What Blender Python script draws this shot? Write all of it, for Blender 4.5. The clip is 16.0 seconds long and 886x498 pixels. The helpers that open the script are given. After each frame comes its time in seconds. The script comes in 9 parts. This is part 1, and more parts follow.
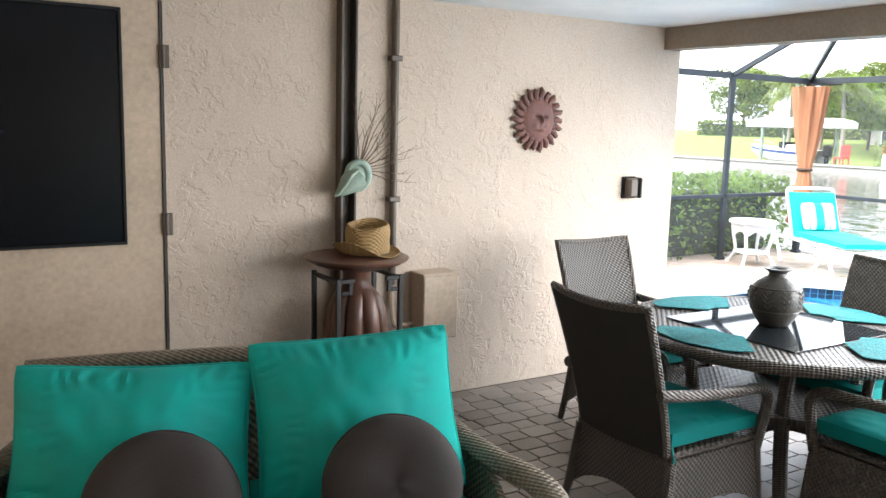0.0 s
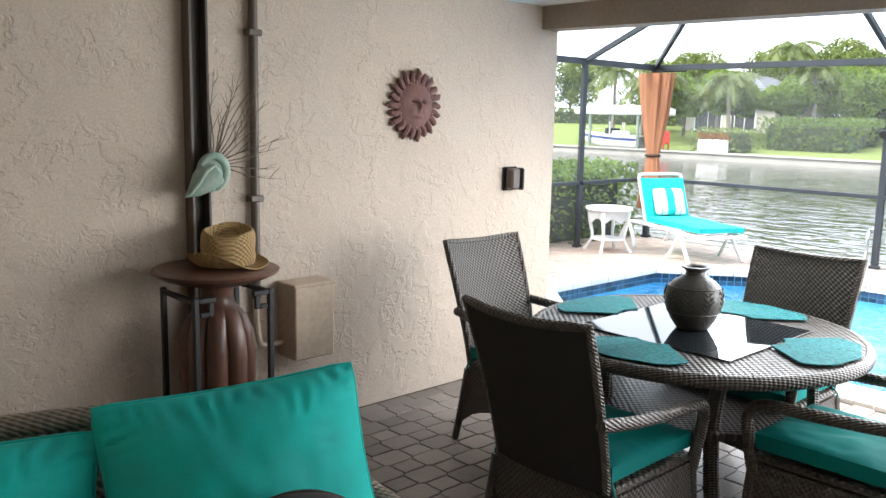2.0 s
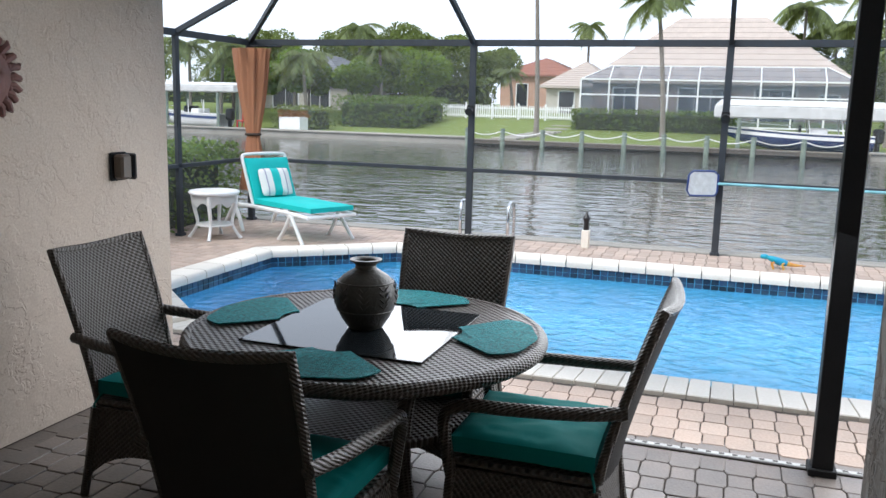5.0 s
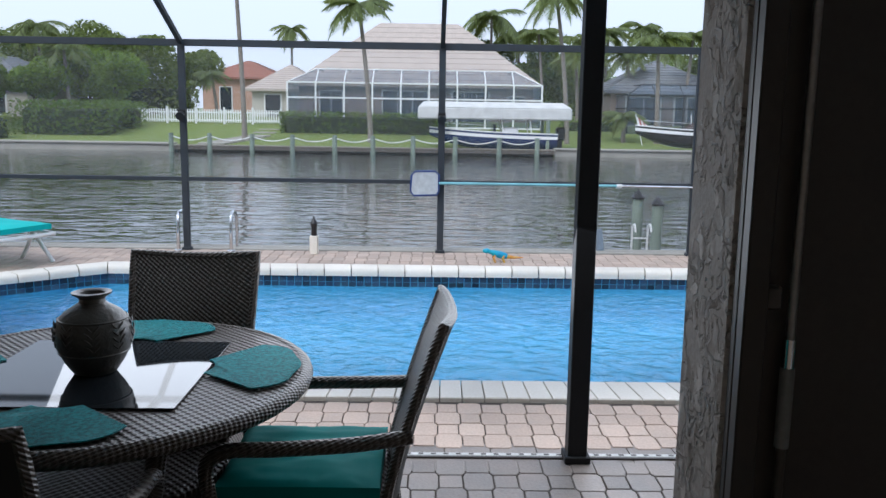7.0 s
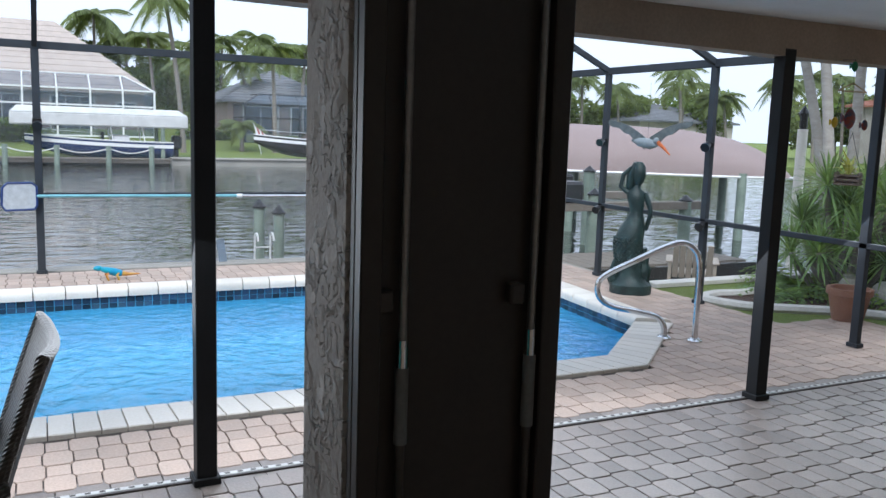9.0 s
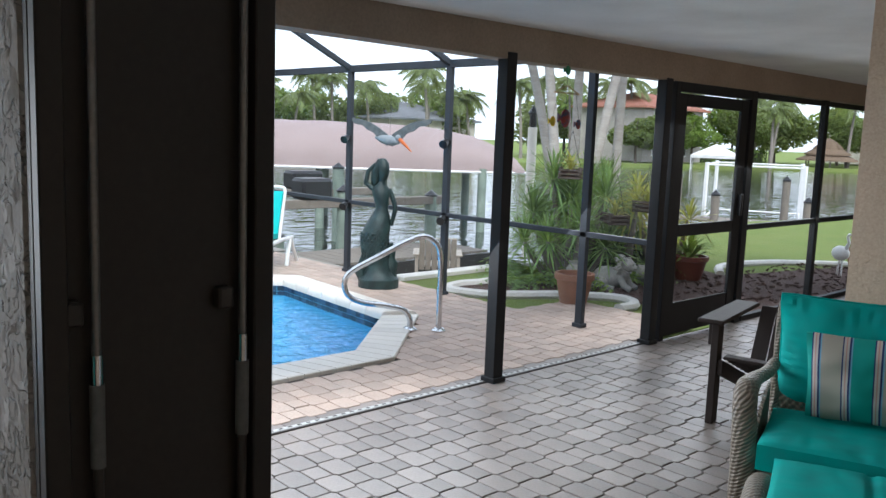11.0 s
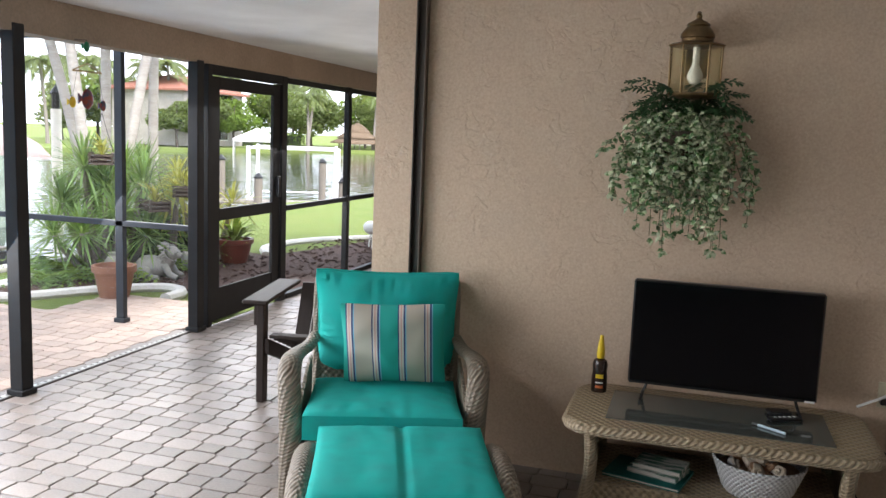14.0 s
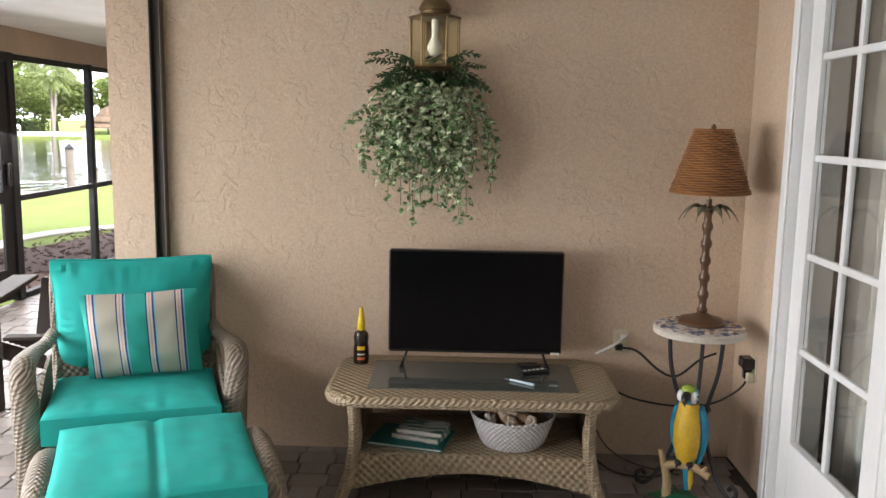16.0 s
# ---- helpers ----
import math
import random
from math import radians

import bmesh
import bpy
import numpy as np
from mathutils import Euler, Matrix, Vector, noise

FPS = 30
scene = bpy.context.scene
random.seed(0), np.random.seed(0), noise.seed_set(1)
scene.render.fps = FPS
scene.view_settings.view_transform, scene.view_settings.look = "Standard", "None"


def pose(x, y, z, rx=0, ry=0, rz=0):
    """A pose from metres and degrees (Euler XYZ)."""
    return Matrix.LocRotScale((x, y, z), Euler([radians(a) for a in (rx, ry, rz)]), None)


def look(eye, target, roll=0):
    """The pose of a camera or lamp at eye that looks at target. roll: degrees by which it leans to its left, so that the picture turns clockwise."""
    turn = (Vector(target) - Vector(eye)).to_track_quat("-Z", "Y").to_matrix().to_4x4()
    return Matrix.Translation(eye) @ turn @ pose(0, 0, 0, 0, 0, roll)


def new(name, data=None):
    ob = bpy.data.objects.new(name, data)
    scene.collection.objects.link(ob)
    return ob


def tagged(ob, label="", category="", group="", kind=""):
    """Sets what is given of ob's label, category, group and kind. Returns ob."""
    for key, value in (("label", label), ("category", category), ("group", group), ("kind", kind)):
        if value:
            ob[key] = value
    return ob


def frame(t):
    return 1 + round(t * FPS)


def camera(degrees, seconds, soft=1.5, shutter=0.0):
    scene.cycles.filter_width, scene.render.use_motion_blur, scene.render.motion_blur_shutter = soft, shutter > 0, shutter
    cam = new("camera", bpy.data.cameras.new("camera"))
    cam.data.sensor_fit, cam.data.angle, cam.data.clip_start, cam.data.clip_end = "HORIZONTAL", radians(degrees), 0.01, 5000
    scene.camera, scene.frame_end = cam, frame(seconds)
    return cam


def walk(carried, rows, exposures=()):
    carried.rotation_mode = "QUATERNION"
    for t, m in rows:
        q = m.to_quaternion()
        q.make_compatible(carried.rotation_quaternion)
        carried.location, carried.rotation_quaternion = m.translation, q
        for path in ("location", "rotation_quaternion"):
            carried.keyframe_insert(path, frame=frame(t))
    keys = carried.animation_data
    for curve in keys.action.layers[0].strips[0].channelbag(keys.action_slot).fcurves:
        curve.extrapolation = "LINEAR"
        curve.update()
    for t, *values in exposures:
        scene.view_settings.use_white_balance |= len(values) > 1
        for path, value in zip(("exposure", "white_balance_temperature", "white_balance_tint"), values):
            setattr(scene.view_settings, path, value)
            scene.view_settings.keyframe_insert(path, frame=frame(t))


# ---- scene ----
# Camera: seconds, x, y, z, yaw, pitch, roll
cam = camera(55.64, 16.0)
ROWS = [
    (0, -0.000, 0.000, 1.648, -31.89, -8.53, -1.46),
    (0.5, -0.017, 0.173, 1.654, -35.72, -8.87, -0.77),
    (1, 0.022, 0.310, 1.636, -37.71, -9.51, -1.11),
    (1.5, 0.105, 0.480, 1.639, -40.09, -9.16, -0.88),
    (2, 0.170, 0.611, 1.632, -43.12, -9.06, -1.25),
    (2.5, 0.204, 0.713, 1.624, -47.42, -9.68, -1.51),
    (3, 0.223, 0.857, 1.634, -53.74, -10.11, -1.01),
    (3.5, 0.226, 0.972, 1.641, -59.83, -10.12, -0.38),
    (6, 0.630, 1.246, 1.610, -79.06, -9.60, -1.76),
    (6.5, 0.665, 1.317, 1.614, -84.73, -9.51, -1.10),
    (7, 0.678, 1.335, 1.616, -90.82, -9.29, -0.87),
    (7.5, 0.694, 1.340, 1.615, -97.49, -9.01, -1.26),
    (8, 0.694, 1.341, 1.614, -103.66, -8.67, -1.83),
    (8.5, 0.709, 1.325, 1.615, -110.26, -8.35, -1.92),
    (9, 0.717, 1.309, 1.616, -116.16, -8.07, -1.87),
    (11.5, 0.684, 1.215, 1.625, -138.03, -7.69, -2.34),
    (12, 0.689, 1.211, 1.627, -144.16, -7.58, -2.46),
    (12.5, 0.686, 1.214, 1.626, -149.48, -7.30, -2.14),
    (13, 0.680, 1.171, 1.619, -154.86, -7.08, -2.21),
    (13.5, 0.675, 1.171, 1.619, -158.98, -7.21, -2.33),
    (14, 0.667, 1.157, 1.621, -163.08, -7.62, -2.25),
    (14.5, 0.663, 1.156, 1.623, -168.02, -8.18, -2.49),
    (15, 0.656, 1.136, 1.618, -172.85, -8.81, -2.58),
    (15.5, 0.614, 1.127, 1.610, -175.95, -8.91, -1.70),
    (16, 0.579, 1.113, 1.595, -178.64, -8.54, -1.00),
]
EXPOSURES = [(0.0, 1.35, 6200, 9), (1.5, 1.05, 6200, 9), (3.5, 0.25, 6200, 10), (6.0, -0.75, 5700, 10), (7.0, -0.88, 5600, 10), (9.0, -0.62, 5600, 9), (11.5, -0.15, 5800, 8), (12.5, 0.1, 5850, 8), (13.5, 0.52, 6050, 11), (14.5, 0.98, 6300, 13), (16.0, 1.3, 6500, 14)]
walk(cam, [(t, pose(x, y, z, 90 + pitch, roll, yaw)) for t, x, y, z, yaw, pitch, roll in ROWS], EXPOSURES)

# ---- world and sun: a bright, thinly overcast late afternoon ----
world = bpy.data.worlds.new("sky")
scene.world = world
world.use_nodes = True
wn = world.node_tree
wn.nodes.clear()
sky = wn.nodes.new("ShaderNodeTexSky")
sky.sky_type = "NISHITA"
sky.sun_disc = False
sky.sun_elevation = radians(48)
sky.sun_rotation = radians(-56)
sky.air_density = 1.0
sky.dust_density = 6.0
sky.ozone_density = 1.0
cloud = wn.nodes.new("ShaderNodeMix")
cloud.data_type = "RGBA"
cloud.inputs[0].default_value = 0.7
cloud.inputs[7].default_value = (15.0, 15.7, 16.8, 1)
bg = wn.nodes.new("ShaderNodeBackground")
bg.inputs[1].default_value = 0.15
wout = wn.nodes.new("ShaderNodeOutputWorld")
wn.links.new(sky.outputs[0], cloud.inputs[6])
wn.links.new(cloud.outputs[2], bg.inputs[0])
wn.links.new(bg.outputs[0], wout.inputs[0])

sun_data = bpy.data.lights.new("sun", "SUN")
sun_data.energy = 3.4
sun_data.angle = radians(22)
sun_data.color = (1.0, 0.95, 0.86)
sun = new("sun", sun_data)
sun.matrix_world = look((-12, 8, 16), (0, 0, 0))

# skylight through the open bays of the patio, strongest from the south-east
for bay_y, bay_length, bay_watts in ((1.8, 3.0, 64), (-1.1, 3.3, 74), (-5.9, 3.6, 54)):
    opening_data = bpy.data.lights.new("patio_opening_light", "AREA")
    opening_data.shape = "RECTANGLE"
    opening_data.size, opening_data.size_y = 1.5, bay_length
    opening_data.energy = bay_watts
    opening_data.color = (1.0, 0.97, 0.93)
    opening_light = new("patio_opening_light", opening_data)
    opening_light.matrix_world = pose(4.62, bay_y, 1.2, 0, 51, -15)

# ---- materials ----
def material(name, color, rough=0.6, metal=0.0, color2=None, scale=6.0, grain=60.0, bump=0.15, depth=0.004,
             random_tint=0.0, spec=0.5, island=False, stretch=(1, 1, 1), contrast=0.5, coat=0.0):
    """A surface with stains at one scale, grain at another, and relief from the grain."""
    m = bpy.data.materials.new(name)
    m.use_nodes = True
    n, l = m.node_tree.nodes, m.node_tree.links
    b = n["Principled BSDF"]
    b.inputs["Roughness"].default_value = rough
    b.inputs["Metallic"].default_value = metal
    b.inputs["Specular IOR Level"].default_value = spec
    b.inputs["Coat Weight"].default_value = coat
    tc = n.new("ShaderNodeTexCoord")
    mp = n.new("ShaderNodeMapping")
    mp.inputs["Scale"].default_value = stretch
    l.new(tc.outputs["Object"], mp.inputs[0])
    big = n.new("ShaderNodeTexNoise")
    big.inputs["Scale"].default_value = scale
    big.inputs["Detail"].default_value = 5
    fine = n.new("ShaderNodeTexNoise")
    fine.inputs["Scale"].default_value = grain
    fine.inputs["Detail"].default_value = 3
    l.new(mp.outputs[0], big.inputs[0])
    l.new(mp.outputs[0], fine.inputs[0])
    c2 = color2 or tuple(c * 0.72 for c in color)
    ramp = n.new("ShaderNodeMapRange")
    ramp.inputs[1].default_value, ramp.inputs[2].default_value = 0.5 - contrast / 2, 0.5 + contrast / 2
    l.new(big.outputs[0], ramp.inputs[0])
    mix = n.new("ShaderNodeMix")
    mix.data_type = "RGBA"
    mix.inputs[6].default_value, mix.inputs[7].default_value = (*color, 1), (*c2, 1)
    l.new(ramp.outputs[0], mix.inputs[0])
    gmix = n.new("ShaderNodeMix")
    gmix.data_type, gmix.blend_type = "RGBA", "OVERLAY"
    gmix.inputs[0].default_value = 0.25
    l.new(mix.outputs[2], gmix.inputs[6])
    l.new(fine.outputs[0], gmix.inputs[7])
    last = gmix.outputs[2]
    if random_tint:
        if island:
            src = n.new("ShaderNodeNewGeometry").outputs["Random Per Island"]
        else:
            src = n.new("ShaderNodeObjectInfo").outputs["Random"]
        hsv = n.new("ShaderNodeHueSaturation")
        mr = n.new("ShaderNodeMapRange")
        mr.inputs[3].default_value, mr.inputs[4].default_value = 1 - random_tint, 1 + random_tint
        l.new(src, mr.inputs[0])
        l.new(mr.outputs[0], hsv.inputs["Value"])
        l.new(last, hsv.inputs["Color"])
        last = hsv.outputs[0]
    l.new(last, b.inputs["Base Color"])
    bp = n.new("ShaderNodeBump")
    bp.inputs["Strength"].default_value = bump
    bp.inputs["Distance"].default_value = depth
    l.new(fine.outputs[0], bp.inputs["Height"])
    l.new(bp.outputs[0], b.inputs["Normal"])
    return m


def stucco(name, color, strength=0.9, distance=0.012, scale=1.0):
    """Skip-trowelled stucco: flat plaster with raised, torn ridges."""
    m = material(name, color, rough=0.75, color2=tuple(c * 0.86 for c in color), scale=1.3, grain=90, spec=0.25)
    n, l = m.node_tree.nodes, m.node_tree.links
    tc = n["Texture Coordinate"]
    warp = n.new("ShaderNodeTexNoise")
    warp.inputs["Scale"].default_value = 7 * scale
    warp.inputs["Detail"].default_value = 2
    l.new(tc.outputs["Object"], warp.inputs[0])
    add = n.new("ShaderNodeMix")
    add.data_type, add.blend_type = "RGBA", "LINEAR_LIGHT"
    add.inputs[0].default_value = 0.16
    l.new(tc.outputs["Object"], add.inputs[6])
    l.new(warp.outputs["Color"], add.inputs[7])
    ridge = n.new("ShaderNodeTexNoise")
    ridge.inputs["Scale"].default_value = 11 * scale
    ridge.inputs["Detail"].default_value = 4
    ridge.inputs["Roughness"].default_value = 0.55
    l.new(add.outputs[2], ridge.inputs[0])
    # a narrow band of the noise makes lips with a sharp lower side
    lip = n.new("ShaderNodeMapRange")
    lip.inputs[1].default_value, lip.inputs[2].default_value = 0.44, 0.53
    lip.interpolation_type = "SMOOTHSTEP"
    l.new(ridge.outputs[0], lip.inputs[0])
    patch = n.new("ShaderNodeTexNoise")
    patch.inputs["Scale"].default_value = 4.5 * scale
    l.new(tc.outputs["Object"], patch.inputs[0])
    pm = n.new("ShaderNodeMapRange")
    pm.inputs[1].default_value, pm.inputs[2].default_value = 0.4, 0.6
    l.new(patch.outputs[0], pm.inputs[0])
    mul = n.new("ShaderNodeMath")
    mul.operation = "MULTIPLY"
    l.new(lip.outputs[0], mul.inputs[0])
    l.new(pm.outputs[0], mul.inputs[1])
    fine = n.new("ShaderNodeMath")
    fine.operation = "MULTIPLY_ADD"
    fine.inputs[1].default_value = 0.12
    l.new(n["Noise Texture.001"].outputs[0], fine.inputs[0])
    l.new(mul.outputs[0], fine.inputs[2])
    bp = n["Bump"]
    bp.inputs["Strength"].default_value = strength
    bp.inputs["Distance"].default_value = distance
    l.new(fine.outputs[0], bp.inputs["Height"])
    return m


def weave(name, color, color2, pitch=0.014, rough=0.5, strength=0.9, kind="cross", ribs=48):
    """Woven resin wicker: strands crossing over and under."""
    m = material(name, color, rough=rough, color2=color2, scale=3, grain=200, bump=0.1, spec=0.4)
    n, l = m.node_tree.nodes, m.node_tree.links
    tc = n["Texture Coordinate"]
    sep = n.new("ShaderNodeSeparateXYZ")
    l.new(tc.outputs["Object"], sep.inputs[0])

    def wave(a, b, k):
        s = n.new("ShaderNodeMath")
        s.operation = "ADD"
        l.new(a, s.inputs[0])
        l.new(b, s.inputs[1])
        f = n.new("ShaderNodeMath")
        f.operation = "MULTIPLY"
        f.inputs[1].default_value = k
        l.new(s.outputs[0], f.inputs[0])
        w = n.new("ShaderNodeMath")
        w.operation = "SINE"
        l.new(f.outputs[0], w.inputs[0])
        return w.outputs[0]

    k = math.pi / pitch
    a = wave(sep.outputs[0], sep.outputs[1], k)
    b = wave(sep.outputs[2], sep.outputs[2], k * 0.5)
    if kind == "flat":
        a = wave(sep.outputs[0], sep.outputs[0], k * 0.5)
        b = wave(sep.outputs[1], sep.outputs[1], k * 0.5)
    if kind == "round":
        turn = n.new("ShaderNodeMath")
        turn.operation = "ARCTAN2"
        l.new(sep.outputs[1], turn.inputs[0])
        l.new(sep.outputs[0], turn.inputs[1])
        a = wave(turn.outputs[0], turn.outputs[0], ribs * 0.5)
    if kind == "twist":
        a = wave(sep.outputs[0], sep.outputs[2], k)
        b = wave(sep.outputs[1], sep.outputs[2], k)
    p = n.new("ShaderNodeMath")
    p.operation = "MULTIPLY"
    l.new(a, p.inputs[0])
    l.new(b, p.inputs[1])
    mr = n.new("ShaderNodeMapRange")
    mr.inputs[1].default_value, mr.inputs[2].default_value = -0.7, 0.7
    l.new(p.outputs[0], mr.inputs[0])
    bp = n["Bump"]
    bp.inputs["Strength"].default_value = strength
    bp.inputs["Distance"].default_value = pitch * 0.45
    l.new(mr.outputs[0], bp.inputs["Height"])
    mix = n.new("ShaderNodeMix")
    mix.data_type, mix.blend_type = "RGBA", "MULTIPLY"
    mix.inputs[0].default_value = 0.55
    base = n["Principled BSDF"].inputs["Base Color"].links[0].from_socket
    dark = n.new("ShaderNodeMapRange")
    dark.inputs[1].default_value, dark.inputs[2].default_value, dark.inputs[3].default_value = -1, 0.3, 0.25
    l.new(p.outputs[0], dark.inputs[0])
    l.new(base, mix.inputs[6])
    l.new(dark.outputs[0], mix.inputs[7])
    l.new(mix.outputs[2], n["Principled BSDF"].inputs["Base Color"])
    return m


def water_material(name, color, rough, scale, strength, stretch=(1, 1, 1), trans=0.0, dist=0.05):
    m = bpy.data.materials.new(name)
    m.use_nodes = True
    n, l = m.node_tree.nodes, m.node_tree.links
    b = n["Principled BSDF"]
    b.inputs["Base Color"].default_value = (*color, 1)
    b.inputs["Roughness"].default_value = rough
    b.inputs["IOR"].default_value = 1.33
    b.inputs["Transmission Weight"].default_value = trans
    tc = n.new("ShaderNodeTexCoord")
    mp = n.new("ShaderNodeMapping")
    mp.inputs["Scale"].default_value = stretch
    l.new(tc.outputs["Object"], mp.inputs[0])
    a = n.new("ShaderNodeTexNoise")
    a.inputs["Scale"].default_value = scale
    a.inputs["Detail"].default_value = 4
    a.inputs["Distortion"].default_value = 0.6
    l.new(mp.outputs[0], a.inputs[0])
    bp = n.new("ShaderNodeBump")
    bp.inputs["Strength"].default_value = strength
    bp.inputs["Distance"].default_value = dist
    l.new(a.outputs[0], bp.inputs["Height"])
    l.new(bp.outputs[0], b.inputs["Normal"])
    return m


def glass_material(name, color=(1, 1, 1), rough=0.02):
    m = bpy.data.materials.new(name)
    m.use_nodes = True
    b = m.node_tree.nodes["Principled BSDF"]
    b.inputs["Base Color"].default_value = (*color, 1)
    b.inputs["Roughness"].default_value = rough
    b.inputs["Transmission Weight"].default_value = 1.0
    b.inputs["IOR"].default_value = 1.45
    return m


def screen_mesh(name, color, cover):
    """Fine insect mesh: mostly open, the threads catch some light."""
    m = bpy.data.materials.new(name)
    m.use_nodes = True
    n, l = m.node_tree.nodes, m.node_tree.links
    n.remove(n["Principled BSDF"])
    d, t, x = n.new("ShaderNodeBsdfDiffuse"), n.new("ShaderNodeBsdfTransparent"), n.new("ShaderNodeMixShader")
    d.inputs[0].default_value = (*color, 1)
    tc, nz, mr = n.new("ShaderNodeTexCoord"), n.new("ShaderNodeTexNoise"), n.new("ShaderNodeMapRange")
    nz.inputs["Scale"].default_value = 1.5
    mr.inputs[3].default_value, mr.inputs[4].default_value = cover * 0.75, cover * 1.25
    l.new(tc.outputs["Object"], nz.inputs[0])
    l.new(nz.outputs[0], mr.inputs[0])
    l.new(mr.outputs[0], x.inputs[0])
    l.new(t.outputs[0], x.inputs[1])
    l.new(d.outputs[0], x.inputs[2])
    l.new(x.outputs[0], n["Material Output"].inputs[0])
    return m


SCREEN_MESH = screen_mesh("insect_mesh", (0.45, 0.47, 0.48), 0.10)
SCREEN_FINE = screen_mesh("fine_insect_mesh", (0.45, 0.47, 0.48), 0.04)
FAR_SCREEN = screen_mesh("far_insect_mesh", (0.10, 0.13, 0.17), 0.55)
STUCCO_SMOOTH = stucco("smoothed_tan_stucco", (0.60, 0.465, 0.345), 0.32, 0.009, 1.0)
STUCCO = stucco("tan_stucco", (0.55, 0.465, 0.385), 0.48, 0.010)
STUCCO_ROUGH = stucco("column_stucco", (0.40, 0.36, 0.32), 1.0, 0.016, 1.6)
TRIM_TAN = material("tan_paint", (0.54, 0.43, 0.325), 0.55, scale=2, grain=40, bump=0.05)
# the tan paint again, darkened evenly for the backlit side of the outer beam
TRIM_TAN_SHADED = material("shaded_tan_paint", (0.33, 0.26, 0.20), 0.6, scale=2, grain=60, bump=0.08)
TRACK = material("dark_bronze_track", (0.06, 0.05, 0.042), 0.45, scale=4, grain=80, bump=0.05)
CASING = material("dark_brown_casing", (0.040, 0.032, 0.026), 0.5, scale=3, grain=70, bump=0.06)
TRACK_TAN = material("taupe_track", (0.11, 0.085, 0.065), 0.45, scale=4, grain=80, bump=0.05)
CEILING = material("ceiling_paint", (0.74, 0.77, 0.78), 0.8, scale=1.5, grain=120, bump=0.15, depth=0.003)
BRONZE = material("bronze_aluminium", (0.019, 0.020, 0.022), 0.55, spec=0.2, scale=5, grain=150, bump=0.04)
BRONZE_GREY = material("grey_bronze_aluminium", (0.045, 0.052, 0.062), 0.55, spec=0.25, scale=5, grain=150, bump=0.04)
WHITE = material("white_paint", (0.83, 0.84, 0.84), 0.4, color2=(0.77, 0.78, 0.78), scale=3, grain=60, bump=0.05)
PLASTIC_WHITE = material("white_resin", (0.80, 0.80, 0.80), 0.35, color2=(0.74, 0.74, 0.73), scale=6, grain=90, bump=0.03)
ROD_STEEL = material("dull_steel", (0.30, 0.29, 0.28), 0.4, 0.8, scale=8, grain=90, bump=0.02)
GRIP_GREY = material("grey_grip_plastic", (0.20, 0.20, 0.19), 0.6, scale=8, grain=90, bump=0.02)
CHROME = material("steel", (0.75, 0.76, 0.78), 0.12, 1.0, scale=8, grain=90, bump=0.01)
BLACK = material("black_plastic", (0.012, 0.012, 0.014), 0.3, scale=8, grain=90, bump=0.02)
IRON = material("wrought_iron", (0.02, 0.02, 0.022), 0.5, scale=8, grain=120, bump=0.2)
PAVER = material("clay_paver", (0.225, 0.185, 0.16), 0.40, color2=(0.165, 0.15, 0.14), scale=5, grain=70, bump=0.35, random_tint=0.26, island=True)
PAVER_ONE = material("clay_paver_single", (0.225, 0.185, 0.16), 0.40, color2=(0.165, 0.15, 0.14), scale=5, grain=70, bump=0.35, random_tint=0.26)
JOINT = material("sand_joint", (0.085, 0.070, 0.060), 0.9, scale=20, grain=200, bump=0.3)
# deck pavers repeat the patio ones paler, with the sunlight in the colour
DECK_SUNLIT = material("sunlit_deck_paver", (0.47, 0.355, 0.285), 0.65, color2=(0.40, 0.32, 0.265), scale=4, grain=70, bump=0.3, random_tint=0.14, island=True)
DECK_SUNLIT_ONE = material("sunlit_deck_paver_single", (0.47, 0.355, 0.285), 0.65, color2=(0.40, 0.32, 0.265), scale=4, grain=70, bump=0.3, random_tint=0.14)
COPING = material("cream_coping", (0.76, 0.71, 0.63), 0.55, color2=(0.69, 0.65, 0.58), scale=3, grain=60, bump=0.15, random_tint=0.08)
POOL_TILE = material("blue_pool_tile", (0.03, 0.06, 0.13), 0.15, color2=(0.05, 0.09, 0.12), scale=14, grain=60, bump=0.05, random_tint=0.6, island=True)
POOL_SHELL = material("pool_plaster", (0.16, 0.55, 0.80), 0.6, color2=(0.12, 0.48, 0.74), scale=1.5, grain=30, bump=0.05)
POOL_WATER = water_material("pool_water", (0.75, 0.93, 1.0), 0.0, 7.5, 1.0, trans=1.0, dist=0.04)
CANAL_WATER = water_material("canal_water", (0.025, 0.032, 0.026), 0.02, 1.9, 1.0, (1.3, 0.55, 1), dist=0.036)
CANAL_WATER.node_tree.nodes["Noise Texture"].inputs["Detail"].default_value = 2
CANAL_WATER.node_tree.nodes["Principled BSDF"].inputs["IOR"].default_value = 1.65
GLASS = glass_material("clear_glass")
WICKER_DARK = weave("dark_wicker", (0.090, 0.078, 0.067), (0.062, 0.054, 0.047), 0.0115, rough=0.38)
WICKER_TOP = weave("dark_wicker_top", (0.085, 0.07, 0.058), (0.055, 0.046, 0.04), 0.0165, rough=0.35, kind="flat")
WICKER_WRAP = weave("wrapped_wicker", (0.104, 0.088, 0.074), (0.07, 0.06, 0.051), 0.012, rough=0.36, kind="twist")
BACK_SHEET = material("near_black_sheet", (0.018, 0.016, 0.015), 0.75, scale=9, grain=260, bump=0.4, depth=0.002)
WICKER_TAN = weave("tan_wicker", (0.42, 0.33, 0.21), (0.33, 0.26, 0.17), 0.018, rough=0.45)
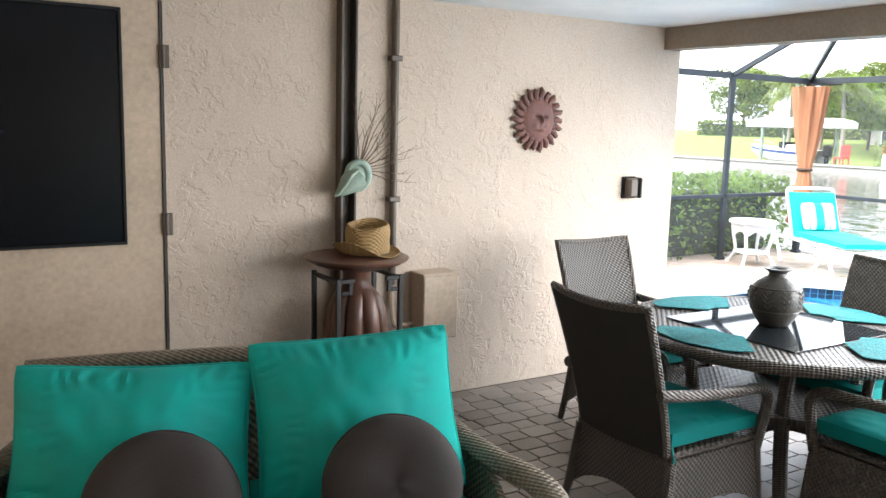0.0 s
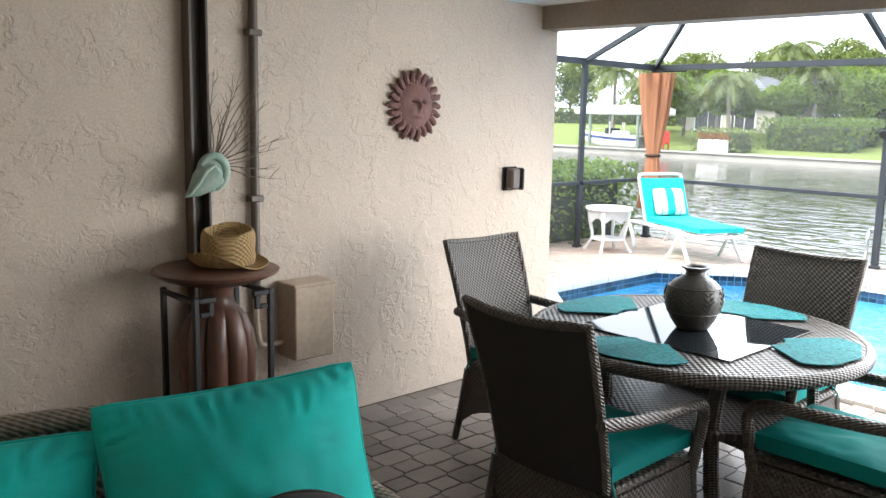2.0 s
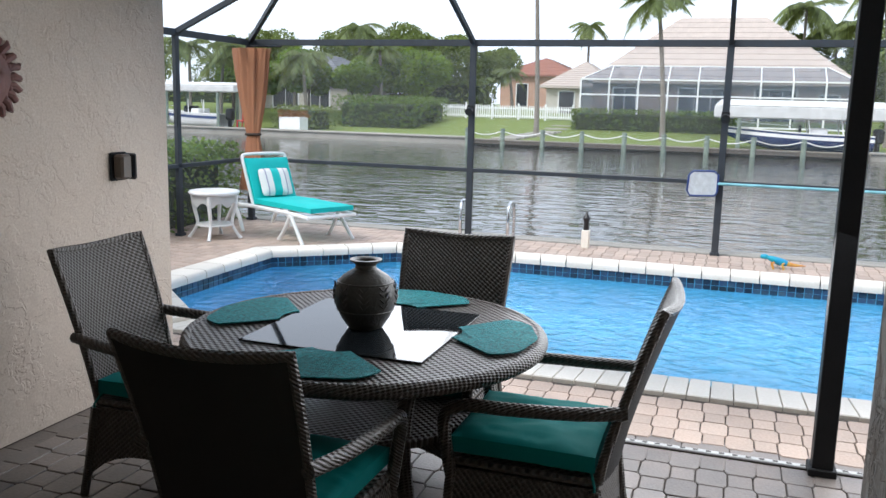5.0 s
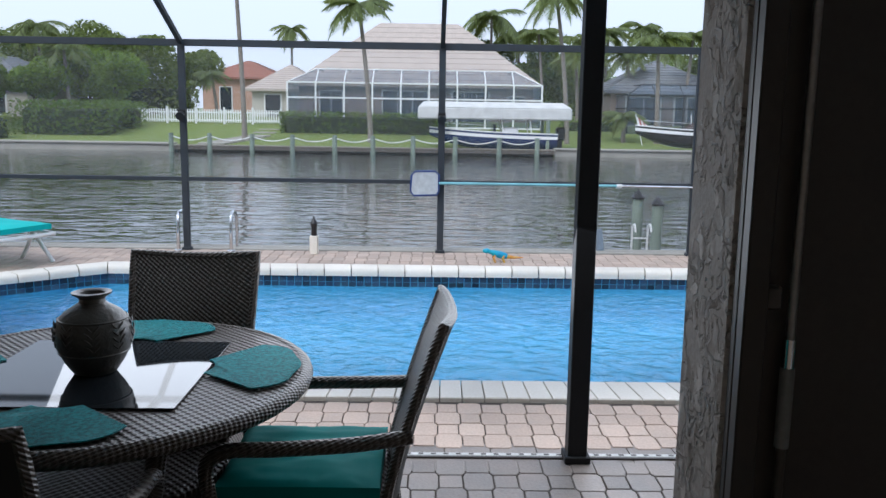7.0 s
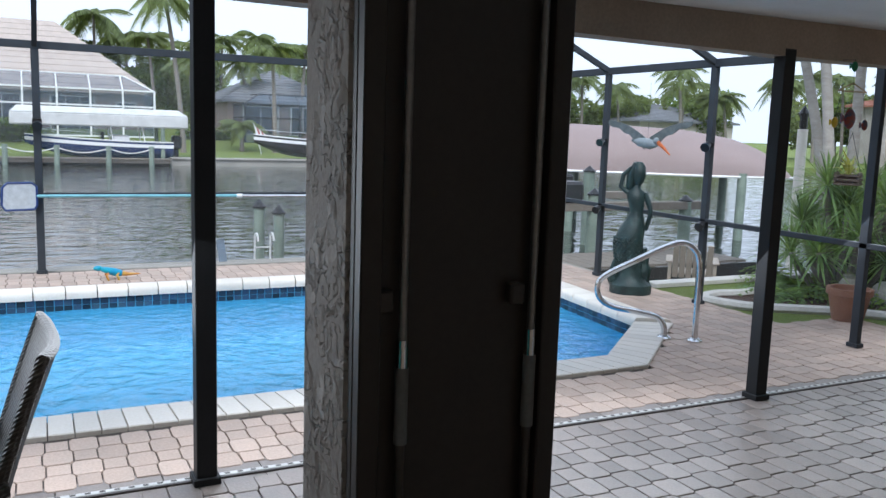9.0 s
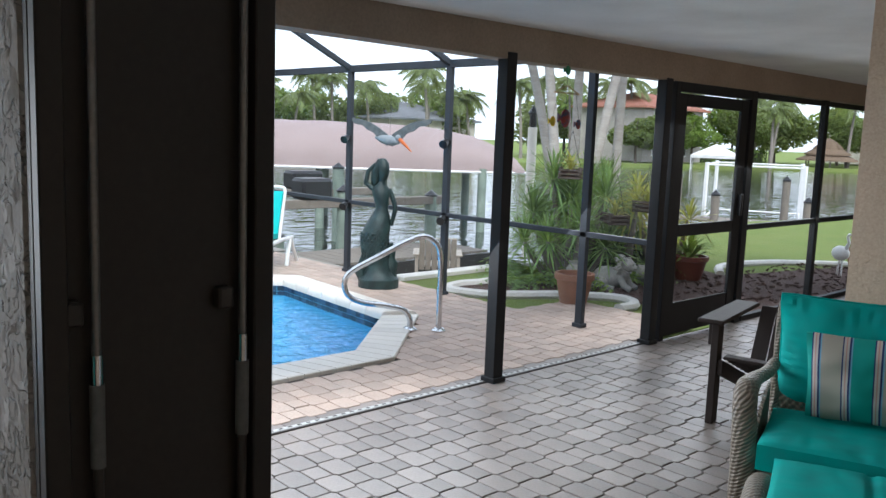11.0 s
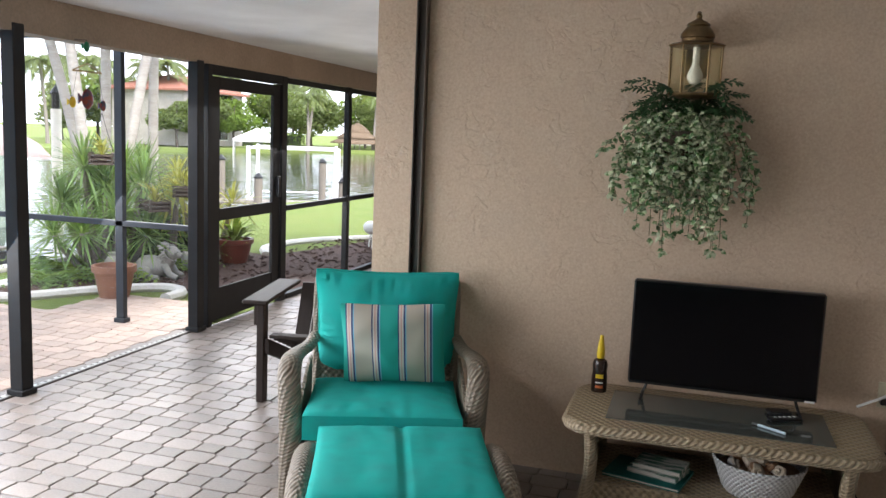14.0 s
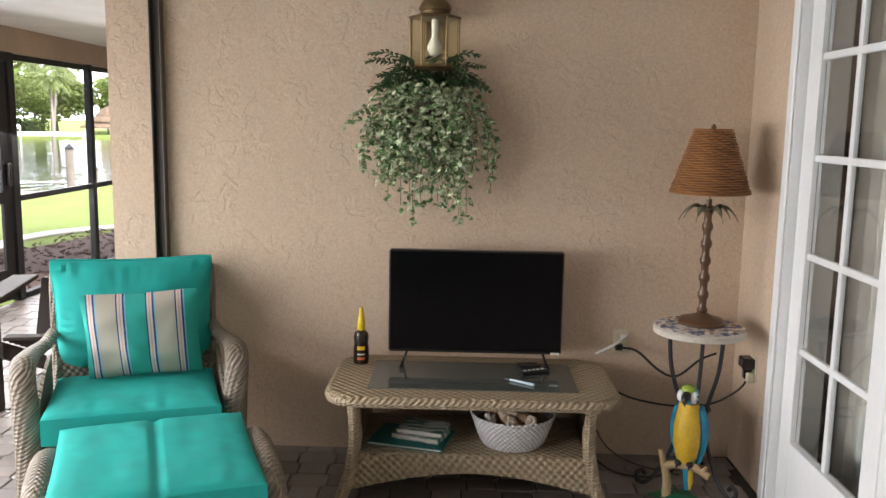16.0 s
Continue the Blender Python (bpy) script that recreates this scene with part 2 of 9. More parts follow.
WICKER_TAN_TOP = weave("tan_wicker_top", (0.42, 0.33, 0.21), (0.33, 0.26, 0.17), 0.02, rough=0.45, kind="flat")
WICKER_TAN_WRAP = weave("tan_wrapped_wicker", (0.44, 0.35, 0.23), (0.34, 0.27, 0.18), 0.014, rough=0.45, kind="twist")
WICKER_GREY = weave("grey_brown_wicker", (0.26, 0.215, 0.16), (0.19, 0.155, 0.115), 0.016, rough=0.45)
WICKER_GREY_WRAP = weave("grey_brown_wrapped_wicker", (0.28, 0.235, 0.18), (0.21, 0.17, 0.13), 0.014, rough=0.45, kind="twist")
TEAL = material("teal_cushion_fabric", (0.016, 0.46, 0.405), 0.8, color2=(0.03, 0.34, 0.31), scale=9, grain=420, bump=0.25, depth=0.001, spec=0.2)
TEAL_PIPE = material("teal_piping", (0.004, 0.22, 0.20), 0.8, scale=8, grain=300, bump=0.1)
TEAL_DARK = material("deep_teal_fabric", (0.004, 0.21, 0.20), 0.8, scale=3, grain=420, bump=0.25, depth=0.001, spec=0.2)
MAT_TEAL = material("teal_place_mat", (0.004, 0.13, 0.15), 0.8, color2=(0.012, 0.28, 0.30), scale=75, grain=260, bump=1.0, depth=0.006, contrast=0.3)
GREY_FABRIC = material("grey_brown_velvet", (0.064, 0.056, 0.056), 0.85, scale=4, grain=300, bump=0.1, spec=0.2)

# ---- geometry helpers ----
class Geo:
    """Collects vertices and faces for one mesh."""

    def __init__(self):
        self.v, self.f = [], []

    def add(self, verts, faces, m=None):
        o = len(self.v)
        if m is not None:
            verts = [tuple(m @ Vector(p)) for p in verts]
        self.v.extend(tuple(p) for p in verts)
        self.f.extend(tuple(i + o for i in face) for face in faces)
        return self

    def box(self, x0, y0, z0, x1, y1, z1, b=0.0, m=None):
        if x1 < x0: x0, x1 = x1, x0
        if y1 < y0: y0, y1 = y1, y0
        if z1 < z0: z0, z1 = z1, z0
        if b <= 0:
            v = [(x, y, z) for z in (z0, z1) for x, y in ((x0, y0), (x1, y0), (x1, y1), (x0, y1))]
            f = [(3, 2, 1, 0), (4, 5, 6, 7), (0, 1, 5, 4), (1, 2, 6, 5), (2, 3, 7, 6), (3, 0, 4, 7)]
            return self.add(v, f, m)
        b = min(b, (x1 - x0) * 0.49, (y1 - y0) * 0.49, (z1 - z0) * 0.49)
        v, ids = [], {}
        for i, (x, sx) in enumerate(((x0, 1), (x1, -1))):
            for j, (y, sy) in enumerate(((y0, 1), (y1, -1))):
                for k, (z, sz) in enumerate(((z0, 1), (z1, -1))):
                    for a in range(3):
                        p = [x + sx * b, y + sy * b, z + sz * b]
                        p[a] = (x, y, z)[a]
                        ids[i, j, k, a] = len(v)
                        v.append(tuple(p))
        f = []
        for a in range(3):
            for s in (0, 1):
                o1, o2 = [q for q in range(3) if q != a]
                ring = []
                for d1, d2 in ((0, 0), (1, 0), (1, 1), (0, 1)):
                    key = [0, 0, 0]
                    key[a], key[o1], key[o2] = s, d1, d2
                    ring.append(ids[(*key, a)])
                flip = (s == 0) != (a == 1)
                f.append(tuple(reversed(ring)) if flip else tuple(ring))
        for a in range(3):
            o1, o2 = [q for q in range(3) if q != a]
            for d1 in (0, 1):
                for d2 in (0, 1):
                    k0, k1 = [0, 0, 0], [0, 0, 0]
                    k0[a], k1[a] = 0, 1
                    for k in (k0, k1):
                        k[o1], k[o2] = d1, d2
                    f.append((ids[(*k0, o1)], ids[(*k1, o1)], ids[(*k1, o2)], ids[(*k0, o2)]))
        for i in (0, 1):
            for j in (0, 1):
                for k in (0, 1):
                    f.append(tuple(ids[i, j, k, a] for a in range(3)))
        return self.add(v, f, m)

    def tube(self, pts, r, seg=10, caps=True, flat=1.0, up=None):
        """A swept tube along points; r is one radius or one for each point."""
        pts = [Vector(p) for p in pts]
        n = len(pts)
        rs = r if isinstance(r, (list, tuple)) else [r] * n
        ref = None
        rings = []
        v = []
        for i, p in enumerate(pts):
            t = (pts[min(i + 1, n - 1)] - pts[max(i - 1, 0)]).normalized()
            if ref is None:
                ref = Vector(up) if up else (Vector((0, 0, 1)) if abs(t.z) < 0.9 else Vector((1, 0, 0)))
            a = t.cross(ref)
            if a.length < 1e-6:
                a = t.orthogonal()
            a.normalize()
            b = a.cross(t).normalized()
            ref = b
            rings.append(len(v))
            for k in range(seg):
                ang = 2 * math.pi * k / seg
                v.append(tuple(p + a * (rs[i] * math.cos(ang)) + b * (rs[i] * flat * math.sin(ang))))
        f = []
        for i in range(n - 1):
            for k in range(seg):
                k2 = (k + 1) % seg
                f.append((rings[i] + k, rings[i] + k2, rings[i + 1] + k2, rings[i + 1] + k))
        if caps:
            f.append(tuple(reversed(range(seg))))
            f.append(tuple(rings[-1] + k for k in range(seg)))
        return self.add(v, f)

    def lathe(self, profile, seg=24, m=None, wobble=None):
        """profile: (radius, height) from the bottom up."""
        v, f = [], []
        for i, (r, z) in enumerate(profile):
            for k in range(seg):
                a = 2 * math.pi * k / seg
                q = r * (wobble(a, z) if wobble else 1)
                v.append((q * math.cos(a), q * math.sin(a), z))
        for i in range(len(profile) - 1):
            for k in range(seg):
                k2 = (k + 1) % seg
                f.append((i * seg + k, i * seg + k2, (i + 1) * seg + k2, (i + 1) * seg + k))
        if profile[0][0] > 1e-6:
            f.append(tuple(reversed(range(seg))))
        if profile[-1][0] > 1e-6:
            f.append(tuple((len(profile) - 1) * seg + k for k in range(seg)))
        return self.add(v, f, m)

    def ball(self, c, r, seg=14, rings=8, squash=(1, 1, 1), m=None):
        v, f = [], []
        for i in range(rings + 1):
            th = math.pi * i / rings
            for k in range(seg):
                a = 2 * math.pi * k / seg
                v.append((c[0] + r * squash[0] * math.sin(th) * math.cos(a), c[1] + r * squash[1] * math.sin(th) * math.sin(a), c[2] - r * squash[2] * math.cos(th)))
        for i in range(rings):
            for k in range(seg):
                k2 = (k + 1) % seg
                f.append((i * seg + k, i * seg + k2, (i + 1) * seg + k2, (i + 1) * seg + k))
        return self.add(v, f, m)

    def prism(self, outline, z0, z1, b=0.0, m=None):
        """An upright prism on a counter-clockwise outline, its top edge chamfered by b."""
        n = len(outline)
        v = [(x, y, z0) for x, y in outline]
        f = [tuple(reversed(range(n)))]
        if b > 0:
            cx, cy = sum(p[0] for p in outline) / n, sum(p[1] for p in outline) / n
            v += [(x, y, z1 - b) for x, y in outline]
            for x, y in outline:
                d = math.hypot(x - cx, y - cy) or 1
                v.append((x - (x - cx) / d * b * 1.3, y - (y - cy) / d * b * 1.3, z1))
            layers = 3
        else:
            v += [(x, y, z1) for x, y in outline]
            layers = 2
        for q in range(layers - 1):
            for i in range(n):
                j = (i + 1) % n
                f.append((q * n + i, q * n + j, (q + 1) * n + j, (q + 1) * n + i))
        f.append(tuple((layers - 1) * n + i for i in range(n)))
        return self.add(v, f, m)

    def grid(self, fn, nu, nv, closed_u=False):
        v = [fn(i / (nu if closed_u else nu - 1), j / (nv - 1)) for j in range(nv) for i in range(nu)]
        f = []
        for j in range(nv - 1):
            for i in range(nu if closed_u else nu - 1):
                i2 = (i + 1) % nu
                f.append((j * nu + i, j * nu + i2, (j + 1) * nu + i2, (j + 1) * nu + i))
        return self.add(v, f)

    def mesh(self, name, mat, smooth=True):
        me = bpy.data.meshes.new(name)
        me.from_pydata(self.v, [], self.f)
        me.validate()
        me.materials.append(mat)
        if smooth:
            me.shade_smooth()
            me.set_sharp_from_angle(angle=radians(38))
        return me


def thing(name, at=(0, 0, 0), turn=0.0, label="", category="", group="", kind=""):
    """An empty at a thing's base, which carries its parts."""
    ob = new(name)
    ob.empty_display_size = 0.1
    ob.matrix_basis = pose(*at, 0, 0, turn)
    return tagged(ob, label, category, group, kind)


def part(name, geo, mat, parent, label="", smooth=True, at=None, kind=""):
    ob = new(name, geo.mesh(name, mat, smooth))
    ob.parent = parent
    if at is not None:
        ob.matrix_basis = at
    return tagged(ob, label, kind=kind)


def solid(name, geo, mat, label="", category="", group="", kind="", smooth=True, at=None):
    """A top-level object of one mesh."""
    ob = new(name, geo.mesh(name, mat, smooth))
    if at is not None:
        ob.matrix_basis = at
    return tagged(ob, label, category, group, kind)


def pillow_geo(w, d, h, n=14, puff=1.0, corner=0.35, seed=0, crease=0.012, edge=0.18, pucker=0.0):
    """A stuffed cushion lying flat on z = 0: w across x, d across y, h thick, with a seam and soft creases."""
    g = Geo()
    rnd = random.Random(seed)
    off = rnd.random() * 50

    def shape(u, v, side):
        x, y = 2 * u - 1, 2 * v - 1
        q = 6 if puff < 0.6 else 3.4 if puff < 1 else 2.3
        ex, ey = 1 - abs(x) ** q, 1 - abs(y) ** q
        prof = (max(ex, 0) * max(ey, 0)) ** (0.62 if puff >= 1 else 0.5) * (1 - 0.22 * puff * (x * x + y * y) / 2)
        # the sides draw in between the corners, as a stuffed cover does
        pull = 0.035 * puff if puff < 1 else 0.06 * puff
        px = x * (1 - pull * (1 - y * y))
        py = y * (1 - pull * (1 - x * x))
        if puff >= 1:
            px, py = px * (1 - 0.03 * (x * y) ** 8), py * (1 - 0.03 * (x * y) ** 8)
        elif puff > 0.6:
            px, py = px * (1 - 0.09 * (x * y) ** 4), py * (1 - 0.09 * (x * y) ** 4)
        z = h / 2 + side * h / 2 * (edge + (1 - edge) * prof * (1 - corner * 0.4 * (x * x * y * y)))
        # gathered folds run in from the seam
        rim = max(abs(x), abs(y))
        z -= side * pucker * abs(math.sin((21 if puff >= 1 else 12) * (x if abs(y) > abs(x) else y) + off + 2.5 * noise.noise(Vector((x * 3, y * 3, off))))) ** 2.5 * max(0, (rim - 0.55) / 0.45) * (1 - rim ** 8) * max(0.0, 0.35 + 1.7 * noise.noise(Vector((x * 2.7 + off, y * 2.7, 3 + off))))
        if puff >= 1:
            z += side * 1.6 * crease * noise.noise(Vector((x * 1.3 + off, y * 1.3 + 7, side))) * prof
        z += side * crease * (noise.noise(Vector((x * 2.1 + off, y * 2.1, side))) + 0.5 * noise.noise(Vector((x * 6, y * 3 + off, side)))) * prof
        return (px * w / 2, py * d / 2, z)

    g.grid(lambda u, v: shape(u, v, 1), n, n)
    o = len(g.v)
    g.grid(lambda u, v: shape(1 - u, v, -1), n, n)
    # the band round the edge
    f = []
    top = lambda i, j: j * n + i
    bot = lambda i, j: o + j * n + (n - 1 - i)
    for i in range(n - 1):
        f.append((top(i + 1, 0), top(i, 0), bot(i, 0), bot(i + 1, 0)))
        f.append((top(i, n - 1), top(i + 1, n - 1), bot(i + 1, n - 1), bot(i, n - 1)))
        f.append((top(0, i), top(0, i + 1), bot(0, i + 1), bot(0, i)))
        f.append((top(n - 1, i + 1), top(n - 1, i), bot(n - 1, i), bot(n - 1, i + 1)))
    g.f.extend(f)
    return g


def seam_path(w, d, h, puff=1.0, n=12):
    """The closed line of a cushion's seam."""
    pts = []
    for k in range(4 * n):
        e, q = k // n, (k % n) / n * 2 - 1
        x, y = ((q, -1), (1, q), (-q, 1), (-1, -q))[e]
        pull = 0.035 * puff if puff < 1 else 0.06 * puff
        c = 1 - 0.03 * (x * y) ** 8 if puff >= 1 else 1
        pts.append((x * (1 - pull * (1 - y * y)) * c * w / 2, y * (1 - pull * (1 - x * x)) * c * d / 2, h / 2))
    return pts + [pts[0]]

# ---- the setting ----
NORTH, SOUTH, WEST, EAST = 4.21, -2.84, -0.75, 4.39

g = Geo().box(0.98 - 1.9, NORTH, 0.0, 0.06, NORTH + 0.2, 2.5).box(1.03, NORTH, 0.0, 4.55, NORTH + 0.2, 2.5).box(0.06, NORTH, 2.2, 1.03, NORTH + 0.2, 2.5)
solid("wall_north", g, STUCCO, "tan skip-trowelled stucco wall of the covered patio", "wall", kind="structure", smooth=False)
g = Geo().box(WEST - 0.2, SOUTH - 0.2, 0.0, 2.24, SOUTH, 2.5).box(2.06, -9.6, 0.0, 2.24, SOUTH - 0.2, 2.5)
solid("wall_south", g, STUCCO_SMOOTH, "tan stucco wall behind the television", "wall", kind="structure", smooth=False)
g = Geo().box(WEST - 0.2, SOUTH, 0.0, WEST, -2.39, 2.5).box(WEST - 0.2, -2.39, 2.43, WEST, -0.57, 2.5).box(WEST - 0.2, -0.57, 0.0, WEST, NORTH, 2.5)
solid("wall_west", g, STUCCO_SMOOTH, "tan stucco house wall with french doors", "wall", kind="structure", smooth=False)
g = Geo().box(2.06, -9.8, 0.0, 4.5, -9.6, 2.5)
solid("wall_south_end", g, STUCCO, "tan stucco wall at the patio's end", "wall", kind="structure", smooth=False)
# column between the two openings
col = Geo().box(2.075, 0.41, 0.0, 2.32, 0.82, 2.33, 0.006)
column = solid("column", col, STUCCO_ROUGH, "square rough stucco column between two wide openings", "column", kind="structure", smooth=False)

g = Geo().box(2.3, -9.6, 2.33, 4.45, NORTH, 2.42)
solid("ceiling_patio", g, CEILING, "pale painted patio ceiling", "ceiling", kind="structure", smooth=False)
g = Geo().box(WEST, SOUTH, 2.45, 2.04, NORTH, 2.54)
solid("ceiling_inner", g, CEILING, "pale painted ceiling over the seating", "ceiling", kind="structure", smooth=False)
g = Geo().box(2.04, SOUTH, 2.315, 2.3, NORTH, 2.54)
solid("header_beam", g, TRIM_TAN, "tan painted header above the openings", "beam", kind="structure", smooth=False)
# outer beam carrying the roof edge; it sags a little to the south
v = []
for y, zb in ((NORTH, 2.185), (-3.0, 2.115), (-9.6, 2.12)):
    v += [(EAST, y, zb), (4.55, y, zb), (4.55, y, 2.47), (EAST, y, 2.47)]
f = [(0, 1, 2, 3), (11, 10, 9, 8)]
for o in (0, 4):
    for i in range(4):
        j = (i + 1) % 4
        f.append((o + i, o + 4 + i, o + 4 + j, o + j))
g = Geo().add(v, f)
beam = solid("outer_beam", g, TRIM_TAN_SHADED, "tan painted beam at the patio's open side, shade in its colour", "beam", kind="structure", smooth=False)
# eaves and roof above, never looked at from outside but closing the place
g = Geo().box(WEST - 0.5, -9.9, 2.56, 4.9, NORTH + 4.0, 2.62)
solid("roof", g, TRIM_TAN, "flat roof over the patio", "roof", kind="structure", smooth=False)

# ---- shutter tracks ----
def shutter_track(x, y, face, name="shutter_track", k=1.0):
    """A dark channel on a wall for the storm shutter; face is +1 or -1 along y."""
    t = thing(name, (x, y, 0), 0, "dark bronze storm shutter channel on stucco wall", "shutter track", "storm shutter tracks", "structure")
    part("channel_side", Geo().box(-0.05 * k, 0, 0.0, -0.035 * k, face * 0.07 * k, 2.31, 0.003), TRACK_TAN, t)
    part("channel_back", Geo().box(-0.034 * k, 0, 0.0, 0.03 * k, face * 0.012, 2.31), TRACK, t)
    part("channel_lip", Geo().box(0.031 * k, 0, 0.0, 0.045 * k, face * 0.07 * k, 2.31, 0.003), TRACK, t)
    return t

shutter_track(1.985, NORTH - 0.001, -1)
shutter_track(2.0, SOUTH + 0.001, 1, k=0.6)
g = Geo().tube([(2.28, NORTH - 0.03, 0.72), (2.28, NORTH - 0.03, 1.5), (2.28, NORTH - 0.03, 2.31)], 0.022, 12)
pipe = thing("conduit", (0, 0, 0), 0, "tan painted electrical conduit pipe on stucco wall", "conduit", kind="structure")
part("pipe", g, TRACK_TAN, pipe)
part("pipe_strap", Geo().box(2.245, NORTH - 0.057, 1.98, 2.315, NORTH, 2.01, 0.004), TRACK_TAN, pipe)
part("pipe_strap", Geo().box(2.245, NORTH - 0.057, 1.2, 2.315, NORTH, 1.23, 0.004), TRACK_TAN, pipe)

# boards and rods on the column's inner face
cp = thing("column_shutter_casing", (0, 0, 0), 0, "dark brown casing with two steel shutter rods on column", "shutter casing", kind="structure")
part("casing_board", Geo().box(2.05, 0.408, 0.0, 2.073, 0.815, 2.31, 0.003), CASING, cp)
for y0, y1 in ((0.775, 0.815), (0.408, 0.448)):
    part("edge_channel", Geo().box(2.018, y0, 0.0, 2.049, y1, 2.31, 0.003), CASING, cp)
for y in (0.73, 0.466):
    part("rod", Geo().tube([(2.03, y, 1.25), (2.03, y, 2.3)], 0.008, 10), ROD_STEEL, cp, "dull steel rod")
    part("rod_sleeve", Geo().tube([(2.03, y, 1.06), (2.03, y, 1.2)], 0.0125, 10), GRIP_GREY, cp, "grey plastic grip sleeve")
    part("rod_foot", Geo().tube([(2.03, y, 0.05), (2.03, y, 1.06)], 0.009, 10), TRACK, cp)
    part("rod_joint", Geo().tube([(2.03, y, 1.2), (2.03, y, 1.25)], 0.011, 10), CHROME, cp)
    part("rod_clip", Geo().box(2.022, y + 0.02, 1.3, 2.049, y + 0.05, 1.34, 0.004), TRACK, cp)

# ---- ground, canal and far banks ----
GRASS = material("lawn_grass", (0.155, 0.215, 0.06), 0.9, color2=(0.20, 0.235, 0.075), scale=1.2, grain=160, bump=0.9, depth=0.02, spec=0.1)
KERB_WHITE = material("pale_painted_concrete", (0.66, 0.64, 0.60), 0.8, color2=(0.50, 0.49, 0.46), scale=3, grain=40, bump=0.3)
CONCRETE = material("seawall_concrete", (0.36, 0.34, 0.30), 0.85, color2=(0.26, 0.25, 0.22), scale=1.2, grain=30, bump=0.3)
DOCK_WOOD = material("weathered_dock_wood", (0.23, 0.20, 0.16), 0.85, color2=(0.16, 0.14, 0.12), scale=3, grain=40, bump=0.4, stretch=(1, 6, 1))
# near-black colour that stands for the shade under the docks
DOCK_SHADE = material("under_dock_shade", (0.03, 0.028, 0.024), 0.7, scale=3, grain=30)
WATER_Z = -0.55
g = Geo()
for lot in ([(9.2, -11.0), (8.15, -8.2), (7.95, -7.2), (7.95, -4.72), (4.56, -4.72), (4.56, -10.0), (-120, -10.0), (-120, -60), (3.0, -45), (8.9, -20.5), (10.1, -15.5)],
            [(10.42, 9.0), (10.42, 90), (-120, 90), (-120, 9.0)], [(-1.0, -10.0), (-1.0, 9.0), (-120, 9.0), (-120, -10.0)]):
    g.prism(lot, -3.0, -0.05)
# the far bank: a seawall, then lawn rising to the houses
section = [(43.9, -3.0), (43.9, -0.28), (53.0, -0.1), (60.0, 0.85), (75.0, 1.3), (420.0, 1.5)]
g.add([(x, y, z) for y in (-34.0, 420.0) for x, z in section], [(i, i + 1, i + 7, i + 6) for i in range(5)])
g.prism(list(reversed([(44.2, -33.9), (43, -62), (40, -80), (30, -92), (10, -100), (-60, -110), (-60, -420), (420, -420), (420, -33.9)])), -3.0, -0.2)
g.add([(-420, -420, -3.0), (420, -420, -3.0), (420, 420, -3.0), (-420, 420, -3.0)], [(0, 1, 2, 3)])
ground = solid("ground", g, GRASS, "mown green lawn on both banks of a canal", "lawn", kind="structure", smooth=False)
g = Geo().add([(x, y, WATER_Z) for x, y in ((10.5, 110), (10.5, -4.8), (-60, -4.8), (-60, -160), (120, -160), (120, 110))], [(0, 1, 5), (1, 2, 3), (1, 3, 4, 5)])
solid("water", g, CANAL_WATER, "dark rippled canal water reflecting the sky", "water", kind="structure", smooth=False)

# ---- pool ----
POOL = [(5.53, -2.48), (6.38, -3.42), (8.28, -3.58), (9.02, -2.75), (8.99, 4.55), (8.12, 5.63), (6.35, 5.64), (5.53, 4.75)]
OUT = [(4.3, -4.72), (6.4, -4.72), (8.4, -4.72), (10.42, -4.72), (10.42, 5.0), (10.42, 9.0), (6.4, 9.0), (4.3, 9.0)]
n = 8
v = [(x, y, -0.012) for x, y in POOL] + [(x, y, -0.012) for x, y in OUT] + [(x, y, -1.5) for x, y in POOL]
g = Geo().add(v, [(i, n + i, n + (i + 1) % n, (i + 1) % n) for i in range(n)])
g.add([(4.31, -9.7, -0.0125), (-0.9, -9.7, -0.0125), (-0.9, 4.4, -0.0125), (4.31, 4.4, -0.0125)], [(3, 2, 1, 0)])
solid("floor", g, JOINT, "sand bed between patio pavers", "floor", kind="structure", smooth=False)
g = Geo().add([(x, y, -0.015) for x, y in POOL] + [(x, y, -1.5) for x, y in POOL], [(i, i + 8, (i + 1) % 8 + 8, (i + 1) % 8) for i in range(8)] + [tuple(range(8, 16))])
pool = solid("pool", g, POOL_SHELL, "blue plastered in-ground swimming pool with tiled waterline", "swimming pool", kind="structure", smooth=False)
g = Geo().add([(x, y, -0.13) for x, y in POOL], [tuple(range(8))])
pool_water = solid("pool_water", g, POOL_WATER, "clear rippled blue pool water", "water", kind="structure", smooth=False)
pool_water.visible_shadow = False


def inside(p, poly):
    c = False
    for i in range(len(poly)):
        (x1, y1), (x2, y2) = poly[i], poly[i - 1]
        if (y1 > p[1]) != (y2 > p[1]) and p[0] < (x2 - x1) * (p[1] - y1) / (y2 - y1) + x1:
            c = not c
    return c


def offset(poly, d):
    """The outline moved outwards by d (counter-clockwise outline)."""
    out, m = [], len(poly)
    for i in range(m):
        a, b, c = Vector(poly[i - 1]), Vector(poly[i]), Vector(poly[(i + 1) % m])
        n1 = Vector(((b - a).y, -(b - a).x)).normalized()
        n2 = Vector(((c - b).y, -(c - b).x)).normalized()
        k = (n1 + n2).normalized()
        out.append(tuple(b + k * (d / k.dot(n1))))
    return out


COPE_OUT = offset(POOL, 0.29)
COPE_IN = offset(POOL, -0.025)

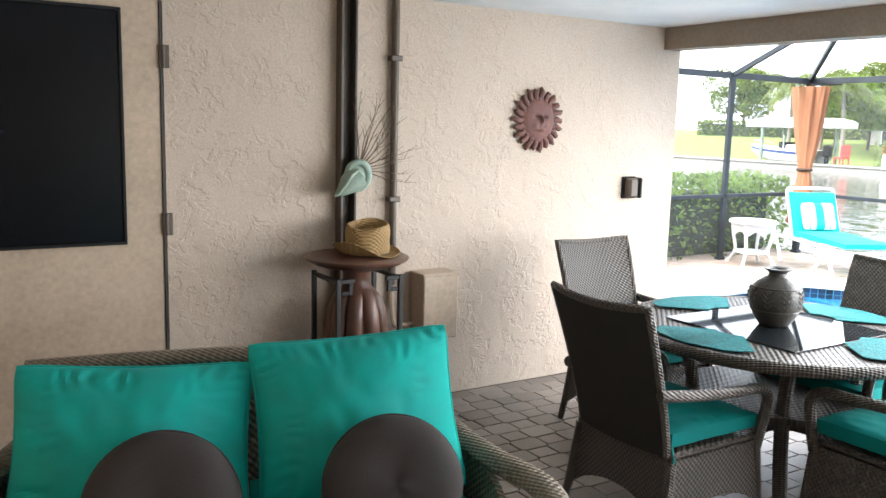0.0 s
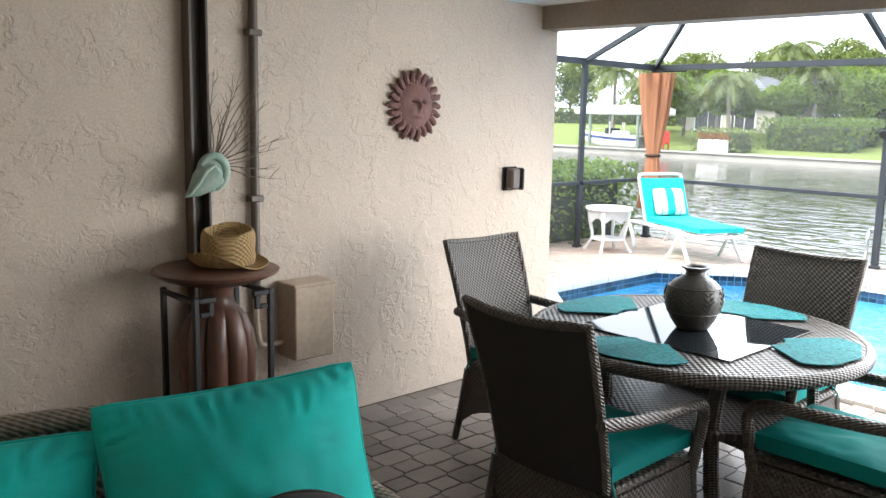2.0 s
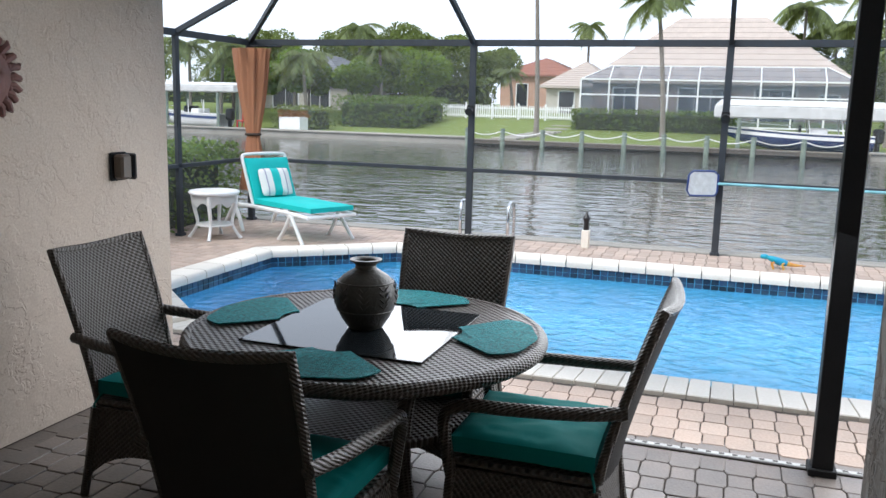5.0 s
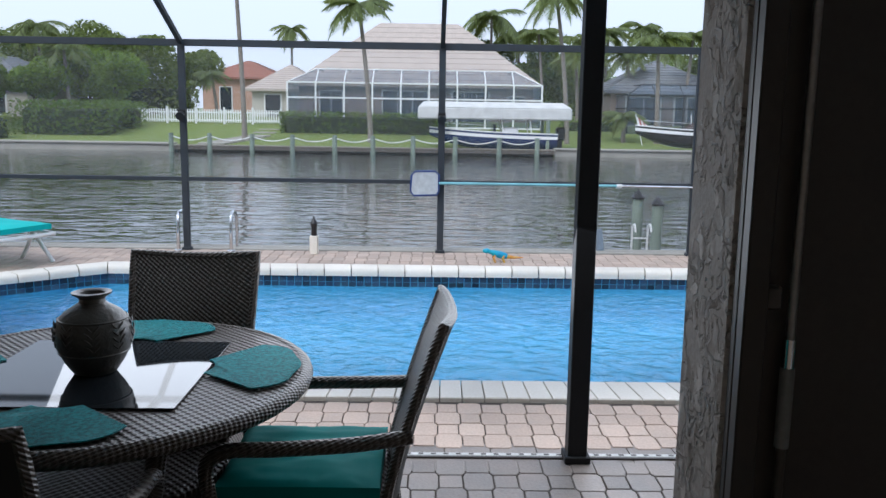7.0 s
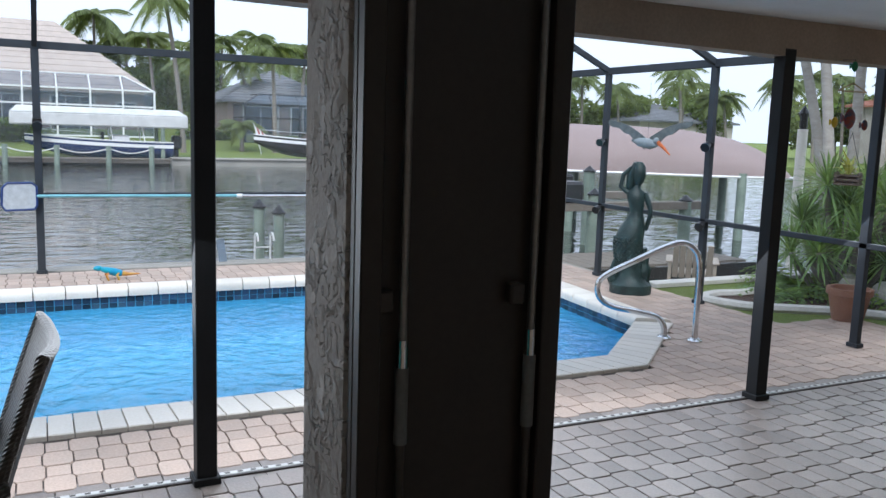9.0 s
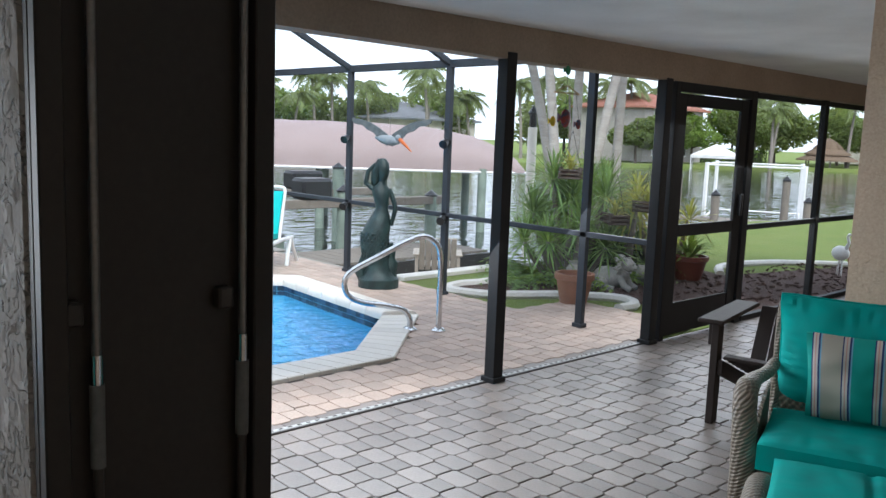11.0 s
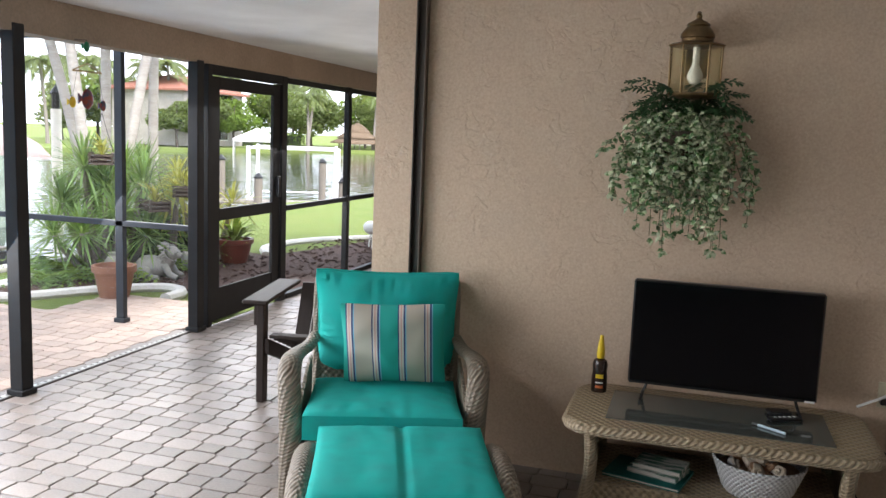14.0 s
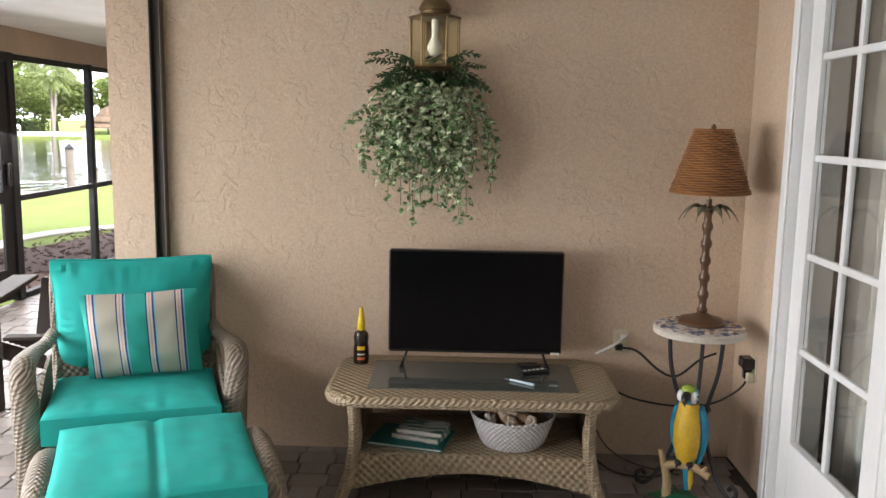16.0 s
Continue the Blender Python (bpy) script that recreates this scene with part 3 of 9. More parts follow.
# ---- posts and screen cage ----
def cage_post(x, y, top, w=0.05, d=0.075, mat=None, label="dark bronze aluminium post of the pool screen cage", base=True, name="cage_post", z0=0.0):
    t = thing(name, (x, y, z0), 0, label, "post", "screen cage posts", "structure")
    part("shaft", Geo().box(-w / 2, -d / 2, 0, w / 2, d / 2, top - z0, 0.004), mat or BRONZE_GREY, t)
    if base:
        part("base_clip", Geo().box(-w / 2 - 0.015, -d / 2 - 0.015, 0, w / 2 + 0.015, d / 2 + 0.015, 0.035, 0.004), mat or BRONZE_GREY, t)
    return t


EAVE = 2.33
CX, CY0, CY1 = 10.28, -4.6, 7.18
for y in (4.12, 1.21, -1.7):
    cage_post(CX, y, EAVE)
for y in (CY0, CY1):
    cage_post(CX, y, EAVE, 0.07)
for x in (8.55, 6.9):
    cage_post(x, CY0, EAVE, 0.075, 0.05)
cage_post(5.13, CY0, 2.3, 0.075, 0.05)
for x in (8.72, 6.6):
    cage_post(x, CY1, EAVE, 0.075, 0.05)
for y in (0.63, -2.78):
    cage_post(4.43, y, 2.16, 0.09, 0.09, BRONZE, "dark bronze square post carrying the patio beam", name="beam_post")
cage_post(4.43, -4.6, 2.13, 0.09, 0.09, BRONZE, "dark bronze post beside the screen door", name="beam_post")


def rail(name, p0, p1, w=0.05, h=0.05, mat=None, label="dark bronze aluminium rail of the pool screen cage"):
    p0, p1 = Vector(p0), Vector(p1)
    L = (p1 - p0).length
    g = Geo().box(0, -w / 2, -h / 2, L, w / 2, h / 2, 0.003)
    q = (p1 - p0).to_track_quat("X", "Z").to_matrix().to_4x4()
    return solid(name, g, mat or BRONZE_GREY, label, "rail", "screen cage rails", "structure", at=Matrix.Translation(p0) @ q)


MID = 0.82
rail("eave_rail", (CX, CY0, EAVE), (CX, CY1, EAVE), 0.06, 0.075)
rail("eave_rail", (4.55, CY0, EAVE), (CX, CY0, EAVE), 0.06, 0.075)
rail("eave_rail", (4.55, CY1, EAVE), (CX, CY1, EAVE), 0.06, 0.075)
rail("mid_rail", (CX, CY0, MID), (CX, CY1, MID), 0.05, 0.045)
rail("mid_rail", (4.45, CY0, MID), (CX, CY0, MID), 0.05, 0.045)
rail("mid_rail", (4.55, CY1, MID), (CX, CY1, MID), 0.05, 0.045)
RISE = 0.55
# mansard rafters rise inwards to a flat top
for y in (4.12, 1.21, -1.7):
    rail("rafter", (CX, y, EAVE), (CX - 1.2, y, EAVE + RISE), 0.05, 0.06)
for x in (8.55, 6.9):
    rail("rafter", (x, CY0, EAVE), (x, CY0 + 1.2, EAVE + RISE), 0.05, 0.06)
for x in (8.72, 6.6):
    rail("rafter", (x, CY1, EAVE), (x, CY1 - 1.2, EAVE + RISE), 0.05, 0.06)
rail("hip_rafter", (CX, CY0, EAVE), (CX - 1.2, CY0 + 1.2, EAVE + RISE), 0.05, 0.06)
rail("hip_rafter", (CX, CY1, EAVE), (CX - 1.2, CY1 - 1.2, EAVE + RISE), 0.05, 0.06)
TOPZ = EAVE + RISE
rail("ridge_rail", (CX - 1.2, CY0 + 1.2, TOPZ), (CX - 1.2, CY1 - 1.2, TOPZ), 0.05, 0.06)
rail("ridge_rail", (4.5, CY0 + 1.2, TOPZ), (CX - 1.2, CY0 + 1.2, TOPZ), 0.05, 0.06)
rail("ridge_rail", (4.5, CY1 - 1.2, TOPZ), (CX - 1.2, CY1 - 1.2, TOPZ), 0.05, 0.06)
for y in (4.12, 1.21, -1.7):
    rail("ridge_rail", (4.5, y, TOPZ), (CX - 1.2, y, TOPZ), 0.05, 0.06)

# fine mesh stretched between the posts
def mesh_panel(p0, p1, z0, z1, mat=SCREEN_MESH):
    g = Geo().add([(*p0, z0), (*p1, z0), (*p1, z1), (*p0, z1)], [(0, 1, 2, 3)])
    ob = solid("insect_screen", g, mat, "fine grey insect mesh stretched in the cage frame", "insect screen", "insect screens", "structure", smooth=False)
    ob.visible_shadow = False
for y0, y1 in ((CY0, -1.7), (-1.7, 1.21), (1.21, 4.12), (4.12, CY1)):
    mesh_panel((CX + 0.03, y0), (CX + 0.03, y1), 0.03, EAVE)
for x0, x1 in ((4.55, 5.13), (5.13, 6.9), (6.9, 8.55), (8.55, CX)):
    mesh_panel((x0, CY0 - 0.03), (x1, CY0 - 0.03), 0.03, EAVE, SCREEN_FINE)
for y0, y1 in ((-4.75, -6.02), (-6.1, -7.52), (-7.6, -9.45)):
    mesh_panel((4.425, y0), (4.425, y1), 0.1, 2.1, SCREEN_FINE)
for x0, x1 in ((6.6, 8.72), (8.72, CX)):
    mesh_panel((x0, CY1 + 0.03), (x1, CY1 + 0.03), 0.03, EAVE)

# ---- screened wall with a door on the beam line ----
def screen_bay(y0, y1, z_mid):
    t = thing("screen_bay", (4.43, y0, 0), 0, "dark bronze screen wall bay below the beam", "screen wall", "screen wall bays", "structure")
    part("post", Geo().box(-0.03, y1 - y0 - 0.04, 0, 0.03, y1 - y0 + 0.04, 2.12, 0.003), BRONZE, t)
    part("mid_bar", Geo().box(-0.02, y1 - y0 + 0.04, z_mid, 0.02, -0.04, z_mid + 0.05, 0.003), BRONZE, t)
    part("top_bar", Geo().box(-0.02, y1 - y0 + 0.04, 2.06, 0.02, -0.04, 2.11, 0.003), BRONZE, t)
    part("sill", Geo().box(-0.03, y1 - y0 + 0.04, 0.0, 0.03, -0.04, 0.05, 0.003), BRONZE, t)
    return t

screen_bay(-6.06, -7.56, 0.86)
screen_bay(-7.56, -9.5, 0.86)
door = thing("screen_door", (4.43, -4.72, 0), 0, "dark bronze aluminium screen door with a kick plate, closed", "door", kind="structure")
part("jamb", Geo().box(-0.035, -0.06, 0, 0.035, 0.0, 2.12, 0.003), BRONZE, door)
part("jamb", Geo().box(-0.035, -1.34, 0, 0.035, -1.24, 2.12, 0.003), BRONZE, door)
part("header", Geo().box(-0.035, -1.24, 2.04, 0.035, -0.06, 2.12, 0.003), BRONZE, door)
leaf = part("leaf", Geo().box(-0.015, -0.2, 0.03, 0.015, -0.07, 2.03, 0.003).box(-0.015, -1.23, 0.03, 0.015, -1.1, 2.03, 0.003)
            .box(-0.015, -1.1, 1.93, 0.015, -0.2, 2.03, 0.003).box(-0.015, -1.1, 0.86, 0.015, -0.2, 0.96, 0.003), BRONZE, door)
part("kick_plate", Geo().box(-0.008, -1.1, 0.03, 0.008, -0.2, 0.3, 0.003), BRONZE, door)
part("handle", Geo().box(-0.06, -1.18, 1.0, -0.016, -1.15, 1.2, 0.008), BLACK, leaf)

# floor track under the beam
tr = thing("floor_track", (0, 0, 0), 0, "white aluminium drain track set in the patio floor", "floor track", kind="structure")
TRACK_PALE = material("scuffed_pale_aluminium", (0.56, 0.56, 0.54), 0.5, color2=(0.42, 0.42, 0.41), scale=9, grain=70, bump=0.1)
part("track_body", Geo().box(4.460, -4.55, -0.01, 4.492, 4.2, 0.005, 0.002), TRACK_PALE, tr)
notch = Geo()
for k in range(145):
    notch.box(4.468, -4.53 + k * 0.06, 0.0045, 4.484, -4.506 + k * 0.06, 0.0062)
part("drain_slot", notch, TRACK, tr, "row of small drain slots", False, kind="stuff")
part("track_slot", Geo().box(4.44, -4.55, -0.01, 4.454, 4.2, 0.004), TRACK, tr)

# ---- patio furniture ----
def arm_path(points, steps=6):
    """A smooth line through points (Catmull-Rom)."""
    P = [Vector(p) for p in points]
    P = [P[0] * 2 - P[1]] + P + [P[-1] * 2 - P[-2]]
    out = []
    for i in range(1, len(P) - 2):
        for k in range(steps):
            t = k / steps
            a, b, c, d = P[i - 1], P[i], P[i + 1], P[i + 2]
            out.append(0.5 * ((2 * b) + (c - a) * t + (2 * a - 5 * b + 4 * c - d) * t * t + (3 * b - a - 3 * c + d) * t ** 3))
    out.append(P[-2])
    return out


def panel(fn, nu, nv, thick, axis):
    """A curved panel given by fn(u, v), thickened along axis."""
    g = Geo()
    ax = Vector(axis) * thick
    g.grid(fn, nu, nv)
    o = len(g.v)
    g.grid(lambda u, v: tuple(Vector(fn(1 - u, v)) + ax), nu, nv)
    top = lambda i, j: j * nu + i
    bot = lambda i, j: o + j * nu + (nu - 1 - i)
    for i in range(nu - 1):
        g.f.append((top(i + 1, 0), top(i, 0), bot(i, 0), bot(i + 1, 0)))
        g.f.append((top(i, nv - 1), top(i + 1, nv - 1), bot(i + 1, nv - 1), bot(i, nv - 1)))
    for j in range(nv - 1):
        g.f.append((top(0, j), top(0, j + 1), bot(0, j + 1), bot(0, j)))
        g.f.append((top(nu - 1, j + 1), top(nu - 1, j), bot(nu - 1, j), bot(nu - 1, j + 1)))
    return g


def dining_chair(at, turn):
    t = thing("dining_chair", at, turn, "dark woven wicker dining armchair with teal seat cushion", "chair", "chairs round the table")
    W = 0.265

    def back(u, v):
        z = 0.40 + 0.60 * v
        w = W * (0.90 + 0.10 * v)
        x = (2 * u - 1) * w
        bow = 0.03 * (1 - (2 * u - 1) ** 2)
        dip = -0.018 * (1 - (2 * u - 1) ** 2) * v
        return (x, -0.235 - 0.175 * v ** 1.25 - bow, z + dip)

    part("backrest", panel(back, 9, 10, 0.018, (0, -1, 0)), WICKER_DARK, t)
    # thin near-black sheet just behind the woven backrest
    part("back_cover", panel(lambda u, v: tuple(Vector(back(u, v)) + Vector((0, -0.0205, 0))), 9, 10, 0.006, (0, -1, 0)), BACK_SHEET, t, "thin near-black sheet over the rear of the backrest")
    edge = [Vector(back(0, v / 8)) + Vector((0, -0.012, 0)) for v in range(9)] + [Vector(back(u / 8, 1)) + Vector((0, -0.012, 0)) for u in range(1, 8)] + [Vector(back(1, 1 - v / 8)) + Vector((0, -0.012, 0)) for v in range(9)]
    part("back_frame", Geo().tube(edge, 0.017, 8), WICKER_WRAP, t)
    part("seat", Geo().box(-W, -0.25, 0.385, W, 0.265, 0.415, 0.012), WICKER_TOP, t)

    def skirt(x0, y0, x1, y1, nx, ny):
        def fn(u, v):
            arch = 0.11 + 0.10 * math.sin(math.pi * u) ** 0.7
            z = arch + (0.385 - arch) * v
            flare = 0.025 * (1 - v)
            return (x0 + (x1 - x0) * u + nx * flare, y0 + (y1 - y0) * u + ny * flare, z)
        return panel(fn, 9, 5, 0.012, (-nx, -ny, 0))

    part("front_skirt", skirt(-W, 0.262, W, 0.262, 0, 1), WICKER_DARK, t)
    part("rear_skirt", skirt(W, -0.25, -W, -0.25, 0, -1), WICKER_DARK, t)
    part("side_skirt", skirt(W, 0.262, W, -0.25, 1, 0), WICKER_DARK, t)
    part("side_skirt", skirt(-W, -0.25, -W, 0.262, -1, 0), WICKER_DARK, t)
    for sx in (-1, 1):
        for y, dy in ((0.252, 0.03), (-0.24, -0.06)):
            part("leg", Geo().tube([(sx * (W + 0.02), y + dy, 0.0), (sx * (W + 0.008), y + dy * 0.55, 0.15), (sx * (W - 0.006), y, 0.38)], [0.017, 0.02, 0.022], 8), WICKER_WRAP, t)
        pts = arm_path([(sx * 0.262, -0.33, 0.66), (sx * 0.29, -0.16, 0.645), (sx * 0.305, 0.06, 0.635), (sx * 0.30, 0.21, 0.625), (sx * 0.285, 0.275, 0.57), (sx * 0.272, 0.27, 0.46), (sx * 0.262, 0.255, 0.36)])
        part("arm", Geo().tube(pts, 0.023, 10), WICKER_WRAP, t)
    cush = pillow_geo(0.50, 0.50, 0.095, 30, 0.5, seed=int(at[0] * 100), crease=0.010, edge=0.58, pucker=0.014)
    c = part("cushion", cush, TEAL_DARK, t, "teal fabric seat cushion", at=pose(0, 0.015, 0.416))
    for sx in (-1, 1):
        part("tie", Geo().tube([(sx * 0.235, -0.235, 0.03), (sx * 0.27, -0.255, -0.02), (sx * 0.275, -0.262, -0.14)], 0.005, 6), TEAL_PIPE, c)
    return t


dining_chair((2.63, 2.38, 0), -90)
dining_chair((3.84, 2.34, 0), 90)
dining_chair((3.315, 1.71, 0), 0)
dining_chair((3.32, 3.23, 0), 180)

# round table
TABLE = (3.385, 2.43, 0)
tb = thing("round_table", TABLE, 0, "round dark wicker dining table with a square glass inset", "table")
R, S = 0.70, 0.345
def ring_top():
    """The woven top with a square hole."""
    g, n = Geo(), 48
    v = []
    for k in range(n):
        a = 2 * math.pi * (k + 0.5) / n
        q = S / max(abs(math.cos(a)), abs(math.sin(a)))
        ca, sa = math.cos(a), math.sin(a)
        for r, z in ((q, 0.715), (q, 0.742), (R - 0.03, 0.744), (R - 0.03, 0.715)):
            v.append((r * ca, r * sa, z))
    f = []
    for k in range(n):
        k2 = (k + 1) % n
        for s in range(4):
            f.append((k * 4 + s, k * 4 + (s + 1) % 4, k2 * 4 + (s + 1) % 4, k2 * 4 + s))
    return g.add(v, [tuple(reversed(q)) for q in f])
part("tabletop", ring_top(), WICKER_TOP, tb)
part("rim", Geo().tube([((R - 0.02) * math.cos(a * math.pi / 32), (R - 0.02) * math.sin(a * math.pi / 32), 0.722) for a in range(65)], 0.027, 10, False), WICKER_WRAP, tb)
pane = part("glass_pane", Geo().box(-S - 0.012, -S - 0.012, 0.7455, S + 0.012, S + 0.012, 0.751, 0.001), material("dark_table_glass", (0.02, 0.025, 0.03), 0.03, scale=4, grain=5, bump=0.0, spec=0.75, coat=0.0), tb, "dark reflective glass pane", smooth=False)
part("lower_shelf", Geo().lathe([(0.40, 0.40), (0.42, 0.405), (0.42, 0.43), (0.40, 0.435), (0.03, 0.435)], 36), WICKER_TOP, tb)
for k in range(4):
    a = math.pi / 4 + k * math.pi / 2
    ca, sa = math.cos(a), math.sin(a)
    leg = arm_path([(0.52 * ca, 0.52 * sa, 0.0), (0.44 * ca, 0.44 * sa, 0.12), (0.36 * ca, 0.36 * sa, 0.35), (0.38 * ca, 0.38 * sa, 0.55), (0.46 * ca, 0.46 * sa, 0.715)], 4)
    part("leg", Geo().tube(leg, 0.032, 10), WICKER_WRAP, tb)
part("apron", Geo().lathe([(0.50, 0.67), (0.52, 0.68), (0.52, 0.715), (0.50, 0.715)], 36), WICKER_DARK, tb)


def place_mat(a, seed):
    """A fan-shaped mat: a broad scalloped outer edge and sides that run in to a short inner edge."""
    half, outer, inner, n = radians(44), 0.40, 0.115, 36
    outline = []
    for k in range(n + 1):
        q = half - 2 * half * k / n
        rr = outer * (1 + 0.012 * math.cos(10 * q / half)) * (1 - 0.10 * abs(q / half) ** 6)
        outline.append((rr * math.sin(q), rr * math.cos(q)))
    for k in range(9):
        q = -half * 0.9 + 2 * half * 0.9 * k / 8
        outline.append((inner * math.sin(q), inner * math.cos(q)))
    g = Geo().prism(outline, 0.0, 0.004, 0.0012)
    r = 0.262
    return solid("place_mat", g, MAT_TEAL, "teal woven fan-shaped place mat on the wicker table", "place mat", "place mats on the table", at=pose(TABLE[0] + r * math.cos(a), TABLE[1] + r * math.sin(a), 0.7525, 0, 0, math.degrees(a) - 90))

for k, a in enumerate((-0.02, math.pi / 2 - 0.05, math.pi + 0.05, -math.pi / 2 + 0.12)):
    place_mat(a, k)

VASE = material("carved_black_clay", (0.035, 0.032, 0.03), 0.4, color2=(0.07, 0.065, 0.055), scale=9, grain=60, bump=0.5, depth=0.006)
prof = [(0.062, 0.0), (0.075, 0.005), (0.105, 0.05), (0.128, 0.10), (0.136, 0.145), (0.128, 0.19), (0.10, 0.228), (0.065, 0.25), (0.046, 0.262), (0.044, 0.276), (0.056, 0.288), (0.068, 0.294), (0.070, 0.30), (0.060, 0.302), (0.045, 0.295), (0.034, 0.27), (0.04, 0.25)]
vs = thing("vase", (TABLE[0] - 0.02, TABLE[1], 0.7515), 0, "round black carved clay vase on the glass table", "vase")
VS = 0.9
prof = [(r * VS, z * VS) for r, z in prof]
part("body", Geo().lathe(prof, 40), VASE, vs)
def band(z, r):
    return Geo().tube([(r * math.cos(a * math.pi / 20), r * math.sin(a * math.pi / 20), z) for a in range(41)], 0.0035, 6, False)
part("carved_band", band(0.205 * VS, 0.119 * VS), VASE, vs)
part("carved_band", band(0.085 * VS, 0.121 * VS), VASE, vs)
leafs = Geo()
for k in range(9):
    a0 = 2 * math.pi * k / 9
    for s in (-1, 1):
        for q in range(4):
            z = (0.105 + q * 0.024) * VS
            r = (0.131 if q in (0, 3) else 0.137) * VS
            p = [(r * math.cos(a0 + s * d), r * math.sin(a0 + s * d), z + d * 0.12) for d in (0.02, 0.12, 0.2)]
            leafs.tube(p, [0.002, 0.004, 0.001], 5)
part("carved_leaves", leafs, VASE, vs, "carved leaf relief")

# loveseat
lv = thing("loveseat", (0.785, 2.35, 0), -20, "grey-brown wicker loveseat with teal cushions", "sofa")
HW = 0.72
part("seat_base", Geo().box(-HW, -0.38, 0.09, HW, 0.36, 0.31, 0.03), WICKER_GREY, lv)
for x in (-HW + 0.05, HW - 0.05):
    for y in (-0.34, 0.32):
        part("leg", Geo().tube([(x, y, 0), (x, y, 0.12)], 0.03, 10), WICKER_GREY_WRAP, lv)
def lv_back(u, v):
    return ((2 * u - 1) * HW, 0.32 + 0.14 * v, 0.28 + 0.515 * v + 0.025 * math.sin(math.pi * u) * v)
part("backrest", panel(lv_back, 17, 6, 0.03, (0, 1, 0)), WICKER_GREY, lv)
part("back_rail", Geo().tube([Vector(lv_back(u / 16, 1)) + Vector((0, 0.015, 0)) for u in range(17)], 0.032, 10), WICKER_GREY_WRAP, lv)
for sx in (-1, 1):
    pts = arm_path([(sx * (HW - 0.01), 0.42, 0.555), (sx * (HW + 0.03), 0.28, 0.545), (sx * (HW + 0.10), 0.08, 0.54), (sx * (HW + 0.19), -0.14, 0.535), (sx * (HW + 0.17), -0.36, 0.50), (sx * (HW + 0.07), -0.44, 0.40), (sx * (HW - 0.01), -0.41, 0.26), (sx * (HW - 0.02), -0.38, 0.1)])
    part("arm", Geo().tube(pts, 0.05, 12, flat=0.75), WICKER_GREY_WRAP, lv)
    part("arm_side", panel(lambda u, v, sx=sx: (sx * (HW + 0.01 + 0.05 * v * math.sin(math.pi * u)), 0.38 - 0.74 * u, 0.28 + (0.25 - 0.04 * u) * v), 8, 5, 0.02, (sx, 0, 0)), WICKER_GREY, lv)
for i, x in enumerate((-0.345, 0.362)):
    part("seat_cushion", pillow_geo(0.70, 0.70, 0.16, 18, 0.4, seed=20 + i, edge=0.6, pucker=0.012), TEAL, lv, "teal seat cushion", at=pose(x, -0.04, 0.30))
    cw, ch, ct = 0.735 - 0.06 * i, 0.545, 0.30
    c = part("back_cushion", pillow_geo(cw, ch, ct, 60, 1.0, seed=30 + i, crease=0.012, edge=0.07, pucker=0.034), TEAL, lv, "plump teal back cushion", at=pose(x, 0.19, 0.685 if i else 0.605, 66, 0, -2 * i) @ pose(0, 0, -0.15, 0, 0, 6 * i - 1))
    part("piping", Geo().tube(seam_path(cw + 0.004, ch + 0.004, ct), 0.0055, 6, False), TEAL, c)
def round_pillow(x, y, z, r, turn):
    t = thing("round_pillow", (x, y, z), turn, "round grey-brown velvet throw pillow on the loveseat", "pillow", "round throw pillows")
    lean = pose(0, 0, 0, 68)
    def fn(u, v):
        a, q = 2 * math.pi * u, v * math.pi
        rr = r * math.sin(q) ** 0.42 if 0 < v < 1 else 0.0
        w = 1 + 0.008 * math.sin(7 * a + 1) * math.sin(q)
        puckers = 0.004 * abs(math.sin(11 * a)) * math.sin(q) ** 4
        return tuple(lean @ Vector((rr * math.cos(a) * w, rr * math.sin(a) * w, -math.cos(q) * 0.085 * (1 + 0.06 * math.sin(2 * a + 1)) * (1 - puckers))))
    part("cover", Geo().grid(fn, 48, 19, True), GREY_FABRIC, t)
    ring = [tuple(lean @ Vector((1.0 * r * math.cos(a * math.pi / 24), 1.0 * r * math.sin(a * math.pi / 24), -0.012))) for a in range(49)]
    part("piping", Geo().tube(ring, 0.005, 6, False), GREY_FABRIC, t)
    return t
round_pillow(0.535, 2.325, 0.535, 0.222, -20)
round_pillow(1.165, 2.10, 0.562, 0.212, -20)

# lounge armchair with ottoman
STRIPES = bpy.data.materials.new("striped_fabric")
STRIPES.use_nodes = True
sn, sl = STRIPES.node_tree.nodes, STRIPES.node_tree.links
stc = sn.new("ShaderNodeTexCoord")
ssep = sn.new("ShaderNodeSeparateXYZ")
sl.new(stc.outputs["Generated"], ssep.inputs[0])
sramp = sn.new("ShaderNodeValToRGB")
sramp.color_ramp.interpolation = "CONSTANT"
TEAL_C, BEIGE_C, NAVY_C, PINK_C, SKY_C = (0.02, 0.36, 0.30, 1), (0.46, 0.42, 0.35, 1), (0.03, 0.05, 0.16, 1), (0.60, 0.36, 0.30, 1), (0.22, 0.45, 0.62, 1)
CREAM_C = (0.62, 0.56, 0.52, 1)
unit = [(0.0, TEAL_C)]
for p, after in ((0.115, BEIGE_C), (0.365, TEAL_C), (0.615, BEIGE_C), (0.865, TEAL_C)):
    unit += [(p, SKY_C), (p + 0.012, NAVY_C), (p + 0.026, CREAM_C), (p + 0.042, PINK_C), (p + 0.054, CREAM_C), (p + 0.070, NAVY_C), (p + 0.084, after)]
els = sramp.color_ramp.elements
for i, (p, c) in enumerate(unit):
    e = els[i] if i < 2 else els.new(p)
    e.position, e.color = p, c
sl.new(ssep.outputs[0], sramp.inputs[0])
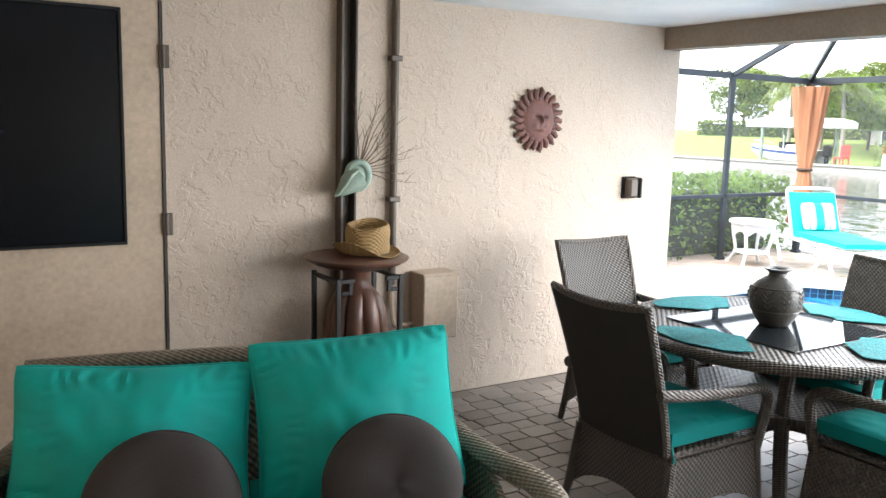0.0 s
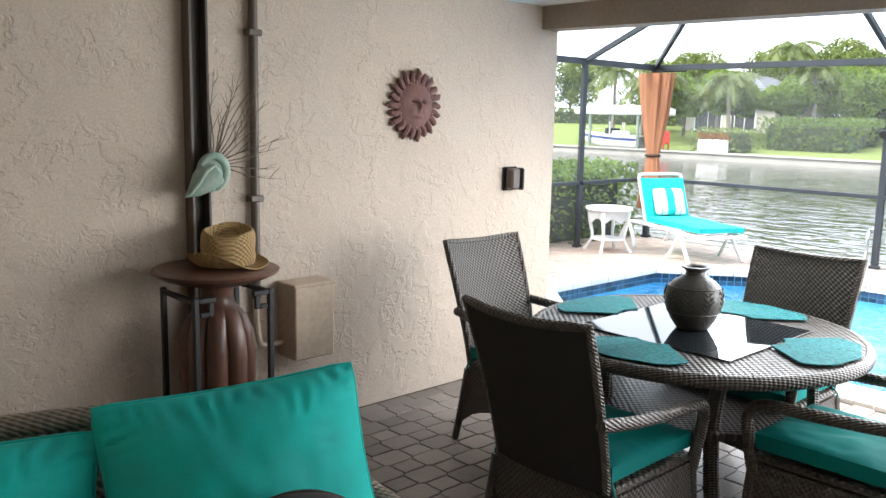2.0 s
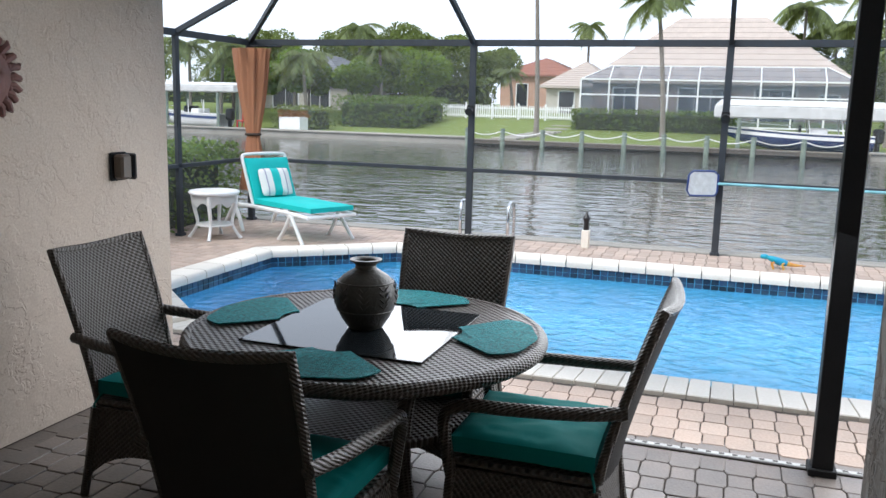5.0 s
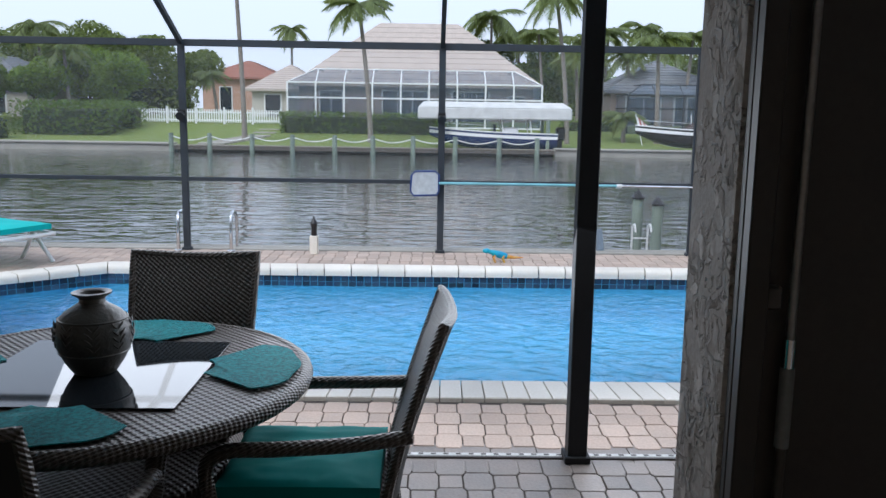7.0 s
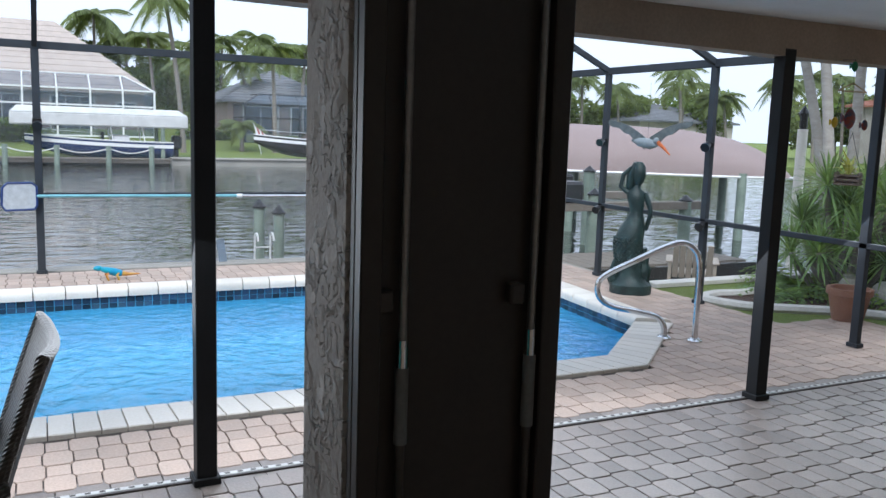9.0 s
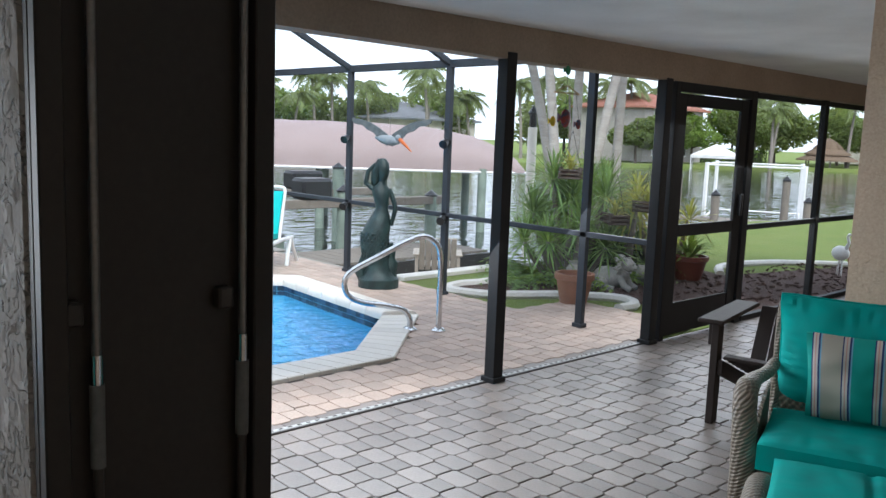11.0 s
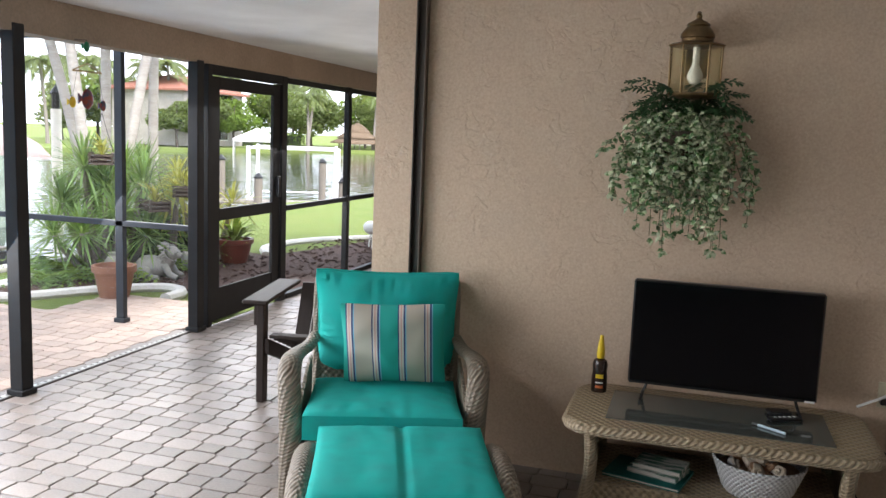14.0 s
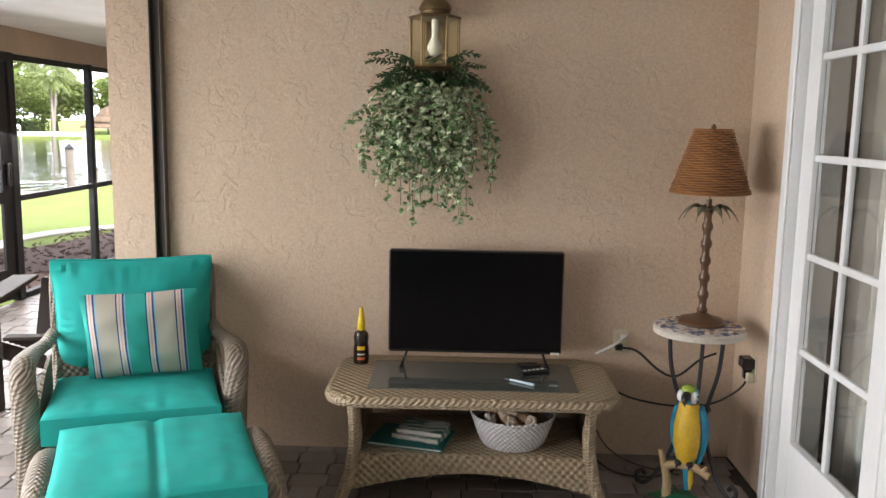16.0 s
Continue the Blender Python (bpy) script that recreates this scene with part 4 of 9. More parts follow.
sl.new(sramp.outputs[0], sn["Principled BSDF"].inputs["Base Color"])
sn["Principled BSDF"].inputs["Roughness"].default_value = 0.85
sfine = sn.new("ShaderNodeTexNoise")
sfine.inputs["Scale"].default_value = 300
sl.new(stc.outputs["Object"], sfine.inputs[0])
sbump = sn.new("ShaderNodeBump")
sbump.inputs["Strength"].default_value = 0.25
sbump.inputs["Distance"].default_value = 0.002
sl.new(sfine.outputs[0], sbump.inputs["Height"])
sl.new(sbump.outputs[0], sn["Principled BSDF"].inputs["Normal"])

AC = (1.95, -2.30, 0)
ac = thing("lounge_armchair", AC, 20, "grey-brown wicker lounge armchair with teal cushions", "armchair")
A = 0.34
part("seat_base", Geo().box(-A, -0.34, 0.10, A, 0.27, 0.31, 0.03), WICKER_GREY, ac)
for sx in (-1, 1):
    for y in (-0.30, 0.22):
        part("leg", Geo().tube([(sx * (A - 0.05), y, 0), (sx * (A - 0.05), y, 0.12)], 0.028, 10), WICKER_GREY_WRAP, ac)
def ac_back(u, v):
    return ((2 * u - 1) * (A - 0.005 + 0.01 * v), -0.31 - 0.115 * v, 0.30 + 0.595 * v + 0.012 * math.sin(math.pi * u) * v)
part("backrest", panel(ac_back, 11, 9, 0.022, (0, -1, 0)), WICKER_GREY, ac)
e = [Vector(ac_back(0, v / 8)) for v in range(9)] + [Vector(ac_back(u / 8, 1)) for u in range(1, 8)] + [Vector(ac_back(1, 1 - v / 8)) for v in range(9)]
part("back_frame", Geo().tube([p + Vector((0, -0.010, 0)) for p in e], 0.021, 8), WICKER_GREY_WRAP, ac)
def arm_strap(sx):
    """A broad flat arm of woven cane that rolls over and runs down to the floor, widening as it goes."""
    mid = arm_path([(sx * (A + 0.005), -0.37, 0.64), (sx * (A + 0.025), -0.24, 0.615), (sx * (A + 0.070), -0.10, 0.605), (sx * (A + 0.078), 0.02, 0.60), (sx * (A + 0.075), 0.10, 0.565), (sx * (A + 0.065), 0.15, 0.48), (sx * (A + 0.055), 0.185, 0.34), (sx * (A + 0.050), 0.215, 0.16), (sx * (A + 0.050), 0.23, 0.0)], 5)
    n = len(mid)
    return Geo().tube(mid, [0.026 + 0.024 * min(1, k / 14) for k in range(n)], 14, flat=0.62)
for sx in (-1, 1):
    part("arm", arm_strap(sx), WICKER_GREY_WRAP, ac)
    part("arm_side", panel(lambda u, v, sx=sx: (sx * (A + 0.012), -0.30 + 0.46 * u, 0.12 + (0.43 - 0.10 * u * u) * v), 8, 5, 0.014, (sx, 0, 0)), WICKER_GREY, ac)
seat = part("seat_cushion", pillow_geo(0.67, 0.62, 0.155, 44, 0.45, seed=41, edge=0.66, crease=0.006, pucker=0.012), TEAL, ac, "teal seat cushion", at=pose(0, -0.005, 0.31, 2))
back_c = part("back_cushion", pillow_geo(0.69, 0.56, 0.22, 44, 1.0, seed=42, crease=0.016, edge=0.10, pucker=0.020), TEAL, ac, "plump teal back cushion", at=pose(0, -0.285, 0.695, 79) @ pose(0, 0, -0.06))
part("piping", Geo().tube(seam_path(0.694, 0.564, 0.22), 0.005, 6, False), TEAL, back_c)
solid("striped_pillow", pillow_geo(0.49, 0.42, 0.15, 26, 1.0, seed=43, crease=0.012, edge=0.06), STRIPES, "striped teal, beige and navy throw pillow on armchair", "pillow", at=pose(*AC, 0, 0, 20) @ pose(-0.035, -0.095, 0.655, 75, 0, -3) @ pose(0, 0, -0.05, 0, 0, -2))

ot = thing("ottoman", (1.635, -1.675, 0), 21.5, "grey-brown wicker ottoman with a teal cushion", "ottoman")
O = 0.31
part("base", Geo().box(-O, -0.31, 0.08, O, 0.31, 0.30, 0.03), WICKER_GREY, ot)
for sx in (-1, 1):
    for y in (-0.28, 0.28):
        part("leg", Geo().tube([(sx * (O - 0.04), y, 0), (sx * (O - 0.04), y, 0.1)], 0.028, 10), WICKER_GREY_WRAP, ot)
    pts = arm_path([(sx * (O + 0.045), -0.315, 0.03), (sx * (O + 0.05), -0.31, 0.22), (sx * (O + 0.055), -0.27, 0.33), (sx * (O + 0.06), -0.12, 0.375), (sx * (O + 0.06), 0.12, 0.375), (sx * (O + 0.055), 0.27, 0.33), (sx * (O + 0.05), 0.31, 0.22), (sx * (O + 0.045), 0.315, 0.03)])
    part("side_roll", Geo().tube(pts, 0.05, 12), WICKER_GREY_WRAP, ot)
def ott_cushion():
    g = pillow_geo(0.67, 0.72, 0.155, 48, 0.45, seed=44, edge=0.64, crease=0.005, pucker=0.006)
    g.v = [(x, y, z - (0.012 * math.exp(-(x / 0.012) ** 2) + 0.010 * math.exp(-((x / 0.05) ** 2 + ((y + 0.27) / 0.06) ** 2))) * (z > 0.08)) for x, y, z in g.v]
    return g
part("cushion", ott_cushion(), TEAL, ot, "teal ottoman cushion with a middle seam", at=pose(0, 0, 0.295))

# ---- storage door in the north wall ----
dr = thing("door_1", (0.06, NORTH, 0), 0, "tan painted storage door with a dark window, closed", "door", kind="structure")
DARK_PANE = material("dark_window_film", (0.005, 0.006, 0.009), 0.22, spec=0.25, scale=3, grain=40, bump=0.05)
leaf = part("leaf", Geo().box(0.012, 0.012, 0.01, 0.955, 0.055, 2.19, 0.003), TRIM_TAN, dr)
part("window_panel", Geo().box(0.13, -0.004, 1.045, 0.765, 0.0115, 2.125, 0.003), DARK_PANE, dr, "dark window panel")
for x0, z0, x1, z1 in ((0.115, 1.03, 0.78, 1.045), (0.115, 2.125, 0.78, 2.14), (0.115, 1.045, 0.13, 2.125), (0.765, 1.045, 0.78, 2.125)):
    part("window_trim", Geo().box(x0, -0.012, z0, x1, 0.0115, z1, 0.003), BRONZE, dr)
for z in (0.35, 1.12, 1.93):
    h = part("hinge", Geo().box(0.95, -0.006, z - 0.055, 0.998, 0.011, z + 0.055, 0.003), TRACK_TAN, dr)
    part("hinge_pin", Geo().tube([(0.968, -0.008, z - 0.055), (0.968, -0.008, z + 0.055)], 0.008, 8), TRACK_TAN, h)
part("edge_strip", Geo().box(0.957, 0.004, 0.0, 0.969, 0.05, 2.19), TRACK, dr)

# ---- things on the north wall ----
TERRA_DARK = material("aged_terracotta", (0.19, 0.085, 0.07), 0.7, color2=(0.10, 0.05, 0.045), scale=12, grain=80, bump=0.4, depth=0.004)
sf = thing("sun_plaque", (3.305, NORTH, 1.683), 0, "dark red terracotta sun plaque on stucco wall", "wall decoration")
disc = Geo()
def sun_disc(u, v):
    a, r = 2 * math.pi * u, 0.135 * (1 - v)
    x, z = r * math.cos(a), r * math.sin(a)
    d = 0.055 * (1 - (r / 0.14) ** 2) ** 0.5
    # brow, nose, cheeks and mouth as soft relief
    d += 0.024 * math.exp(-((x / 0.012) ** 2 + ((z + 0.005) / 0.03) ** 2))
    d += 0.008 * (math.exp(-(((x - 0.04) / 0.025) ** 2 + ((z + 0.03) / 0.025) ** 2)) + math.exp(-(((x + 0.04) / 0.025) ** 2 + ((z + 0.03) / 0.025) ** 2)))
    d -= 0.020 * (math.exp(-(((x - 0.035) / 0.018) ** 2 + ((z - 0.02) / 0.009) ** 2)) + math.exp(-(((x + 0.035) / 0.018) ** 2 + ((z - 0.02) / 0.009) ** 2)))
    d += 0.014 * math.exp(-((x / 0.03) ** 2 + ((z + 0.062) / 0.008) ** 2))
    return (x, -max(d, 0.004) - 0.004, z)
disc.grid(sun_disc, 48, 26, True)
part("disc", disc, TERRA_DARK, sf)
for k in range(22):
    a = 2 * math.pi * k / 22
    ca, sa = math.cos(a), math.sin(a)
    r1 = 0.205 if k % 2 else 0.19
    p = [(r * ca - s * sa, y, r * sa + s * ca) for r, y, s in ((0.115, -0.012, 0), (0.15, -0.022, 0.006), (0.18, -0.02, -0.004), (r1, -0.012, 0.004))]
    part("ray", Geo().tube(p, [0.018, 0.019, 0.016, 0.006], 8), TERRA_DARK, sf)
ring = Geo()
for k in range(16):
    a = 2 * math.pi * k / 16
    ring.ball((0.125 * math.cos(a), -0.022, 0.125 * math.sin(a)), 0.016, 8, 6)
part("petal_ring", ring, TERRA_DARK, sf)

sp = thing("wall_sconce", (4.125, NORTH, 1.245), 0, "small dark bronze wall light on stucco wall", "wall light")
part("back_plate", Geo().box(-0.065, -0.012, -0.075, 0.065, 0, 0.075, 0.006), BRONZE, sp)
part("body", Geo().box(-0.05, -0.075, -0.065, 0.03, -0.012, 0.065, 0.012), TRACK_TAN, sp)
part("cap", Geo().box(0.03, -0.085, -0.07, 0.06, -0.012, 0.07, 0.01), BLACK, sp)

# shell ornament with twigs, hung on the shutter channel
PATINA = material("pale_green_patina", (0.36, 0.44, 0.36), 0.5, color2=(0.22, 0.34, 0.29), scale=14, grain=60, bump=0.3, depth=0.004)
TWIG = material("wire_twig", (0.16, 0.12, 0.085), 0.6, scale=10, grain=60)
sh = thing("shell_ornament", (1.985, NORTH - 0.075, 1.34), 0, "pale green metal seashell with twig spray on wall", "wall decoration")
part("body", Geo().ball((0.025, -0.055, 0.02), 0.085, 20, 14, (0.95, 0.55, 1.0)).tube([(0.02, -0.055, 0.01), (-0.03, -0.06, -0.025), (-0.075, -0.06, -0.065), (-0.115, -0.055, -0.09)], [0.07, 0.058, 0.03, 0.004], 14), PATINA, sh)
part("whorl", Geo().tube([(0.01 + 0.062 * math.cos(radians(150 - 22 * k)) * (1 - 0.012 * k), -0.075 - 0.018 * math.sin(math.pi * k / 11), 0.015 + 0.075 * math.sin(radians(150 - 22 * k))) for k in range(12)], [0.010 + 0.012 * math.sin(math.pi * k / 11) for k in range(12)], 10), PATINA, sh)
part("lip", Geo().tube([(-0.105, -0.085, -0.08), (-0.07, -0.10, -0.03), (-0.035, -0.105, 0.025), (0.005, -0.10, 0.045), (0.03, -0.095, 0.02), (0.03, -0.09, -0.03), (0.0, -0.085, -0.07)], [0.006, 0.009, 0.011, 0.012, 0.011, 0.009, 0.005], 10), PATINA, sh)
part("hook", Geo().tube([(0, 0.0, 0.0), (0, -0.04, 0.02)], 0.006, 6), IRON, sh)
rt = random.Random(5)
for k in range(17):
    a = radians(98 - k * 7.0 + rt.uniform(-4, 4))
    L = rt.uniform(0.36, 0.46) * (1.0 if k < 9 else 0.8)
    p, q = [], Vector((0.03, -0.04, 0.05))
    d = Vector((math.cos(a), rt.uniform(-0.15, 0.02), math.sin(a)))
    lean = Vector((rt.uniform(-0.02, 0.03), 0, 0.03))
    for s in range(11):
        p.append(q.copy())
        d = (d + lean + Vector((rt.uniform(-0.13, 0.13), rt.uniform(-0.05, 0.05), rt.uniform(-0.13, 0.13)))).normalized()
        q += d * L / 10
        q.y = min(q.y, 0.02)
    g = Geo().tube(p, [0.0036 - 0.0028 * s / 10 for s in range(11)], 5)
    for s in (4, 6, 8):
        e = (p[s + 1] - p[s]).normalized() + Vector((rt.choice((-0.7, 0.7)), rt.uniform(-0.2, 0.1), rt.uniform(-0.1, 0.5)))
        f = p[s] + e.normalized() * rt.uniform(0.05, 0.11)
        f.y = min(f.y, 0.02)
        g.tube([p[s], (p[s] + f) / 2 + Vector((0, 0, 0.004)), f], [0.0018, 0.0013, 0.0006], 4)
    part("twig", g, TWIG, sh)

# pedestal with gadrooned urn in an iron stand
CARVED = material("carved_red_wood", (0.145, 0.066, 0.040), 0.38, color2=(0.07, 0.036, 0.028), scale=7, grain=50, bump=0.3, stretch=(1, 1, 0.4), depth=0.004)
DISH = material("dark_dish_bowl", (0.12, 0.11, 0.085), 0.35, scale=8, grain=40, bump=0.2)
pd = thing("pedestal_table", (1.935, 3.93, 0), 0, "carved reddish wood urn pedestal with a dish top in iron stand", "pedestal")
def gadroon(a, z):
    """Deep upright lobes that fade out at the neck and the foot."""
    k = max(0.0, min(1.0, (z - 0.10) / 0.08, (0.775 - z) / 0.06))
    return 1 - 0.20 * k * (1 - abs(math.cos(4.5 * a)) ** 0.55)
part("urn", Geo().lathe([(0.10, 0.02), (0.11, 0.06), (0.085, 0.11), (0.12, 0.20), (0.150, 0.32), (0.166, 0.46), (0.170, 0.58), (0.158, 0.67), (0.130, 0.735), (0.098, 0.77), (0.080, 0.785), (0.072, 0.815), (0.072, 0.85), (0.085, 0.875)], 90, wobble=gadroon), CARVED, pd)
part("top_dish", Geo().lathe([(0.085, 0.876), (0.15, 0.888), (0.215, 0.906), (0.255, 0.928), (0.270, 0.934), (0.273, 0.945), (0.262, 0.95)], 48, wobble=lambda a, z: 1 + (0.05 * abs(math.cos(16 * a)) - 0.03 if 0.85 < z < 0.93 else 0)), CARVED, pd)
part("dish_inset", Geo().lathe([(0.258, 0.946), (0.255, 0.951), (0.2, 0.942), (0.0, 0.938)], 48), DISH, pd, "dark glazed inset")
for sx in (-1, 1):
    for sy in (-1, 1):
        part("stand_leg", Geo().box(sx * 0.178 - 0.012, sy * 0.15 - 0.012, 0, sx * 0.178 + 0.012, sy * 0.15 + 0.012, 0.86, 0.003), IRON, pd)
    part("stand_rail", Geo().box(sx * 0.178 - 0.011, -0.138, 0.83, sx * 0.178 + 0.011, 0.138, 0.852, 0.003), IRON, pd)
    fr = Geo()
    for a, b, c, d in ((0.09, 0.835, 0.166, 0.857), (0.10, 0.775, 0.122, 0.835), (0.122, 0.775, 0.16, 0.795)):
        fr.box(sx * a, -0.161, b, sx * c, -0.141, d, 0.003)
    part("fret", fr, IRON, pd, "iron key-pattern fret")
for sy in (-1, 1):
    part("stand_rail", Geo().box(-0.166, sy * 0.15 - 0.01, 0.10, 0.166, sy * 0.15 + 0.01, 0.12, 0.003), IRON, pd)

STRAW = weave("straw_braid", (0.42, 0.28, 0.12), (0.30, 0.19, 0.075), 0.010, rough=0.7)
ht = thing("straw_hat", (1.99, 3.92, 0.952), 20, "woven golden straw hat lying on the pedestal", "hat")
def hat_crown(u, v):
    """Soft crown with a pinched, sunken top; v runs up the side and then inwards."""
    a = 2 * math.pi * u
    prof = [(0.112, 0.010), (0.119, 0.035), (0.116, 0.06), (0.119, 0.09), (0.117, 0.118), (0.110, 0.136), (0.101, 0.139), (0.092, 0.124), (0.080, 0.098), (0.045, 0.088), (0.001, 0.086)]
    k = min(int(v * 10), 9)
    f = v * 10 - k
    r = prof[k][0] * (1 - f) + prof[k + 1][0] * f
    z = prof[k][1] * (1 - f) + prof[k + 1][1] * f
    r *= 1 + 0.07 * math.cos(2 * a) + 0.012 * math.sin(5 * a + 9 * v)
    z = 1.18 * z + (0.017 * math.cos(a - 0.75) + 0.004 * math.sin(3 * a)) * min(1, z / 0.12)
    return (r * math.cos(a), r * math.sin(a), z)
def hat_brim(u, v):
    """Uneven brim, rolled up along one side and nearly flat on the other."""
    a = 2 * math.pi * u
    c = math.cos(a)
    wide = 0.046 + 0.028 * max(0, -c) + 0.006 * math.sin(3 * a)
    up = 0.078 * max(0, -c) ** 1.5 + 0.028 * max(0, c) ** 2
    return ((0.112 + wide * v * (1 - 0.22 * v * max(0, -c))) * 1.12 * c, (0.112 + 0.055 * v) * math.sin(a), 0.010 + up * v ** 1.6 - 0.006 * v + 0.004 * v * math.sin(4 * a))
part("crown", Geo().grid(hat_crown, 48, 31, True), STRAW, ht)
part("brim", Geo().grid(hat_brim, 56, 7, True), STRAW, ht)
part("brim_edge", Geo().tube([hat_brim(k / 56 % 1, 1) for k in range(57)], 0.0035, 6, False), STRAW, ht)

bx = thing("utility_box", (2.50, NORTH, 0.42), 0, "tan painted electrical box on stucco wall", "utility box", kind="")
part("box", Geo().box(-0.08, -0.16, -0.02, 0.155, 0, 0.365, 0.006), TRIM_TAN, bx)
part("lid", Geo().box(-0.087, -0.166, 0.352, 0.162, 0.0, 0.37, 0.004), TRIM_TAN, bx)
part("conduit_elbow", Geo().tube(arm_path([(-0.086, -0.05, 0.06), (-0.15, -0.05, 0.06), (-0.21, -0.045, 0.075), (-0.22, -0.03, 0.20), (-0.22, -0.03, 0.32)], 5), 0.016, 8), TRIM_TAN, bx)

# ---- television wall ----
tvt = thing("tv_table", (0.515, -2.50, 0), 0, "tan woven wicker console table with glass inset", "table")
def stadium(hw, hd, r, n=8):
    o = []
    for cx, cy, a0 in ((hw - r, -hd + r, -90), (hw - r, hd - r, 0), (-hw + r, hd - r, 90), (-hw + r, -hd + r, 180)):
        for k in range(n + 1):
            a = radians(a0 + 90 * k / n)
            o.append((cx + r * math.cos(a), cy + r * math.sin(a)))
    return o
def frame_top(hw, hd, r, iw, idp, z0, z1):
    out = stadium(hw, hd, r)
    n = len(out)
    v = []
    for x, y in out:
        k = 1 / max(abs(x) / iw, abs(y) / idp)
        v += [(x * k, y * k, z0), (x * k, y * k, z1), (x, y, z1), (x, y, z0)]
    f = []
    for i in range(n):
        j = (i + 1) % n
        for s in range(4):
            f.append((i * 4 + s, j * 4 + s, j * 4 + (s + 1) % 4, i * 4 + (s + 1) % 4))
    return Geo().add(v, f)
part("top_frame", frame_top(0.60, 0.315, 0.13, 0.44, 0.20, 0.445, 0.482), WICKER_TAN_TOP, tvt)
o = stadium(0.605, 0.32, 0.13)
part("top_rim", Geo().tube([(x, y, 0.458) for x, y in o + o[:1]], 0.022, 8, False), WICKER_TAN_WRAP, tvt)
pane = part("glass_pane", Geo().box(-0.445, -0.205, 0.4825, 0.445, 0.205, 0.487, 0.001), material("smoky_table_glass", (0.10, 0.11, 0.10), 0.06, scale=4, grain=5, bump=0.0, spec=0.8), tvt, "smoky glass pane", smooth=False)
for sx in (-1, 1):
    for sy in (-1, 1):
        part("leg", Geo().tube(arm_path([(sx * 0.555, sy * 0.27, 0.0), (sx * 0.515, sy * 0.255, 0.12), (sx * 0.49, sy * 0.245, 0.28), (sx * 0.50, sy * 0.25, 0.45)], 4), 0.028, 10), WICKER_TAN_WRAP, tvt)
    part("side_panel", panel(lambda u, v, sx=sx: (sx * (0.49 + 0.05 * (1 - v) ** 1.5), -0.24 + 0.48 * u, 0.03 + 0.08 * math.sin(math.pi * u) + (0.40 - 0.08 * math.sin(math.pi * u)) * v), 9, 6, 0.012, (sx, 0, 0)), WICKER_TAN, tvt)
part("shelf", Geo().box(-0.485, -0.245, 0.195, 0.485, 0.245, 0.215, 0.005), WICKER_TAN_TOP, tvt)
for sy in (-1, 1):
    part("apron", panel(lambda u, v, sy=sy: ((2 * u - 1) * (0.50 + 0.03 * (1 - v)), sy * (0.25 + 0.015 * (1 - v)), (0.05 + 0.09 * math.sin(math.pi * u)) + (0.21 - 0.05 - 0.09 * math.sin(math.pi * u)) * v), 21, 4, 0.012, (0, -sy, 0)), WICKER_TAN, tvt)

tv = thing("television", (0.505, -2.62, 0.487), 0, "black flat-screen television standing on the wicker table", "television")
SCREEN = material("tv_screen", (0.004, 0.004, 0.005), 0.14, scale=2, grain=20, bump=0.0, spec=0.25)
part("casing", Geo().box(-0.395, -0.05, 0.068, 0.395, 0.0, 0.541, 0.008), BLACK, tv)
part("screen", Geo().box(-0.387, 0.0005, 0.082, 0.387, 0.004, 0.534, 0.001), SCREEN, tv)
part("badge", Geo().box(-0.385, 0.0045, 0.071, -0.345, 0.006, 0.079), PLASTIC_WHITE, tv, "small pale maker badge")
for sx in (-1, 1):
    part("foot", Geo().tube([(sx * 0.31, -0.02, 0.075), (sx * 0.325, -0.02, 0.03), (sx * 0.335, 0.06, 0.006)], 0.007, 6).tube([(sx * 0.325, -0.02, 0.03), (sx * 0.335, -0.09, 0.006)], 0.006, 6), BLACK, tv)

YELLOW = material("yellow_plastic", (0.80, 0.56, 0.02), 0.35, scale=6, grain=60, bump=0.03)
ORANGE = material("orange_print", (0.60, 0.14, 0.03), 0.5, scale=8, grain=60)
BROWN_BOTTLE = material("dark_brown_plastic", (0.028, 0.014, 0.010), 0.25, scale=8, grain=60, bump=0.02)
bt = thing("spray_bottle", (1.03, -2.66, 0.487), 5, "dark brown sun lotion spray bottle with yellow nozzle", "bottle")
part("body", Geo().lathe([(0.034, 0), (0.036, 0.01), (0.036, 0.07), (0.032, 0.09), (0.035, 0.125), (0.03, 0.145), (0.016, 0.155)], 24), BROWN_BOTTLE, bt)
part("nozzle", Geo().lathe([(0.016, 0.156), (0.019, 0.17), (0.017, 0.20), (0.009, 0.25), (0.008, 0.262)], 16), YELLOW, bt, "yellow spray nozzle")
lb = part("label_patch", Geo().grid(lambda u, v: (0.0368 * math.cos(radians(40 + 100 * u)), 0.0368 * math.sin(radians(40 + 100 * u)), 0.015 + 0.085 * v), 10, 3), BROWN_BOTTLE, bt)
for z, h, m in ((0.022, 0.012, ORANGE), (0.045, 0.006, PLASTIC_WHITE), (0.068, 0.018, YELLOW)):
    part("label_bar", Geo().grid(lambda u, v, z=z, h=h: (0.0372 * math.cos(radians(62 + 56 * u)), 0.0372 * math.sin(radians(62 + 56 * u)), z + h * v), 8, 2), m, bt)

